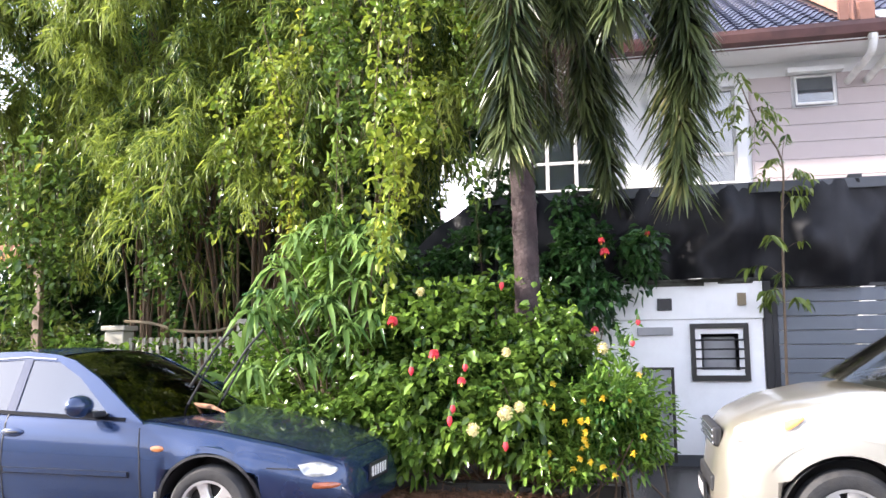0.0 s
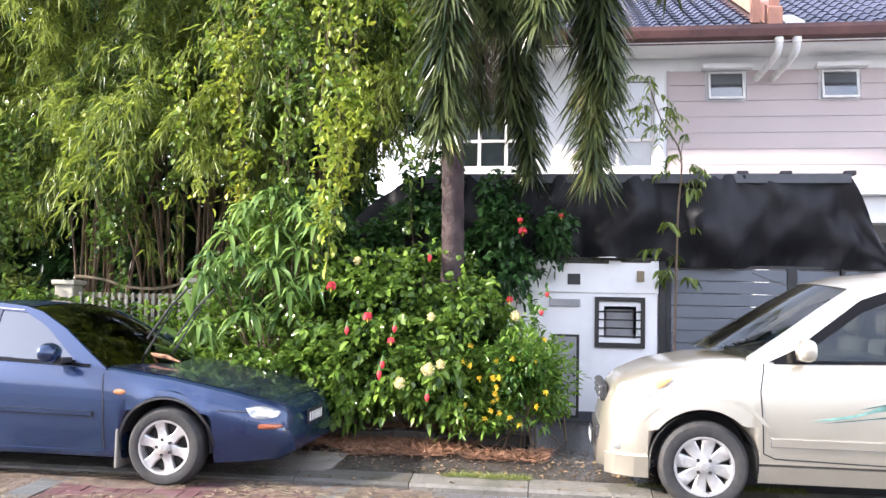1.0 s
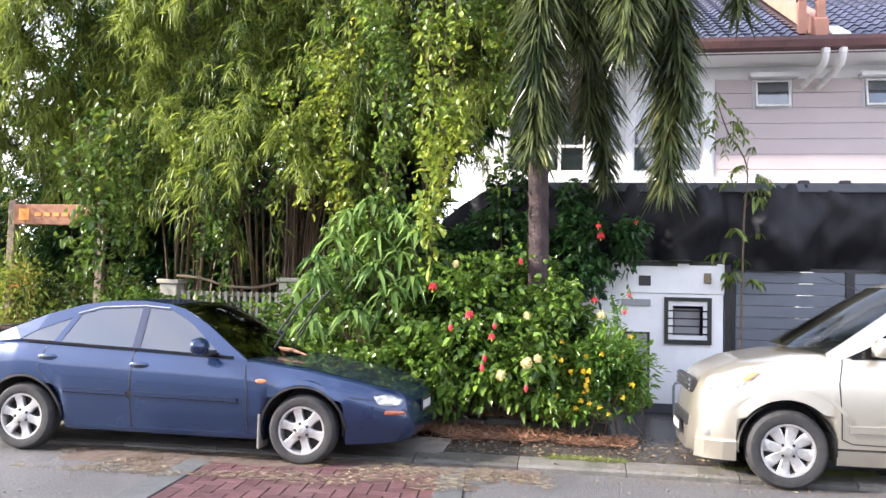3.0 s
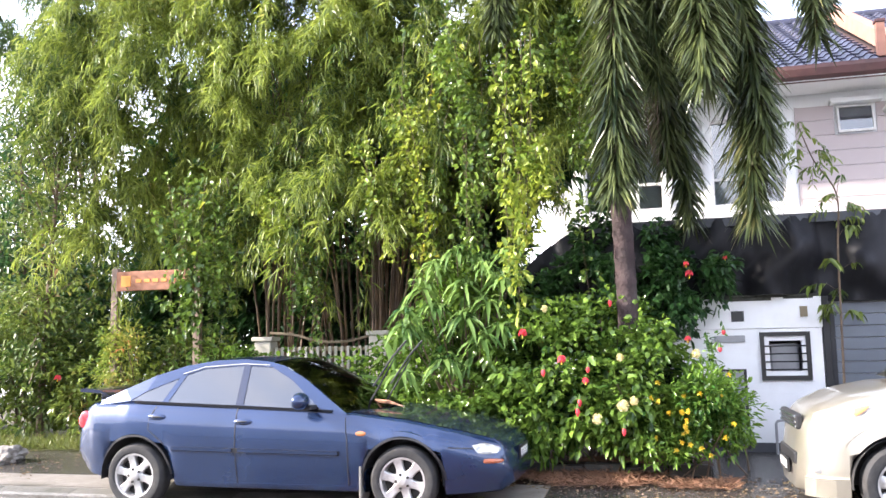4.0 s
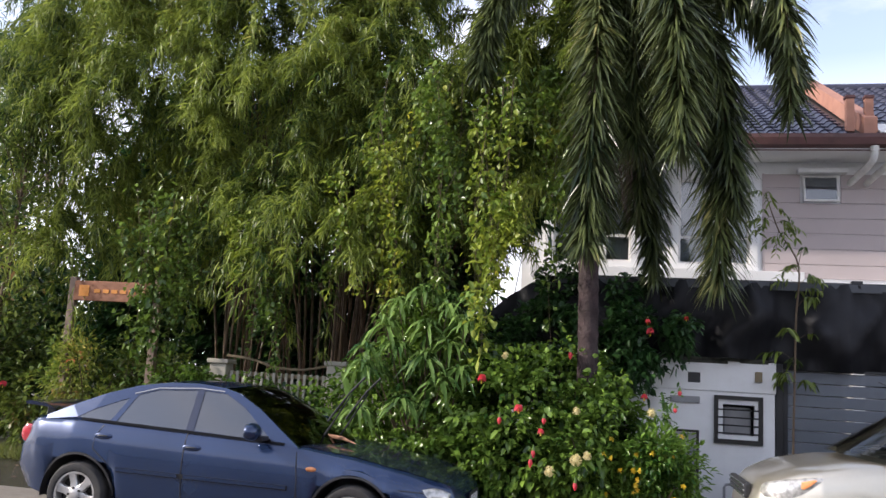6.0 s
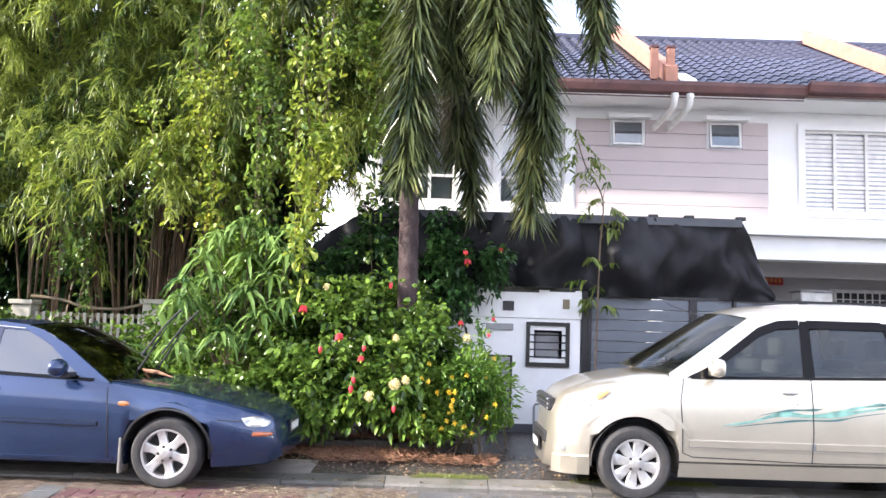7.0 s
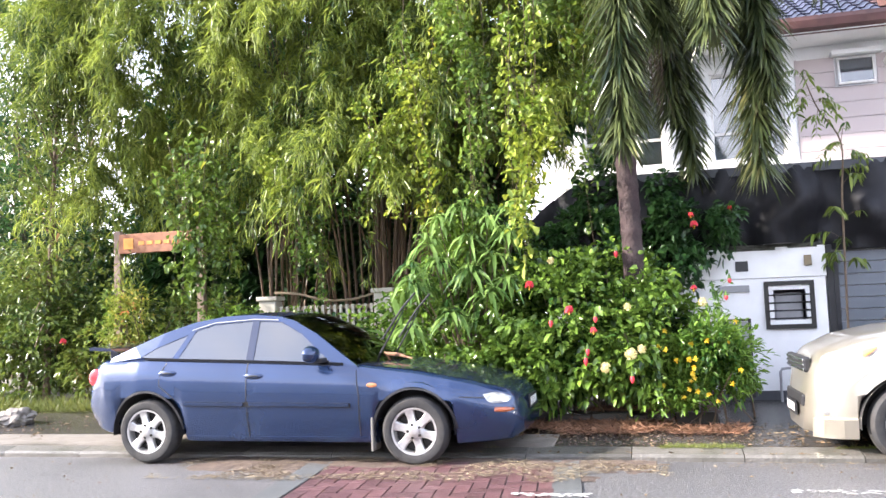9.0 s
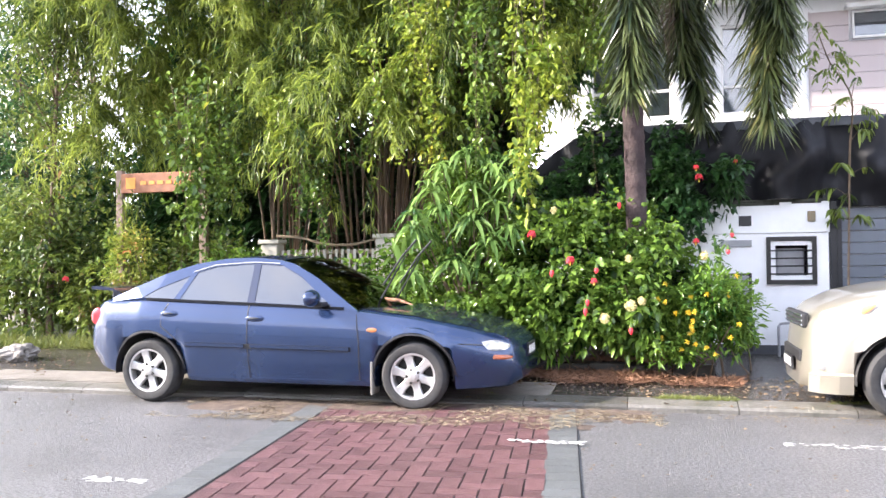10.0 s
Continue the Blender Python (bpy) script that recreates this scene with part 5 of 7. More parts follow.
for s in (-1, 1):
    frame_g = [(-1.02, 1.035), (-2.2, 1.06), (-4.05, 1.085)] + [(x, z - 0.004) for x, z in ROOF_G[::-1]]
    part("cabin_side", side_panel(G, frame_g, [F_G, R_G, Q_G], s, 0.0, 0.03), M["gold"], gold)
    for nm, o in (("front_window", F_G), ("rear_window", R_G), ("quarter_window", Q_G)):
        part(nm, side_panel(G, o, [], s, -0.006, 0.004), M["gold_glass"], gold, "smoked side window")
    part("pillar_trim", side_panel(G, [(-2.165, 1.07), (-2.265, 1.07), (-2.27, 1.565), (-2.19, 1.565)], [], s, 0.003, 0.012), M["gloss_black"], gold, "black pillar trim")
    part("pillar_trim", side_panel(G, [(-3.055, 1.09), (-3.175, 1.10), (-3.085, 1.36), (-3.025, 1.565), (-2.89, 1.565), (-2.965, 1.36)], [], s, 0.003, 0.012), M["gloss_black"], gold, "black pillar trim")
    part("mirror_sail", side_panel(G, [(-1.16, 1.05), (-1.36, 1.055), (-1.47, 1.20)], [], s, 0.003, 0.012), M["gloss_black"], gold, "black mirror corner")
    part("weather_shield", side_panel(G, [(-1.38, 1.17), (-1.82, 1.50), (-2.0, 1.565), (-2.18, 1.575), (-2.18, 1.50), (-2.0, 1.49), (-1.83, 1.42), (-1.47, 1.16)], [], s, 0.012, 0.006), M["gloss_black"], gold, "smoked weather shield")
    part("weather_shield", side_panel(G, [(-2.25, 1.575), (-2.9, 1.575), (-2.93, 1.50), (-2.25, 1.50)], [], s, 0.012, 0.006), M["gloss_black"], gold, "smoked weather shield")
    part("belt_trim", ribbon(G, [(-1.2, 1.053), (-2.2, 1.074), (-3.2, 1.10)], 0.022, s, 0.006), M["gloss_black"], gold, "black window trim")
    part("door_seam", ribbon(G, [(-1.13, 1.04), (-1.10, 0.85), (-1.12, 0.42), (-1.2, 0.385), (-2.2, 0.36)], 0.008, s, 0.004), M["plastic"], gold)
    part("door_seam", ribbon(G, [(-2.22, 1.06), (-2.22, 0.7), (-2.22, 0.36)], 0.008, s, 0.004), M["plastic"], gold)
    part("door_seam", ribbon(G, [(-3.12, 1.08), (-3.19, 0.95), (-3.18, 0.75), (-3.0, 0.55), (-2.93, 0.37), (-2.2, 0.36)], 0.008, s, 0.004), M["plastic"], gold)
    # grey strip behind the rubbing strip outlines its edges
    part("moulding_gap", ribbon(G, [(-1.168, 0.498), (-2.902, 0.498)], 0.062, s, 0.004), M["grey"], gold)
    part("side_moulding", ribbon(G, [(-1.17, 0.50), (-2.2, 0.50)], 0.055, s, 0.016), M["gold"], gold, "champagne rubbing strip")
    part("side_moulding", ribbon(G, [(-2.24, 0.50), (-2.9, 0.50)], 0.055, s, 0.016), M["gold"], gold, "champagne rubbing strip")
    part("skirt_gap", ribbon(G, [(-1.09, 0.337), (-2.0, 0.337), (-2.99, 0.347)], 0.018, s, 0.004), M["hubdark"], gold)
    part("side_skirt", ribbon(G, [(-1.09, 0.27), (-1.6, 0.27), (-2.4, 0.27), (-2.99, 0.28)], 0.12, s, 0.03), M["gold"], gold, "body-coloured side skirt")
    part("wing_crease", ribbon(G, [(-0.72 + 0.50 * math.cos(t), 0.36 + 0.46 * math.sin(t)) for t in np.linspace(0.6, 2.7, 21)], 0.03, s, 0.010), M["gold"], gold)
    part("wing_crease", ribbon(G, [(-3.375 + 0.50 * math.cos(t), 0.36 + 0.46 * math.sin(t)) for t in np.linspace(0.45, 2.7, 21)], 0.03, s, 0.010), M["gold"], gold)
    for x, z in ((-2.03, 0.95), (-3.03, 0.965)):
        hd = part("door_handle", bulge(x, z, G, s, 0.075, 0.03, 0.028), M["chrome"], gold, "chrome door handle", smooth=60)
    part("lock", bulge(-2.09, 0.86, G, s, 0.014, 0.008, 0.014), M["chrome"], gold)
    mir = box(-1.44, -1.32, min(s * 0.82, s * 1.0), max(s * 0.82, s * 1.0), 1.07, 1.22, 0.045)
    mo = part("mirror", mir, M["gold"], gold, "champagne door mirror", smooth=50)
    part("mirror_arm", box(-1.40, -1.35, min(s * 0.74, s * 0.83), max(s * 0.74, s * 0.83), 1.065, 1.10, 0.01), M["plastic"], mo)
    hl = part("headlight", surf_patch(G, [(-0.12, 0.78), (-0.17, 0.86), (-0.42, 0.925), (-0.56, 0.935), (-0.42, 0.81), (-0.30, 0.755), (-0.16, 0.745)], s), M["lamp_clear"], gold, "large clear headlight", smooth=60)
    part("indicator_lens", surf_patch(G, [(-0.40, 0.895), (-0.51, 0.922), (-0.44, 0.855), (-0.40, 0.845)], s, 0.018, 0.004), M["amber"], hl, "amber lens", smooth=60)
    fg = part("fog_light", bulge(-0.14, 0.42, G, s, 0.05, 0.012, 0.045), M["lamp_clear"], gold, "round fog light", smooth=60)
    part("bumper_skirt", ribbon(G, [(-0.35, 0.27), (-0.25, 0.265), (-0.12, 0.26), (-0.05, 0.26)], 0.16, s, 0.025), M["gold"], gold)
    part("rear_light", bulge(-4.06, 1.0, G, s, 0.05, 0.04, 0.18), M["redlens"], gold, "red rear light", smooth=60)
    wave = [([(-1.45, 0.66), (-1.7, 0.70), (-1.95, 0.77), (-2.2, 0.76), (-2.5, 0.79), (-2.8, 0.84), (-3.2, 0.89)], 0.05, "teal"),
            ([(-1.75, 0.75), (-2.0, 0.80), (-2.25, 0.815), (-2.3, 0.83)], 0.022, "teal_dark"),
            ([(-1.5, 0.645), (-1.8, 0.685), (-2.1, 0.72), (-2.4, 0.73), (-2.6, 0.77), (-2.9, 0.815)], 0.02, "teal_dark"),
            ([(-2.3, 0.78), (-2.55, 0.83), (-2.8, 0.875), (-3.0, 0.88)], 0.03, "teal"),
            ([(-2.6, 0.85), (-2.8, 0.865), (-3.0, 0.90), (-3.3, 0.915)], 0.015, "teal_dark")]
    for pts, wd, mn in wave:
        ln = smooth_line(pts, 26)
        bm = bmesh.new()
        vs2 = []
        for i, (x, z) in enumerate(ln):
            h = wd / 2 * math.sin(math.pi * min(1, (i + 0.6) / 26)) * (0.75 + 0.25 * math.sin(i * 0.9))
            vs2.append((bm.verts.new((x, s * (surf_y(G, x, z + h) + 0.003 + 0.0006 * (mn == "teal_dark")), z + h)), bm.verts.new((x, s * (surf_y(G, x, z - h) + 0.003 + 0.0006 * (mn == "teal_dark")), z - h))))
        for a, b in zip(vs2, vs2[1:]):
            bm.faces.new((a[0], b[0], b[1], a[1]))
        part("wave_decal", bm, M[mn], gold, "teal wave decal")
    for x in G["axles"]:
        arch_liner(G, gold, x, s)
        dz = 0.085 if s < 0 else 0.0
        wheel(gold, x, s * (0.825 if s > 0 else 0.80), 0.315 + dz, 0.312, s, 8, 0.205, False)
grl = part("grille", box(-0.075, -0.015, -0.42, 0.42, 0.70, 0.83, 0.02), M["plastic"], gold, "dark grille with chrome bars")
for z in (0.715, 0.755, 0.795):
    part("bar", box(-0.02, -0.008, -0.42, 0.42, z, z + 0.018, 0.004), M["chrome"], grl)
part("lower_grille", box(-0.03, 0.01, -0.40, 0.40, 0.42, 0.52, 0.015), M["plastic"], gold)
plate_bars(gold, 0.03, 0.0, 0.33, 0.44, 1)
part("aerial", tube([(-1.72, -0.55, 1.60), (-1.45, -0.60, 1.70), (-1.36, -0.61, 1.74)], 0.005, 5), M["plastic"], gold, "thin roof aerial")
for y0 in (-0.35, 0.2):
    part("wiper", tube([(-1.06, y0, 1.12), (-1.12, y0 + 0.25, 1.165), (-1.16, y0 + 0.45, 1.185)], 0.012, 6), M["plastic"], gold, "black wiper at rest")
part("roof_spoiler", box(-4.08, -3.86, -0.58, 0.58, 1.60, 1.635, 0.012), M["gold"], gold)

# ---- plants ----
rng = np.random.default_rng(7)


def shell_points(rng, c, r, n, inner=0.0):
    """Random points and outward directions on (or within) an ellipsoid."""
    d = unit(rng.normal(size=(n, 3)))
    k = 1 - inner * rng.random((n, 1))
    return np.asarray(c) + d * np.asarray(r) * k, unit(d / np.asarray(r))


def plumes(rng, lobes, per_area, length, sprays, leaf_n, leaf_l, leaf_w, bend=1.0, below=0.6, keep=None, lift=0.5):
    """Arching leafy plumes over a set of ellipsoid lobes: leaf bases and directions, and the twig lines."""
    P, D, lines = [], [], []
    for c, r, dens in lobes:
        area = 4 * math.pi * ((r[0] * r[1]) ** 1.6 / 3 + (r[0] * r[2]) ** 1.6 / 3 + (r[1] * r[2]) ** 1.6 / 3) ** (1 / 1.6)
        n = int(area * per_area * dens)
        p, o = shell_points(rng, c, r, n, 0.35)
        for a, b in zip(p, o):
            if b[2] < -below or (keep and not keep(a)):
                continue
            L = length * rng.uniform(0.6, 1.35)
            d = unit(b + np.array([0, 0, lift]) + rng.normal(0, 0.3, 3))
            s = np.linspace(0.1, 1, sprays)[:, None]
            pts = a + d * L * (s - 0.45) + np.array([0, 0, -1.0]) * bend * L * 0.75 * s ** 2.2
            lines.append(pts)
            tan = unit(np.gradient(pts, axis=0))
            for q, t in zip(pts, tan):
                k = rng.integers(leaf_n - 2, leaf_n + 3)
                side = rng.normal(0, 1, (k, 3))
                P.append(q + rng.normal(0, 0.05 * L, (k, 3)))
                D.append(unit(t * 0.6 + side * 0.7 + np.array([0, 0, -0.4])))
    P, D = np.vstack(P), np.vstack(D)
    n = len(P)
    return P, D, leaf_l * rng.uniform(0.6, 1.35, n), leaf_w * rng.uniform(0.7, 1.3, n), lines


def twig_mesh(name, lines, radius, every=1):
    """Thin three-sided twigs along lines."""
    V, F, k = [], [], 0
    for ln in lines[::every]:
        m = len(ln)
        for i, p in enumerate(ln):
            r = radius * (1 - 0.7 * i / m)
            V += [(p[0] + r, p[1], p[2]), (p[0] - r * 0.5, p[1] + r * 0.87, p[2]), (p[0] - r * 0.5, p[1] - r * 0.87, p[2])]
        for i in range(m - 1):
            for a in range(3):
                F.append((k + 3 * i + a, k + 3 * i + (a + 1) % 3, k + 3 * i + 3 + (a + 1) % 3, k + 3 * i + 3 + a))
        k += 3 * m
    return raw_mesh(name, V, F)


# bamboo clump
bamboo = thing("bamboo_clump", "tall clump of bamboo with drooping yellow-green plumes", "bamboo", at=(0, 0, 0))
def crown_top(x):
    return float(np.interp(x, [-11.2, -10.4, -9.6, -9.0, -8.2, -7.4, -5.9, -5.5, -5.0, -2.6, -1.9, -1.2], [6.0, 7.2, 8.4, 9.6, 11.2, 13.3, 13.4, 10.8, 13.4, 13.2, 11.0, 9.0]))


def crown_foot(x):
    return float(np.interp(x, [-10.9, -9.7, -8.6, -7.0, -6.2, -4.7, -4.2, -3.5, -3.0, -2.6, -2.2, -1.2], [5.6, 2.9, 3.0, 2.9, 3.0, 3.0, 3.3, 3.5, 3.7, 4.3, 5.2, 6.9]))


# uneven, mostly upright lobes packed over the face of the clump, set back in a shaded hollow
lobes = []
for _ in range(2600):
    x = rng.uniform(-10.9, -1.5)
    r = np.array([rng.uniform(0.38, 0.75), rng.uniform(0.4, 0.6), rng.uniform(0.45, 0.95)])
    lo, hi = crown_foot(x) + 0.55 * r[2], crown_top(x) - 0.9 * r[2]
    if hi < lo:
        continue
    z = rng.uniform(lo, hi)
    hollow = math.exp(-((x + 8.35) / 0.7) ** 2 - ((z - 3.9) / 1.1) ** 2)
    y = 7.0 + 0.028 * (z - 4.6) ** 2 + rng.uniform(-0.35, 0.45) - 0.35 * math.exp(-((x + 5.2) / 1.2) ** 2) * (z < 5) + 2.3 * hollow
    if hollow > 0.25 and rng.random() < 0.6:
        continue
    c = np.array([x, y, z])
    if all(np.linalg.norm((c - o[0]) / (r + o[1])) > 0.66 for o in lobes):
        lobes.append((c, r, rng.uniform(0.75, 1.25) * (0.6 if z > 8.5 else 1.0)))


def not_hollow(P):
    """Thins the plumes over the shaded hollow in the face of the clump."""
    q = ((P[:, 0] + 8.3) / 0.85) ** 2 + ((P[:, 2] - 4.1) / 0.95) ** 2 + 0.5 * np.array([noise.noise(Vector(p) * 1.7) for p in P])
    return (q > 1) | (P[:, 1] > 8.0) | (rng.random(len(P)) < 0.1)


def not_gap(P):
    """A gap through the foliage above the net, cut along rays from the camera to fit its view."""
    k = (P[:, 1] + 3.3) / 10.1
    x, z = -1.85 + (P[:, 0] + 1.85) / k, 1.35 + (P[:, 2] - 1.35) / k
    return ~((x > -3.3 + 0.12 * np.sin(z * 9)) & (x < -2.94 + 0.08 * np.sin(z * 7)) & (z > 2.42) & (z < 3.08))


P, D, L, W, lines = plumes(rng, lobes, 5.2, 0.85, 9, 14, 0.15, 0.0185, 1.15, 0.75, None, 0.35)
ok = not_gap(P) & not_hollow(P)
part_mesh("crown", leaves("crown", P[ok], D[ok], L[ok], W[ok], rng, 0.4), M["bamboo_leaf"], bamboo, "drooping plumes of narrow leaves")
part_mesh("twig_work", twig_mesh("twig_work", lines, 0.004, 6), M["culm"], bamboo)
for i in range(78):
    bx = -5.75 if i < 58 else -7.4
    x, y = bx + (0.45 if i < 58 else 0.25) * rng.normal(), 8.3 + 0.35 * rng.normal()
    ex, ey, ez = bx + (x - bx) * 2.8 + rng.normal() * 0.5, y + rng.uniform(-0.5, 0.8), rng.uniform(4.5, 7)
    pts = smooth_line([(x, y, 0.12), (x + (ex - x) * 0.25, y + (ey - y) * 0.2, ez * 0.45), (ex, ey, ez)], 10)
    part("culm", tube(pts, np.linspace(rng.uniform(0.018, 0.03), 0.012, 10), 6), M["culm"], bamboo)

# palm
palm = thing("palm_tree", "palm with ringed grey trunk and long drooping feathery fronds", "palm", at=(0, 0, 0))
PX, PY = -2.17, 5.75
C = np.array([PX + 0.02, PY, 6.1])
tr = bmesh.new()
zs = np.linspace(0.1, 5.2, 103)
tube([(PX + 0.03 * math.sin(z), PY, z) for z in zs], [0.113 + 0.02 * (z < 0.6) - 0.008 * z / 5 + (0.009 if i % 5 == 0 else 0) for i, z in enumerate(zs)], 20, tr)
part("trunk", tr, M["bark"], palm, "ringed grey-brown trunk", smooth=50)
part("crownshaft", tube([(PX, PY, 5.2), (PX, PY, 5.5), (PX, PY, 6.0), (PX + 0.02, PY, 6.5)], [0.13, 0.15, 0.11, 0.04], 14), M["strap_leaf"], palm, "smooth green crownshaft", smooth=60)


def frond(c, mid, tip, width, bow=0.0, n=215, droop=0.55):
    pts = smooth_line([c, c + (np.asarray(mid) - c) * 0.45 + np.array([0, 0, 0.25]), mid, np.asarray(mid) * 0.45 + np.asarray(tip) * 0.55 + (np.asarray(tip) - c) * np.array([1, 1, 0]) * bow * 0.4 + np.array([0, 0, bow]), tip], 40)
    fr = part("frond", tube(pts, np.linspace(0.026, 0.006, 40), 6), M["twig"], palm, "drooping feathery frond")
    idx = np.linspace(5, 38.9, n)
    base = np.array([pts[int(i)] + (pts[min(39, int(i) + 1)] - pts[int(i)]) * (i - int(i)) for i in idx])
    tan = unit(np.array([pts[min(39, int(i) + 1)] - pts[max(0, int(i) - 1)] for i in idx]))
    P, D, L, W = [], [], [], []
    for k in range(6):
        side = unit(np.cross(tan, np.array([0.2, 0.1, 1.0])))
        up = np.cross(side, tan)
        ang = rng.uniform(-0.55, 0.55, (n, 1)) + k * math.pi / 3
        out = side * np.cos(ang) + up * np.sin(ang)
        P.append(base)
        D.append(unit(tan * 0.6 + out * 0.9 + rng.normal(0, 0.2, (n, 3))))
        env = np.sin(np.pi * np.clip((idx - 3) / 40, 0.1, 0.86)) ** 0.45
        L.append(width * 0.82 * env * rng.uniform(0.55, 1.1, n))
        W.append(np.full(n, 0.032))
    part_mesh("blade", leaves("blade", np.vstack(P), np.vstack(D), np.concatenate(L), np.concatenate(W), rng, droop, True, 0.12), M["palm_leaf"], fr)


for mid, tip, wd, bow in (((-1.05, 5.6, 7.0), (-0.1, 5.5, 4.5), 0.5, 0.35), ((-0.95, 5.9, 6.25), (0.05, 5.9, 5.0), 0.48, 0.15), ((-1.4, 5.15, 5.85), (-1.27, 4.9, 4.0), 0.62, 0.1), ((-2.12, 5.15, 5.2), (-2.17, 4.95, 2.95), 0.58, 0.0),
                          ((-0.9, 6.2, 5.3), (-0.76, 6.0, 2.75), 0.66, 0.12), ((-1.52, 6.5, 5.3), (-1.42, 6.6, 2.85), 0.5, 0.0), ((-3.15, 5.6, 6.1), (-3.45, 5.5, 5.0), 0.4, 0.1), ((-2.6, 6.2, 7.9), (-2.4, 5.8, 6.7), 0.45, 0.0),
                          ((-1.6, 6.6, 7.0), (-0.95, 7.3, 5.4), 0.45, 0.1), ((-1.75, 5.6, 5.6), (-1.72, 5.5, 4.2), 0.5, 0.0), ((-2.2, 6.6, 6.2), (-2.0, 7.0, 3.6), 0.5, 0.0), ((-0.95, 5.9, 5.7), (-0.62, 5.8, 3.6), 0.56, 0.05),
                          ((-1.65, 6.3, 5.7), (-1.62, 6.4, 3.5), 0.5, 0.0)):
    frond(C, mid, tip, wd, bow)
part("spear", tube([C + np.array([0, 0, 0.2]), (PX + 0.4, PY, 7.2), (-1.23, PY, 8.1)], [0.03, 0.02, 0.006], 6), M["palm_leaf"], palm, "unopened spear leaf")
inf = [smooth_line([(PX + 0.1, PY + 0.1, 5.1), (PX + 0.3 + rng.normal() * 0.1, PY + 0.1, 4.9), (PX + 0.35 + rng.normal() * 0.14, PY + 0.05 + rng.normal() * 0.12, rng.uniform(3.3, 4.3))], 8) for _ in range(60)]
part_mesh("inflorescence_work", twig_mesh("inflorescence_work", inf, 0.005), M["dead_stalk"], palm, "brown dry flower stalks")


def bush(name, label, category, lobes, per_m3, leaf_l, leaf_w, material, twigs=24, base_z=0.2, droop=0.2, fine=False, skin=0.6):
    """A shrub: stems and a crown of leaves packed near the surface of uneven lobes."""
    b = thing(name, label, category)
    Ps, Ds = [], []
    for c, r, dens in lobes:
        area = 4 * math.pi * ((r[0] * r[1]) ** 1.6 / 3 + (r[0] * r[2]) ** 1.6 / 3 + (r[1] * r[2]) ** 1.6 / 3) ** (1 / 1.6)
        n = int(per_m3 * area * dens)
        p, o = shell_points(rng, c, r, n, skin)
        # leaf whorls at twig ends
        k = 5
        pp = np.repeat(p, k, 0) + rng.normal(0, leaf_l * 0.35, (n * k, 3))
        oo = unit(np.repeat(o, k, 0) * 0.8 + rng.normal(0, 0.75, (n * k, 3)) + np.array([0, -0.15, 0.1]))
        bump_ = np.array([noise.noise(Vector(q) * 2.6) for q in pp])
        keep = (pp[:, 2] > base_z) & (bump_ > -0.22)
        pp = pp + oo * (bump_[:, None] * 0.25)
        Ps.append(pp[keep])
        Ds.append(oo[keep])
    P, D = np.vstack(Ps), np.vstack(Ds)
    n = len(P)
    part_mesh("crown", leaves("crown", P, D, leaf_l * rng.uniform(0.6, 1.3, n), leaf_w * rng.uniform(0.7, 1.25, n), rng, droop, fine), material, b)
    ln = []
    for i in range(twigs):
        c, r, _ = lobes[i % len(lobes)]
        top = np.array(c) + rng.normal(0, 0.5, 3) * np.array(r)
        foot = np.array([c[0] + rng.normal() * 0.15, c[1] + rng.normal() * 0.12 + 0.1, pave_z(c[1]) if c[1] < 6.9 else 0.14])
        ln.append(smooth_line([foot, foot * 0.5 + top * 0.5 + rng.normal(0, 0.06, 3), top], 8))
    part_mesh("stem_work", twig_mesh("stem_work", ln, 0.014), M["twig"], b)
    return b


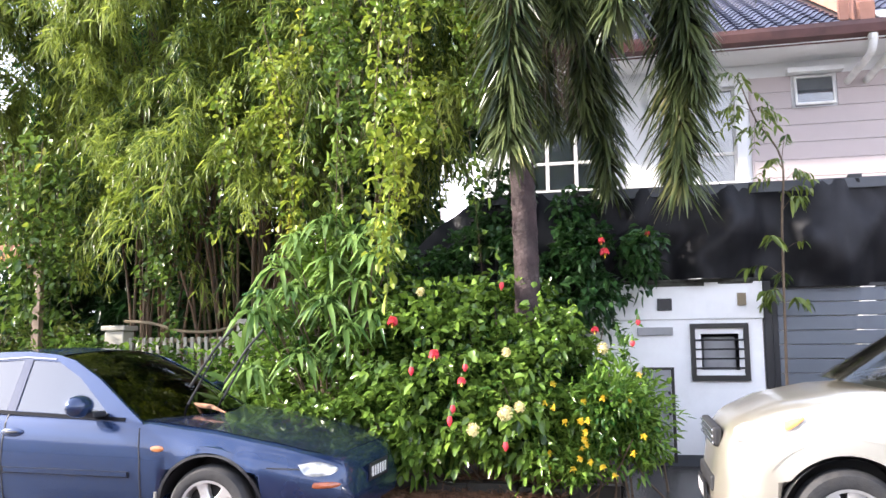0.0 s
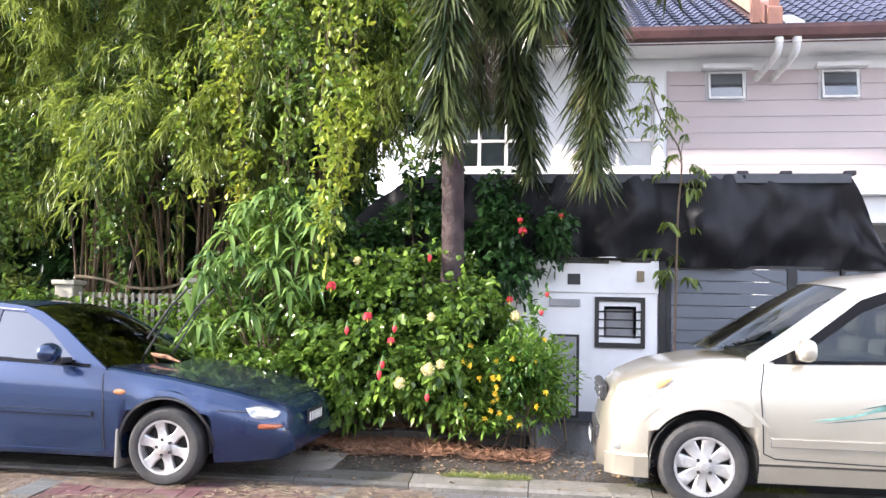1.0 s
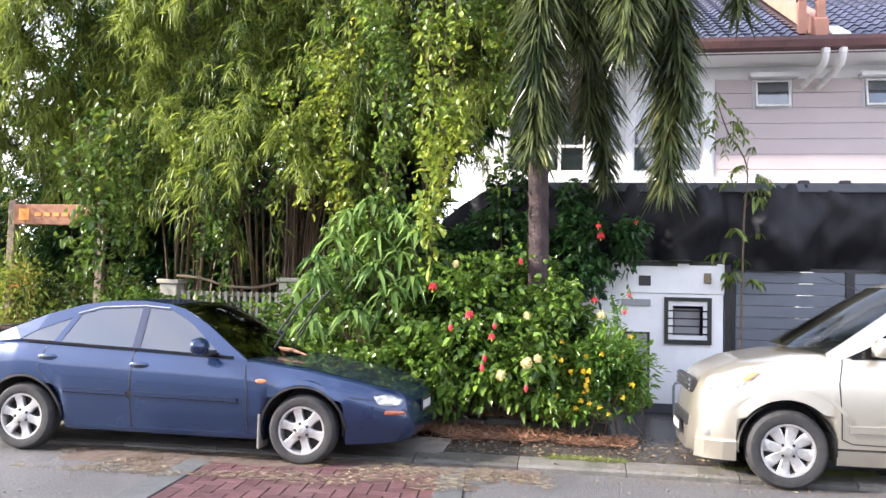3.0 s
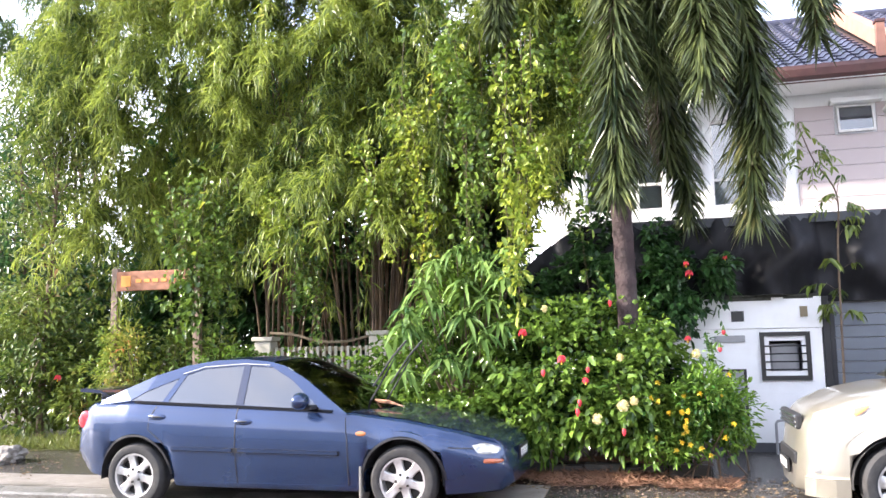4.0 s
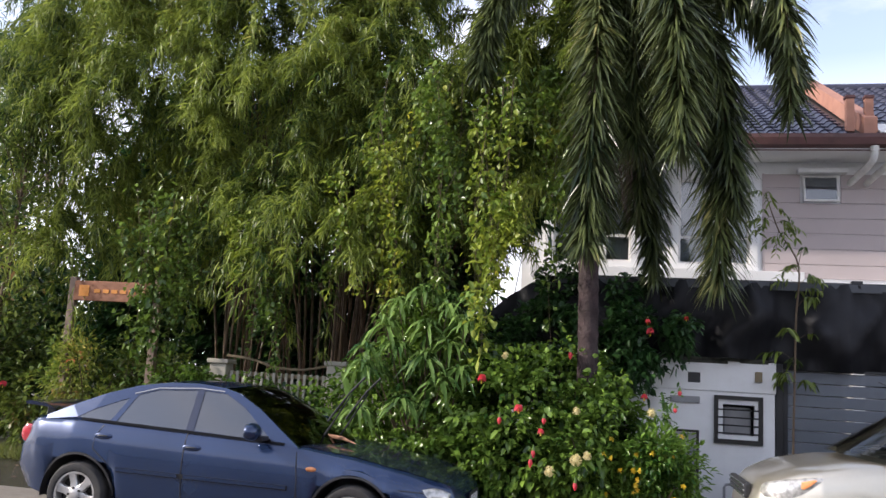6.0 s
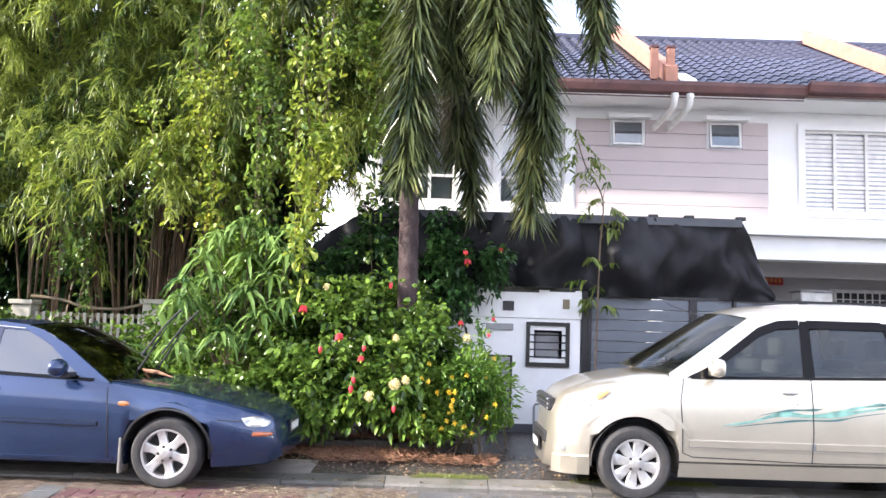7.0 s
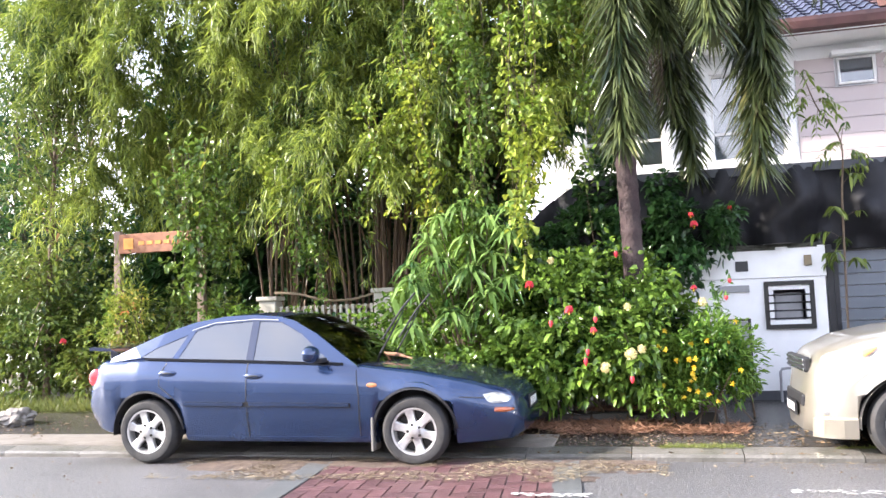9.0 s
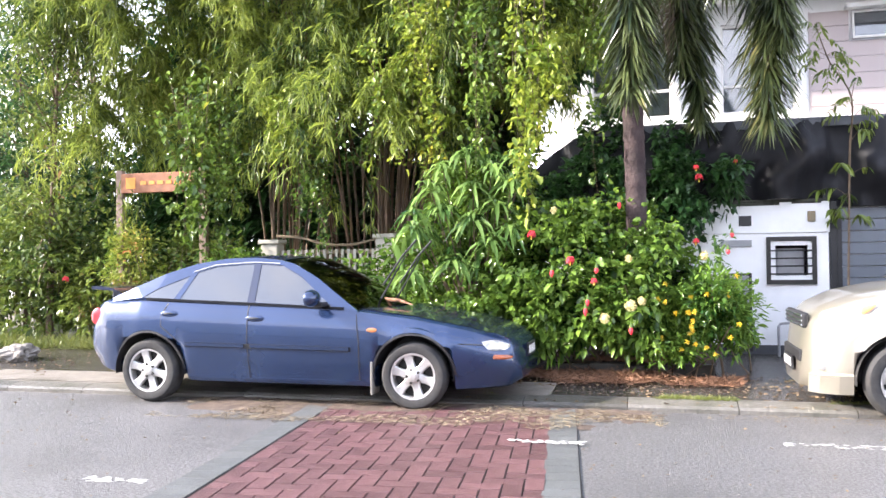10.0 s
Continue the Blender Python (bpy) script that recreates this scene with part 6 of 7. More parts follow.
def flower(name, label, at, kind, size, group):
    f = thing(name, label, "flower", group, at=tuple(at))
    if kind == "hibiscus":
        n = 10
        P = np.zeros((n, 3))
        a = np.linspace(0, 2 * math.pi, n, endpoint=False)
        D = np.stack([np.cos(a) * 0.55, np.sin(a) * 0.55 - 0.4, np.full(n, -0.75)], 1)
        part_mesh("petals", leaves("petals", P, D, size, size * 0.6, rng, 0.1, True, 0.1), M["red_petal"], f)
        part("stamen", tube([(0, 0, 0), (0, -0.012, -size * 0.7), (0, -0.02, -size * 1.2)], [0.004, 0.004, 0.007], 6), M["yellow_petal"], f)
        part("calyx", tube([(0, 0, 0.03), (0, 0, 0.012), (0, 0, -0.01)], [0.004, 0.012, 0.008], 6), M["hib_leaf"], f)
    elif kind == "bud":
        part("petals", tube([(0, 0, 0.02), (0, 0, 0), (0, -0.006, -size * 0.5), (0, -0.01, -size * 0.8), (0, -0.012, -size * 1.05)], [0.004, 0.014, 0.022, 0.015, 0.004], 9), M["red_petal"], f, smooth=60)
        part("calyx", tube([(0, 0, 0.05), (0, 0, 0.02), (0, 0, -0.005)], [0.003, 0.013, 0.02], 7), M["hib_leaf"], f)
    elif kind == "ball":
        p, o = shell_points(rng, (0, 0, 0), (size * 0.4,) * 3, 90)
        part_mesh("petals", leaves("petals", p, o, size * 0.3, size * 0.22, rng, 0.0), M["cream_petal"], f)
        part("core", tube([(0, 0, -size * 0.4), (0, 0, -size * 0.2), (0, 0, size * 0.2), (0, 0, size * 0.38)], [0.01, size * 0.35, size * 0.35, 0.01], 8), M["cream_petal"], f)
    else:
        n = 5
        a = np.linspace(0, 2 * math.pi, n, endpoint=False)
        D = np.stack([np.cos(a), np.full(n, -0.45), np.sin(a)], 1)
        part_mesh("petals", leaves("petals", np.zeros((n, 3)), D, size * 0.5, size * 0.5, rng, 0.05, True, 0.1), M["yellow_petal"], f)
        part("throat", tube([(0, 0.04, 0), (0, 0.0, 0)], [0.004, 0.012], 7), M["yellow_petal"], f)
    return f


hib = bush("hibiscus_hedge", "dense green hibiscus hedge with red flowers in a planting strip", "shrub",
           [((-2.9, 5.65, 1.15), (0.95, 0.75, 0.75), 1.0), ((-2.15, 5.5, 0.95), (0.75, 0.75, 0.65), 1.0), ((-3.55, 5.7, 0.75), (0.75, 0.65, 0.5), 1.0), ((-2.4, 5.9, 1.55), (0.7, 0.5, 0.4), 0.9), ((-1.95, 5.9, 1.15), (0.4, 0.45, 0.5), 0.9), ((-2.7, 5.45, 0.72), (1.15, 0.6, 0.4), 1.0), ((-4.05, 5.2, 0.72), (0.45, 0.3, 0.42), 1.0)],
           150, 0.092, 0.06, M["hib_leaf"], 50, 0.36, 0.3, True)
alla = bush("yellow_bell_shrub", "bright green yellow bell shrub spilling over the pavement", "shrub",
            [((-1.55, 5.35, 0.75), (0.5, 0.45, 0.48), 1.0), ((-1.32, 5.4, 0.85), (0.3, 0.35, 0.33), 0.9), ((-1.75, 5.15, 0.45), (0.38, 0.3, 0.28), 1.0), ((-1.4, 5.5, 1.25), (0.16, 0.2, 0.35), 0.5), ((-1.25, 5.25, 0.62), (0.26, 0.28, 0.34), 1.0), ((-1.55, 5.05, 0.85), (0.4, 0.25, 0.3), 0.9)],
            200, 0.085, 0.028, M["alla_leaf"], 9, 0.27, 0.15, True)
creeper = bush("net_creeper", "dark green creeper with red flowers climbing the net", "creeper",
               [((-2.45, 6.55, 2.6), (0.45, 0.3, 0.5), 1.0), ((-2.0, 6.6, 2.6), (0.4, 0.25, 0.35), 1.0), ((-1.95, 6.5, 1.9), (0.6, 0.35, 0.7), 1.0), ((-2.7, 6.6, 2.0), (0.6, 0.3, 0.6), 1.0), ((-3.3, 6.5, 1.8), (0.6, 0.4, 0.6), 1.0), ((-1.45, 6.5, 2.15), (0.5, 0.32, 0.42), 1.0), ((-1.08, 6.4, 2.2), (0.26, 0.2, 0.26), 0.9)],
               110, 0.10, 0.06, M["dark_leaf"], 5, 0.3, 0.35, True)
strap = thing("drooping_strap_plant", "plant with rosettes of long drooping strap leaves", "shrub")
P, D, L, ln, heads = [], [], [], [], []
for i in range(4000):
    front = len(heads) < 17
    z = rng.uniform(1.05, 2.5)
    x = rng.uniform(-4.5 + 0.15 * max(0, z - 1.9), -3.35)
    y = (5.1 if front else 5.5) + rng.uniform(-0.1, 0.15) + 0.25 * (z - 1.2)
    if len(heads) == 28 or any((x - a) ** 2 + (z - b) ** 2 + (y - c) ** 2 < (0.075 if front else 0.03) for a, c, b in heads):
        continue
    heads.append((x, y, z))
    k = 28
    a, e = rng.uniform(0, 2 * math.pi, k), rng.uniform(0.0, 1.35, k)
    P.append(np.array([x, y, z]) + rng.normal(0, 0.018, (k, 3)))
    D.append(np.stack([np.cos(a) * np.cos(e), np.sin(a) * np.cos(e) - 0.1, np.sin(e) + 0.15], 1))
    L.append(rng.uniform(0.26, 0.40, k))
    ln.append(smooth_line([(-3.95 + rng.normal() * 0.2, 5.75, 0.12), ((x - 3.95) / 2, 5.7, z * 0.55), (x, y, z)], 9))
P, D, L = np.vstack(P), np.vstack(D), np.concatenate(L)
part_mesh("crown", leaves("crown", P, D, L, 0.056, rng, 1.0, True, 0.2), M["strap_leaf"], strap)
part_mesh("stem_work", twig_mesh("stem_work", ln, 0.016), M["twig"], strap)
broad = thing("broad_leaved_plant", "young plant with a few long upright paddle leaves", "plant", at=(-4.62, 5.3, 0.1))
for dx, dy, dz, ln_ in ((0.06, -0.05, 1.0, 0.62), (-0.2, -0.1, 0.9, 0.55), (0.3, -0.2, 0.7, 0.5), (-0.5, -0.3, 0.5, 0.5), (0.1, -0.4, 0.6, 0.45)):
    base = np.array([0.05 * dx, 0, 1.05 if dz > 0.8 else 0.85])
    lf = part_mesh("leaf", leaves("leaf", [base], [(dx, dy, dz)], ln_, 0.13, rng, 0.25, True, 0.15), M["strap_leaf"], broad)
    part("stalk", tube([(0, 0, 0.02), (0.02 * dx, 0, 0.5), tuple(base)], [0.015, 0.011, 0.007], 6), M["strap_leaf"], lf)
bush("undergrowth", "dark leafy undergrowth filling the strip below the bamboo", "shrub",
     [((-4.5, 6.2, 1.0), (0.8, 0.5, 0.85), 1.0), ((-3.9, 5.85, 1.75), (0.55, 0.25, 0.85), 1.0), ((-5.2, 6.3, 0.7), (0.8, 0.5, 0.6), 1.0), ((-3.8, 6.4, 1.6), (0.7, 0.35, 0.8), 0.9), ((-4.4, 5.5, 0.5), (0.6, 0.4, 0.4), 1.0), ((-6.2, 6.55, 0.9), (0.9, 0.28, 0.45), 1.0), ((-7.2, 6.5, 1.0), (0.6, 0.3, 0.6), 1.0)], 110, 0.10, 0.06, M["hib_leaf"], 30, 0.15, 0.3, True)

for at, kind, size in (((-2.75, 4.74, 1.33), "hibiscus", 0.075), ((-3.17, 5.03, 1.6), "hibiscus", 0.08), ((-1.47, 6.2, 2.23), "hibiscus", 0.08), ((-1.5, 6.2, 2.33), "hibiscus", 0.06), ((-1.08, 6.25, 2.38), "hibiscus", 0.05),
                       ((-2.93, 4.72, 1.2), "bud", 0.07), ((-2.5, 4.7, 1.22), "bud", 0.06), ((-2.52, 4.66, 1.12), "hibiscus", 0.06), ((-2.58, 4.6, 0.92), "bud", 0.07), ((-2.6, 4.58, 0.84), "bud", 0.08), ((-2.18, 4.56, 0.66), "bud", 0.07),
                       ((-2.3, 5.3, 1.88), "bud", 0.07), ((-1.55, 5.4, 1.5), "hibiscus", 0.06), ((-1.2, 5.4, 1.55), "bud", 0.05), ((-1.25, 5.3, 1.38), "bud", 0.05),
                       ((-11.2, 6.6, 1.0), "hibiscus", 0.08), ((-9.9, 6.5, 1.15), "hibiscus", 0.08), ((-12.0, 6.8, 1.6), "hibiscus", 0.08)):
    flower("hibiscus_flower" if kind == "hibiscus" else "hibiscus_bud", "red hibiscus flower on the hedge" if kind == "hibiscus" else "drooping red hibiscus bud on the hedge", at, kind, size, "hibiscus flowers")
for at, size in (((-2.18, 4.56, 0.86), 0.09), ((-2.42, 4.56, 0.74), 0.08), ((-2.08, 4.62, 0.9), 0.07), ((-1.48, 5.2, 1.32), 0.075), ((-2.2, 4.8, 1.3), 0.06), ((-2.95, 5.1, 1.8), 0.06)):
    flower("cream_flower_head", "round cream yellow flower head among leaves", at, "ball", size, "flower heads")
for i in range(24):
    a, z = rng.uniform(-0.65, 0.42), rng.uniform(0.32, 1.15)
    flower("yellow_flower", "small yellow trumpet flower on the shrub", (-1.5 + a * (0.7 if z < 0.5 else 0.75), 4.76 + 0.25 * abs(a) + rng.uniform(0, 0.08) + 0.12 * abs(z - 0.7), z), "bell", 0.065, "yellow flowers")


def vine(name, label, top, bottom, spread, n, size, material):
    v = thing(name, label, "vine")
    ln, P, D = [], [], []
    for i in range(n):
        a = np.array(top) + rng.normal(0, 1, 3) * spread
        b = np.array(bottom) + rng.normal(0, 1, 3) * spread * np.array([0.7, 0.7, 2.5])
        pts = smooth_line([a, (a + b) / 2 + rng.normal(0, 0.08, 3), b], 26)
        ln.append(pts)
        for q in pts:
            gap = noise.noise(Vector(q) * 3.4 + Vector((i * 0.7, 0, 0)))
            k = 0 if gap < -0.12 else 4 if gap < 0.15 else 8
            P.append(q + rng.normal(0, 0.06, (k, 3)))
            D.append(unit(rng.normal(0, 1, (k, 3)) + np.array([0, -0.6, -0.5])))
    P, D = np.vstack(P), np.vstack(D)
    m = len(P)
    part_mesh("foliage", leaves("foliage", P, D, size * rng.uniform(0.55, 1.7, m), size * 0.75 * rng.uniform(0.6, 1.5, m), rng, 0.2, True), material, v)
    part_mesh("strand_work", twig_mesh("strand_work", ln, 0.005), M["twig"], v)


VINE_Y, VINE_G = "yellow-green vine hanging in a curtain from the bamboo", "green leafy vine draped over the bamboo"
for top, foot, spread, n, size in (((-3.22, 5.2, 4.6), (-3.2, 4.9, 2.25), (0.12, 0.12, 0.12), 8, 0.065), ((-3.05, 5.3, 3.6), (-2.85, 5.0, 2.95), (0.13, 0.12, 0.1), 4, 0.06),
                                   ((-4.55, 5.9, 4.4), (-4.5, 5.8, 2.75), (0.22, 0.15, 0.15), 6, 0.06), ((-5.0, 6.0, 3.9), (-4.95, 5.9, 2.7), (0.2, 0.15, 0.12), 4, 0.055), ((-6.6, 6.3, 3.6), (-6.7, 6.2, 2.9), (0.3, 0.15, 0.15), 5, 0.055)):
    vine("yellow_vine", VINE_Y, top, foot, spread, n, size, M["vine_leaf"])
for top, foot, spread, n, size in (((-3.75, 5.5, 5.0), (-3.75, 5.4, 3.0), (0.35, 0.2, 0.3), 7, 0.065), ((-3.95, 5.9, 4.4), (-3.9, 5.9, 2.3), (0.3, 0.2, 0.3), 7, 0.065), ((-2.75, 5.9, 4.8), (-2.6, 5.9, 3.3), (0.22, 0.2, 0.3), 9, 0.065),
                                   ((-4.4, 6.1, 4.9), (-4.3, 6.0, 3.0), (0.35, 0.15, 0.3), 7, 0.065), ((-7.8, 6.35, 3.4), (-7.8, 6.25, 1.75), (0.2, 0.13, 0.2), 12, 0.075), ((-7.4, 6.4, 3.3), (-7.3, 6.35, 2.1), (0.25, 0.13, 0.2), 10, 0.07),
                                   ((-6.15, 6.4, 3.2), (-6.2, 6.35, 1.85), (0.15, 0.12, 0.15), 8, 0.06), ((-5.6, 6.3, 3.4), (-5.65, 6.3, 2.75), (0.3, 0.12, 0.12), 6, 0.06)):
    vine("green_vine", VINE_G, top, foot, spread, n, size, M["vine_dark"])

# hedge and trees to the west
# added backing that hides sky; its dark leaves carry the clump's inner shade
bush("bamboo_backing", "dark leafy backing mass added behind the bamboo, toned for deep shade", "thicket",
     [((-8.2, 10.2, 2.6), (1.6, 0.7, 2.4), 1.0), ((-6.6, 9.7, 1.7), (1.5, 0.5, 1.7), 1.0), ((-4.7, 9.5, 1.8), (1.1, 0.4, 1.8), 1.0), ((-4.25, 8.5, 3.2), (0.55, 0.4, 1.1), 1.2), ((-5.6, 10.2, 2.4), (1.3, 0.7, 2.2), 1.0), ((-10.4, 10.4, 2.6), (1.2, 0.7, 2.3), 1.0), ((-7.0, 9.6, 5.4), (2.8, 0.7, 1.6), 1.0), ((-13.0, 10.6, 2.0), (1.5, 0.7, 1.8), 1.0), ((-4.8, 9.8, 5.0), (0.9, 0.6, 1.4), 1.0), ((-3.5, 8.3, 4.35), (0.85, 0.5, 0.75), 0.9), ((-9.2, 9.6, 4.6), (1.9, 0.7, 1.8), 1.0)],
     120, 0.22, 0.085, M["dark_leaf"], 30, 0.14, 0.3, False, 0.9)
bush("mixed_hedge", "tall mixed hedge of green and yellowing leaves", "hedge",
     [((-8.4, 7.2, 1.0), (0.8, 0.6, 0.95), 1.0), ((-9.6, 7.0, 0.95), (0.9, 0.6, 0.9), 1.0), ((-10.9, 7.1, 1.25), (0.9, 0.7, 1.15), 1.0), ((-12.3, 7.4, 1.4), (0.9, 0.8, 1.3), 1.0), ((-13.8, 7.8, 1.3), (1.0, 0.9, 1.2), 0.9), ((-7.6, 7.3, 0.9), (0.6, 0.4, 0.8), 0.9), ((-15.5, 8, 1.3), (1.2, 1, 1.3), 0.9)],
     95, 0.10, 0.05, M["hedge_leaf"], 60, 0.15, 0.3, True)
bush("red_tipped_shrub", "shrub with orange-red young leaves at its tips", "shrub",
     [((-8.95, 6.55, 1.3), (0.42, 0.35, 0.6), 1.0), ((-8.6, 6.6, 0.8), (0.5, 0.35, 0.5), 0.8)], 170, 0.085, 0.028, M["orange_leaf"], 20, 0.2, 0.2, True)


def small_tree(name, label, foot, height, crown, dens, size, material, lean=0.0):
    t = thing(name, label, "tree")
    f = np.array(foot, float)
    top = f + np.array([lean, 0, height])
    pts = smooth_line([f, f + np.array([0.05, 0, height * 0.4]), top], 12)
    tk = tube(pts, np.linspace(0.06, 0.02, 12), 8)
    part("trunk", tk, M["twig"], t)
    ln, P, D = [], [], []
    for i in range(int(40 * dens)):
        s = rng.uniform(0.3, 1.0)
        a = pts[int(s * 11)]
        d = unit(rng.normal(0, 1, 3) * np.array([1, 1, 0.4]) + np.array([0, 0, 0.4]))
        q = a + d * crown * rng.uniform(0.3, 1.0)
        l = smooth_line([a, (a + q) / 2 + np.array([0, 0, 0.08]), q], 7)
        ln.append(l)
        for p in l[2:]:
            k = 9
            P.append(p + rng.normal(0, 0.12, (k, 3)))
            D.append(unit(rng.normal(0, 1, (k, 3)) + np.array([0, 0, -0.2])))
    P, D = np.vstack(P), np.vstack(D)
    m = len(P)
    part_mesh("branch_work", twig_mesh("branch_work", ln, 0.014), M["twig"], t)
    part_mesh("crown", leaves("crown", P, D, size * rng.uniform(0.6, 1.3, m), size * 0.45 * rng.uniform(0.7, 1.2, m), rng, 0.2, True), material, t)
    return t


small_tree("slender_tree", "slender tree with a thin trunk and sparse leaves", (-10.6, 7.0, 0.14), 4.6, 1.3, 2.2, 0.10, M["hedge_leaf"], 0.2)
small_tree("slender_tree", "slender tree with a thin trunk and sparse leaves", (-12.4, 8.6, 0.14), 5.6, 1.7, 3.2, 0.11, M["dark_leaf"], -0.2)
far = thing("far_bamboo", "bamboo plumes standing farther back against the sky", "bamboo")
P, D, L, W, lines = plumes(rng, [((-14.7, 12.0, 12.5), (1.4, 1.0, 0.9), 1.0), ((-14.4, 12.0, 10.3), (1.2, 1.1, 1.3), 0.9), ((-16.5, 12.0, 8.8), (0.9, 0.8, 0.9), 0.7), ((-13.9, 12, 8.2), (1.1, 1, 1.2), 0.8)], 7.0, 1.1, 9, 10, 0.19, 0.03)
part_mesh("crown", leaves("crown", P, D, L, W, rng), M["far_leaf"], far)
part_mesh("twig_work", twig_mesh("twig_work", lines, 0.007), M["culm"], far)
for i in range(6):
    part("culm", tube(smooth_line([(-14 + rng.normal() * 0.3, 12.6, 0.14), (-14.3 + rng.normal() * 0.3, 12.6, 5), (-14.7 + rng.normal() * 0.3, 12.2, 8.6)], 8), 0.035, 6), M["culm"], far)
small_tree("far_tree", "leafy tree beyond the hedge", (-16.5, 13, 0.14), 6.0, 2.4, 3.0, 0.16, M["hedge_leaf"])

sap = thing("sapling", "young tree with compound drooping leaves beside the gate", "tree")
SX, SY = 0.12, 6.62
spts = smooth_line([(SX - 0.02, SY, 0.16), (SX, SY, 1.2), (SX + 0.03, SY, 2.4), (SX + 0.06, SY, 3.05), (SX - 0.15, SY, 3.45), (SX - 0.3, SY, 3.9)], 26)
part("trunk", tube(spts, np.linspace(0.015, 0.006, 26), 7), M["twig"], sap)
P, D, L = [], [], []
ln = []
for z, r, k in ((2.2, 0.28, 6), (2.4, 0.32, 5), (2.6, 0.28, 3), (2.8, 0.35, 3), (3.45, 0.25, 4), (3.75, 0.3, 5), (3.9, 0.3, 4)):
    i = int(np.argmin(np.abs(spts[:, 2] - z)))
    for j in range(k):
        a = 2 * math.pi * j / k + rng.uniform(0, 0.6)
        i = max(0, min(25, i + int(rng.integers(-2, 3))))
        e = spts[i] + np.array([math.cos(a) * r, math.sin(a) * r, 0.02 - 0.15 * (z > 3)]) * rng.uniform(0.6, 1.25) + np.array([0, 0, rng.normal() * 0.07])
        l = smooth_line([spts[i], (spts[i] + e) / 2 + np.array([0, 0, 0.06]), e], 8)
        ln.append(l)
        for p in l[3:]:
            for q in (-1, 1):
                P.append(p)
                D.append((-math.sin(a) * q * 0.7 + math.cos(a) * 0.3, math.cos(a) * q * 0.7, -0.65))
                L.append(0.13 if z < 2.4 else 0.09)
part_mesh("crown", leaves("crown", np.array(P), np.array(D) + rng.normal(0, 0.25, (len(D), 3)), np.array(L) * rng.uniform(0.6, 1.3, len(L)), np.array(L) * 0.36, rng, 0.3, True), M["hedge_leaf"], sap)
part_mesh("twig_work", twig_mesh("twig_work", ln, 0.005), M["twig"], sap)

# ---- litter, planting strip, small pieces ----
soil = tagged(part("planting_bed", sheet(-6.0, -1.35, 5.50, 6.8, 60, 20, lambda x, y: 0.2 + 0.04 * noise.noise((x * 3, y * 3, 1))), M["soil"]), "brown soil of the planting strip", "soil", kind="structure")
edge_run = tagged(new("planting_edge"), "row of dark damp edging blocks along the planting strip", "edging", kind="structure")
for i in range(11):
    x = -6.0 + i * 0.42
    part("edging_block", box(x + 0.006, x + 0.414, 5.39 + 0.012 * math.sin(i * 2.1), 5.51, 0.08, 0.205 + 0.012 * math.sin(i * 3.3), 0.012), M["edging"], edge_run)


def scatter(name, label, category, n, xr, yr, zf, length, width, material, flat=0.15, clump=None):
    P = np.stack([rng.uniform(*xr, n), rng.uniform(*yr, n), np.zeros(n)], 1)
    if clump:
        keep = np.array([noise.noise((p[0] * clump, p[1] * clump, 5)) for p in P]) > -0.02
        P = P[keep]
    n = len(P)
    P[:, 2] = [zf(p[0], p[1]) + 0.006 for p in P]
    a = rng.uniform(0, 2 * math.pi, n)
    D = np.stack([np.cos(a), np.sin(a), np.abs(rng.normal(0, flat, n))], 1)
    return tagged(part_mesh(name, leaves(name, P, D, length * rng.uniform(0.5, 1.4, n), width * rng.uniform(0.6, 1.3, n), rng, 0.0), material), label, category, kind="stuff")


scatter("dry_needles", "red-brown dry palm fibres littering the bed edge", "litter", 7500, (-3.6, -1.2), (4.7, 5.65), lambda x, y: max(pave_z(y), 0.21 if y > 5.39 else 0.0) + 0.02, 0.13, 0.008, M["fibre"], 0.25, 1.1)
scatter("leaf_litter", "dry leaves scattered over the wet pavement", "litter", 1300, (-5.0, -0.2), (3.9, 5.35), lambda x, y: pave_z(y), 0.045, 0.022, M["litter"], 0.1)
scatter("leaf_litter", "dry leaves scattered over the wet pavement", "litter", 700, (-13, -7), (4.2, 6.6), lambda x, y: pave_z(y), 0.05, 0.025, M["litter"], 0.1, 0.8)
scatter("straw", "pale dry straw washed along the road edge", "litter", 9000, (-6.2, -1.9), (2.85, 3.86), lambda x, y: 0.02 if -4.8 < x < -2.4 else 0.008, 0.06, 0.006, M["straw"], 0.06, 1.6)
scatter("straw", "pale dry straw washed along the road edge", "litter", 700, (-2.4, 3.5), (3.55, 3.85), lambda x, y: 0.002, 0.06, 0.006, M["straw"], 0.05, 2)
scatter("road_leaves", "small leaves lying on the damp asphalt", "litter", 350, (-10, 4), (0.5, 3.8), lambda x, y: 0.002, 0.03, 0.018, M["litter"], 0.05)
scatter("kerb_grass", "short grass growing along the kerb joint", "grass", 9000, (-4.2, 1.0), (4.03, 4.17), lambda x, y: 0.075, 0.04, 0.006, M["grass"], 1.0, 1.5)
scatter("hedge_grass", "rough yellow grass at the foot of the hedge", "grass", 5000, (-14, -7.2), (6.3, 6.9), lambda x, y: pave_z(y), 0.2, 0.012, M["grass"], 1.4)

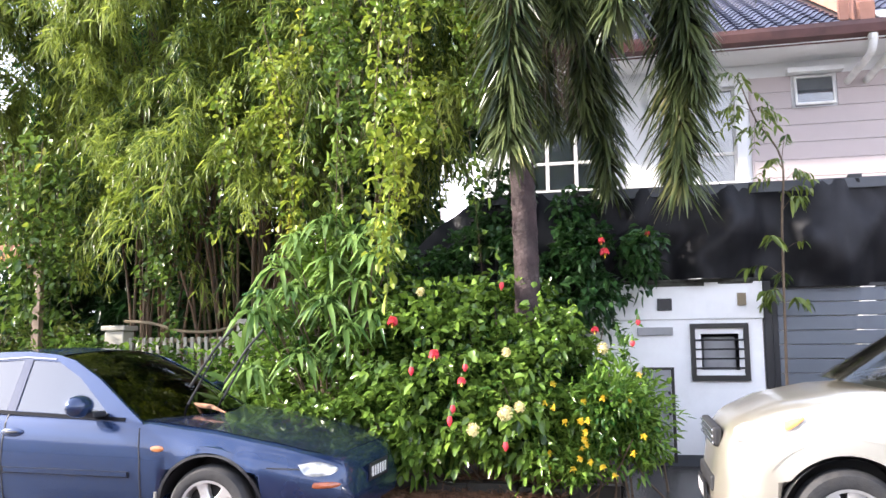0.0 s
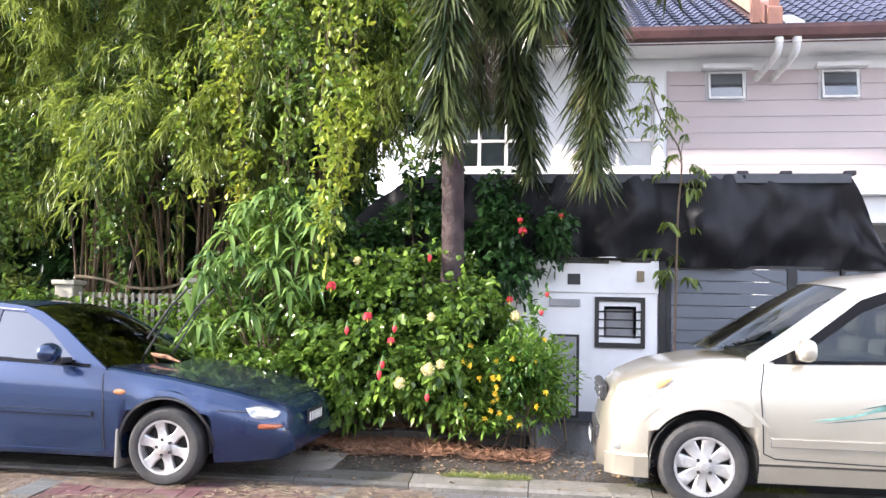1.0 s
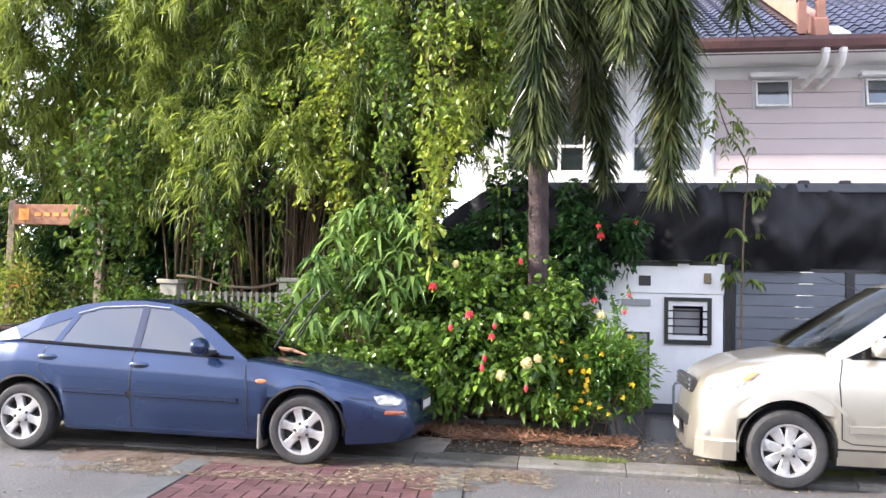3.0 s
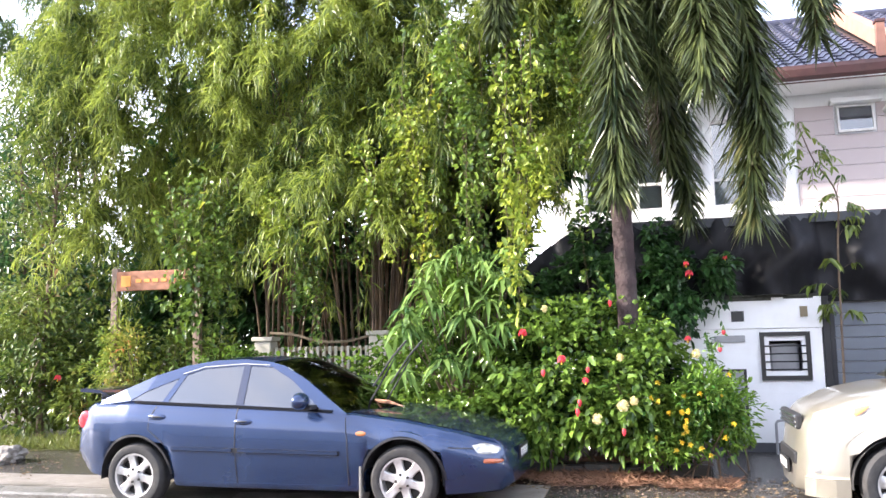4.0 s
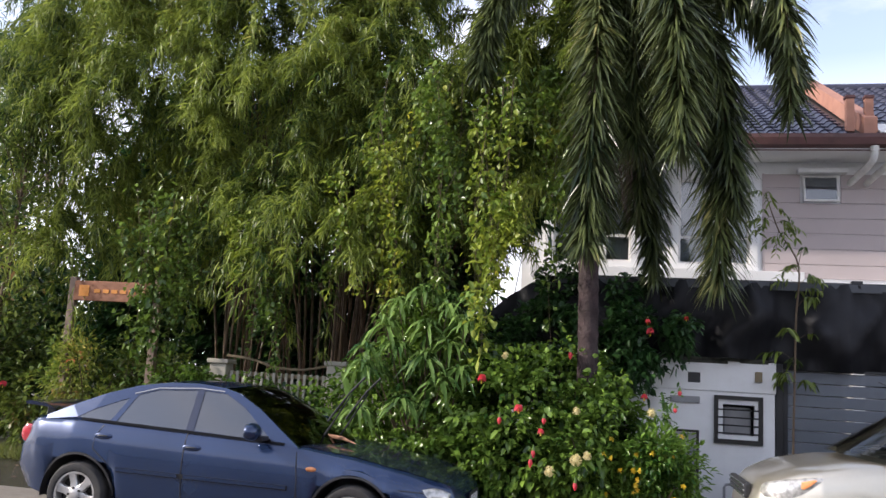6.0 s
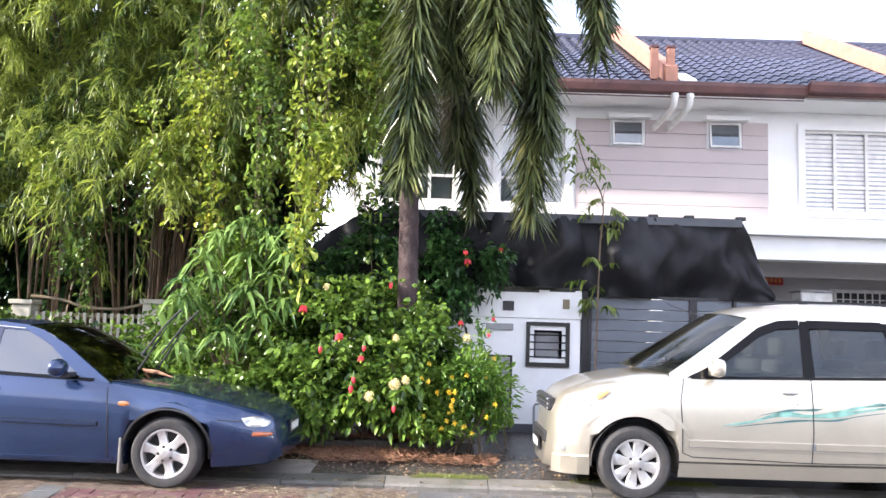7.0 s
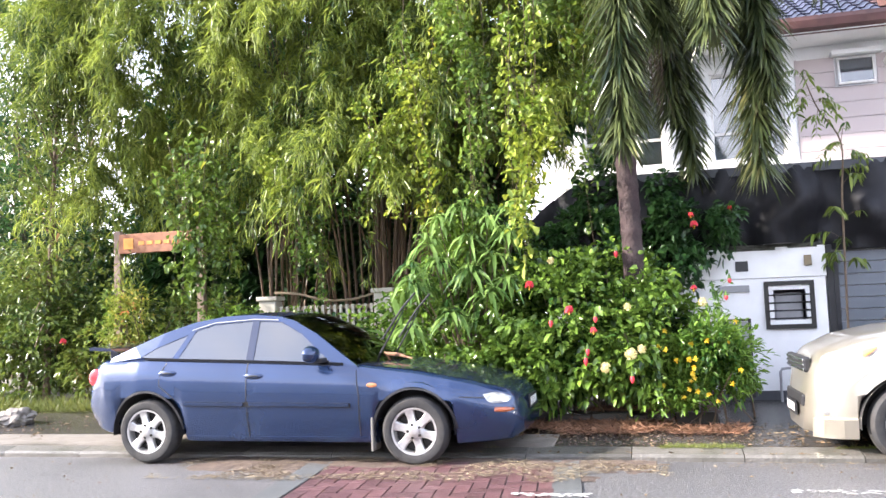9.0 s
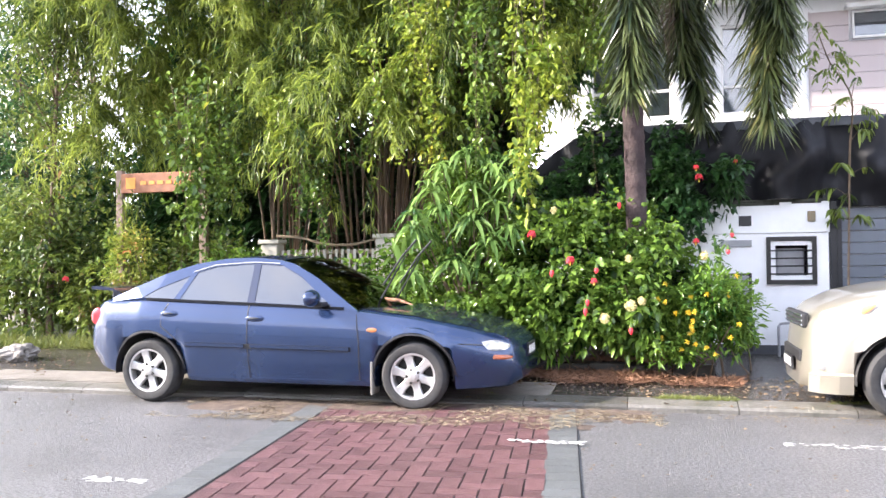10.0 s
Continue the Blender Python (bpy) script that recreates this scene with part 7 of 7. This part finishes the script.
for x0, x1, y0, y1 in ((-5.35, -4.95, 0.94, 1.03), (-3.0, -2.47, 2.42, 2.52), (-1.15, -0.4, 2.72, 2.83), (-0.3, 0.6, 2.8, 2.9)):
    n = 55
    P = np.stack([rng.uniform(x0, x1, n), rng.uniform(y0, y1, n), np.full(n, 0.004)], 1)
    a = rng.uniform(-0.3, 0.3, n)
    me = leaves("road_marking", P, np.stack([np.cos(a), np.sin(a), np.zeros(n)], 1), 0.05, 0.03, np.random.default_rng(3), 0.0, False, 0.0)
    v = np.empty(len(me.vertices) * 3, np.float32)
    me.vertices.foreach_get("co", v)
    v[2::3] = (0.019 if x0 == -3.0 else 0.004) + 0.0004 * (np.arange(len(v) // 3) // 4 % 4)
    me.vertices.foreach_set("co", v)
    tagged(part_mesh("road_marking", me, M["paint"]), "worn flaking white road marking", "marking", kind="structure")

rk = thing("rubble_lump", "rough grey lump of broken concrete at the kerb", "rock", at=(-9.75, 5.45, pave_z(5.45)))
bm = bmesh.new()
bmesh.ops.create_icosphere(bm, subdivisions=4, radius=0.2)
for v in bm.verts:
    v.co *= 1 + 0.35 * noise.noise(v.co * 9) + 0.2 * noise.noise(v.co * 22)
    v.co.z = max(-0.03, v.co.z * 0.62 + 0.08)
    v.co.x *= 1.25
part("lump", bm, M["rock"], rk, smooth=25)

dl = thing("dry_branch", "dry brown palm sheath lying below the blue car's windscreen", "branch", at=(-4.45, 4.15, 0.93))
part("sheath", tube([(-0.15, 0.05, -0.02), (0, 0, 0.01), (0.14, -0.02, 0.0), (0.3, -0.1, -0.035)], [0.006, 0.02, 0.018, 0.004], 7), M["fibre"], dl)

tagged(part("silt_drift", sheet(-6.4, -2.0, 3.0, ROAD_EDGE + 0.02, 130, 28, lambda x, y: 0.006 + 0.014 * noise.noise((x * 2.2, y * 3.0, 1)) + 0.010 * noise.noise((x * 9, y * 9, 6)) + 0.022 * (y - 3.35) - 0.02 * max(0, abs(x + 4.2) - 1.6)), M["silt"]), "brown silt washed over the pavers along the kerb", "silt", kind="structure")

# kerb stones
kerb = tagged(new("kerb"), "pale weathered concrete kerb, low and mossy", "kerb", kind="structure")
km = bpy.data.meshes.new("kerb_stone")
kb = slab([(0.0, -0.05), (0.0, 0.035), (0.03, 0.055), (0.20, 0.085), (0.24, 0.085), (0.24, -0.05)], "x", 0.004, 0.896)
kb.to_mesh(km)
kb.free()
for i in range(50):
    ob = part_mesh("kerb_stone", km, M["kerb"], kerb)
    ob.location = (-22 + i * 0.9, ROAD_EDGE, 0.0)

# red pavers, herringbone
BW = 0.122          # paver width; twice as long
pm = bpy.data.meshes.new("paver")
pb = box(-BW + 0.004, BW - 0.004, -BW / 2 + 0.004, BW / 2 - 0.004, -0.02, 0.0)
for v in pb.verts:
    if v.co.z > -0.01:
        v.co.x *= 0.975
        v.co.y *= 0.95
pb.to_mesh(pm)
pb.free()
fv, ff = [], []
for b in range(-44, 23):
    for a in range(-9, 9):
        m = (a - b) % 4
        if m == 0:
            x, y, turn = (a + 1) * BW, (b + 0.5) * BW, 0
        elif m == 3:
            x, y, turn = (a + 0.5) * BW, (b + 1) * BW, 1
        elif m == 1 and a == -8:
            x, y, turn = (a + 0.5) * BW, (b + 0.5) * BW, 2
        else:
            continue
        if m == 0 and a == 7:
            x, turn = (a + 0.5) * BW, 2
        hx, hy = ((BW, BW / 2), (BW / 2, BW), (BW / 2, BW / 2))[turn]
        if x - hx < -1.0 or x + hx > 0.98 or y + hy > 2.6:
            continue
        z = 0.013 + 0.004 * noise.noise((x * 7, y * 7, 2))
        if y > -0.45:
            ob = part_mesh("paver", pm, M["brick"], strip)
            ob.matrix_local = pose(x, y, z, rng.normal() * 0.5, rng.normal() * 0.5, 90 * (turn == 1)) @ Matrix.Diagonal((0.49 if turn == 2 else 1, 1, 1, 1))
        else:
            k = len(fv)
            p, q = hx - 0.005, hy - 0.005
            fv += [(x - p, y - q, z), (x + p, y - q, z), (x + p, y + q, z), (x - p, y + q, z), (x - p, y - q, 0), (x + p, y - q, 0), (x + p, y + q, 0), (x - p, y + q, 0)]
            ff += [(k, k + 1, k + 2, k + 3), (k, k + 4, k + 5, k + 1), (k + 1, k + 5, k + 6, k + 2), (k + 2, k + 6, k + 7, k + 3), (k + 3, k + 7, k + 4, k)]
tagged(part_mesh("pavers_beyond", raw_mesh("pavers_beyond", fv, ff), M["brick"], strip), kind="stuff")
for x0 in (-1.215, 0.955):
    for i in range(43):
        y = -4.75 + i * 0.172
        part("border_stone", box(x0 + 0.003, x0 + 0.217, y + 0.002, y + 0.170, 0.0, 0.012), M["border"], strip)

# roof tiles
tm = bpy.data.meshes.new("roof_tile")
tb = bmesh.new()
prof = [(-0.15, 0.0), (-0.10, 0.05), (-0.05, 0.066), (0.0, 0.045), (0.05, 0.006), (0.10, 0.0), (0.155, 0.0)]
r0 = [tb.verts.new((x, 0.0, z + 0.03)) for x, z in prof]
r1 = [tb.verts.new((x, 0.40, z)) for x, z in prof]
r2 = [tb.verts.new((x, 0.0, z + 0.006)) for x, z in prof]
for i in range(len(prof) - 1):
    tb.faces.new((r0[i], r0[i + 1], r1[i + 1], r1[i]))
    tb.faces.new((r0[i + 1], r0[i], r2[i], r2[i + 1]))
tb.to_mesh(tm)
tb.free()
tv = np.empty(len(tm.vertices) * 3)
tm.vertices.foreach_get("co", tv)
tv = tv.reshape(-1, 3)
tf = np.array([list(p.vertices) for p in tm.polygons])
slope_len = math.hypot(RY - EY, RZ - EZ)
jv, jf, count = [], [], 0
for j in range(int(slope_len / 0.34) + 1):
    for i in range(int((HR - HL + 0.9) / 0.30)):
        x, s = HL - 0.4 + i * 0.30, j * 0.34 - 0.02
        if any(abs(x - q) < 0.13 for q in (2.5, 7.5, 12.6)) or s > slope_len - 0.1:
            continue
        m = Matrix.Translation((x, EY + s * math.cos(slope), EZ - 0.055 + s * math.sin(slope))) @ Matrix.Rotation(slope, 4, "X")
        if 0.4 < x < 8.6 and j < 11:
            count += 1
            ob = part_mesh("roof_tile", tm, M["tile"], roof)
            ob.matrix_local = m
        else:
            k = sum(len(a) for a in jv)
            jv.append(tv @ np.array(m.to_3x3()).T + np.array(m.translation))
            jf.append(tf + k)
tagged(part_mesh("tiles_beyond", raw_mesh("tiles_beyond", np.vstack(jv), np.vstack(jf)), M["tile"], roof), kind="stuff")
tagged(part("ridge_cap", tube([(HL - 0.4, RY, RZ - 0.03), (HR + 0.3, RY, RZ - 0.03)], 0.12, 12), M["tile"]), "rounded dark ridge tiles along the roof top", "ridge", kind="structure")
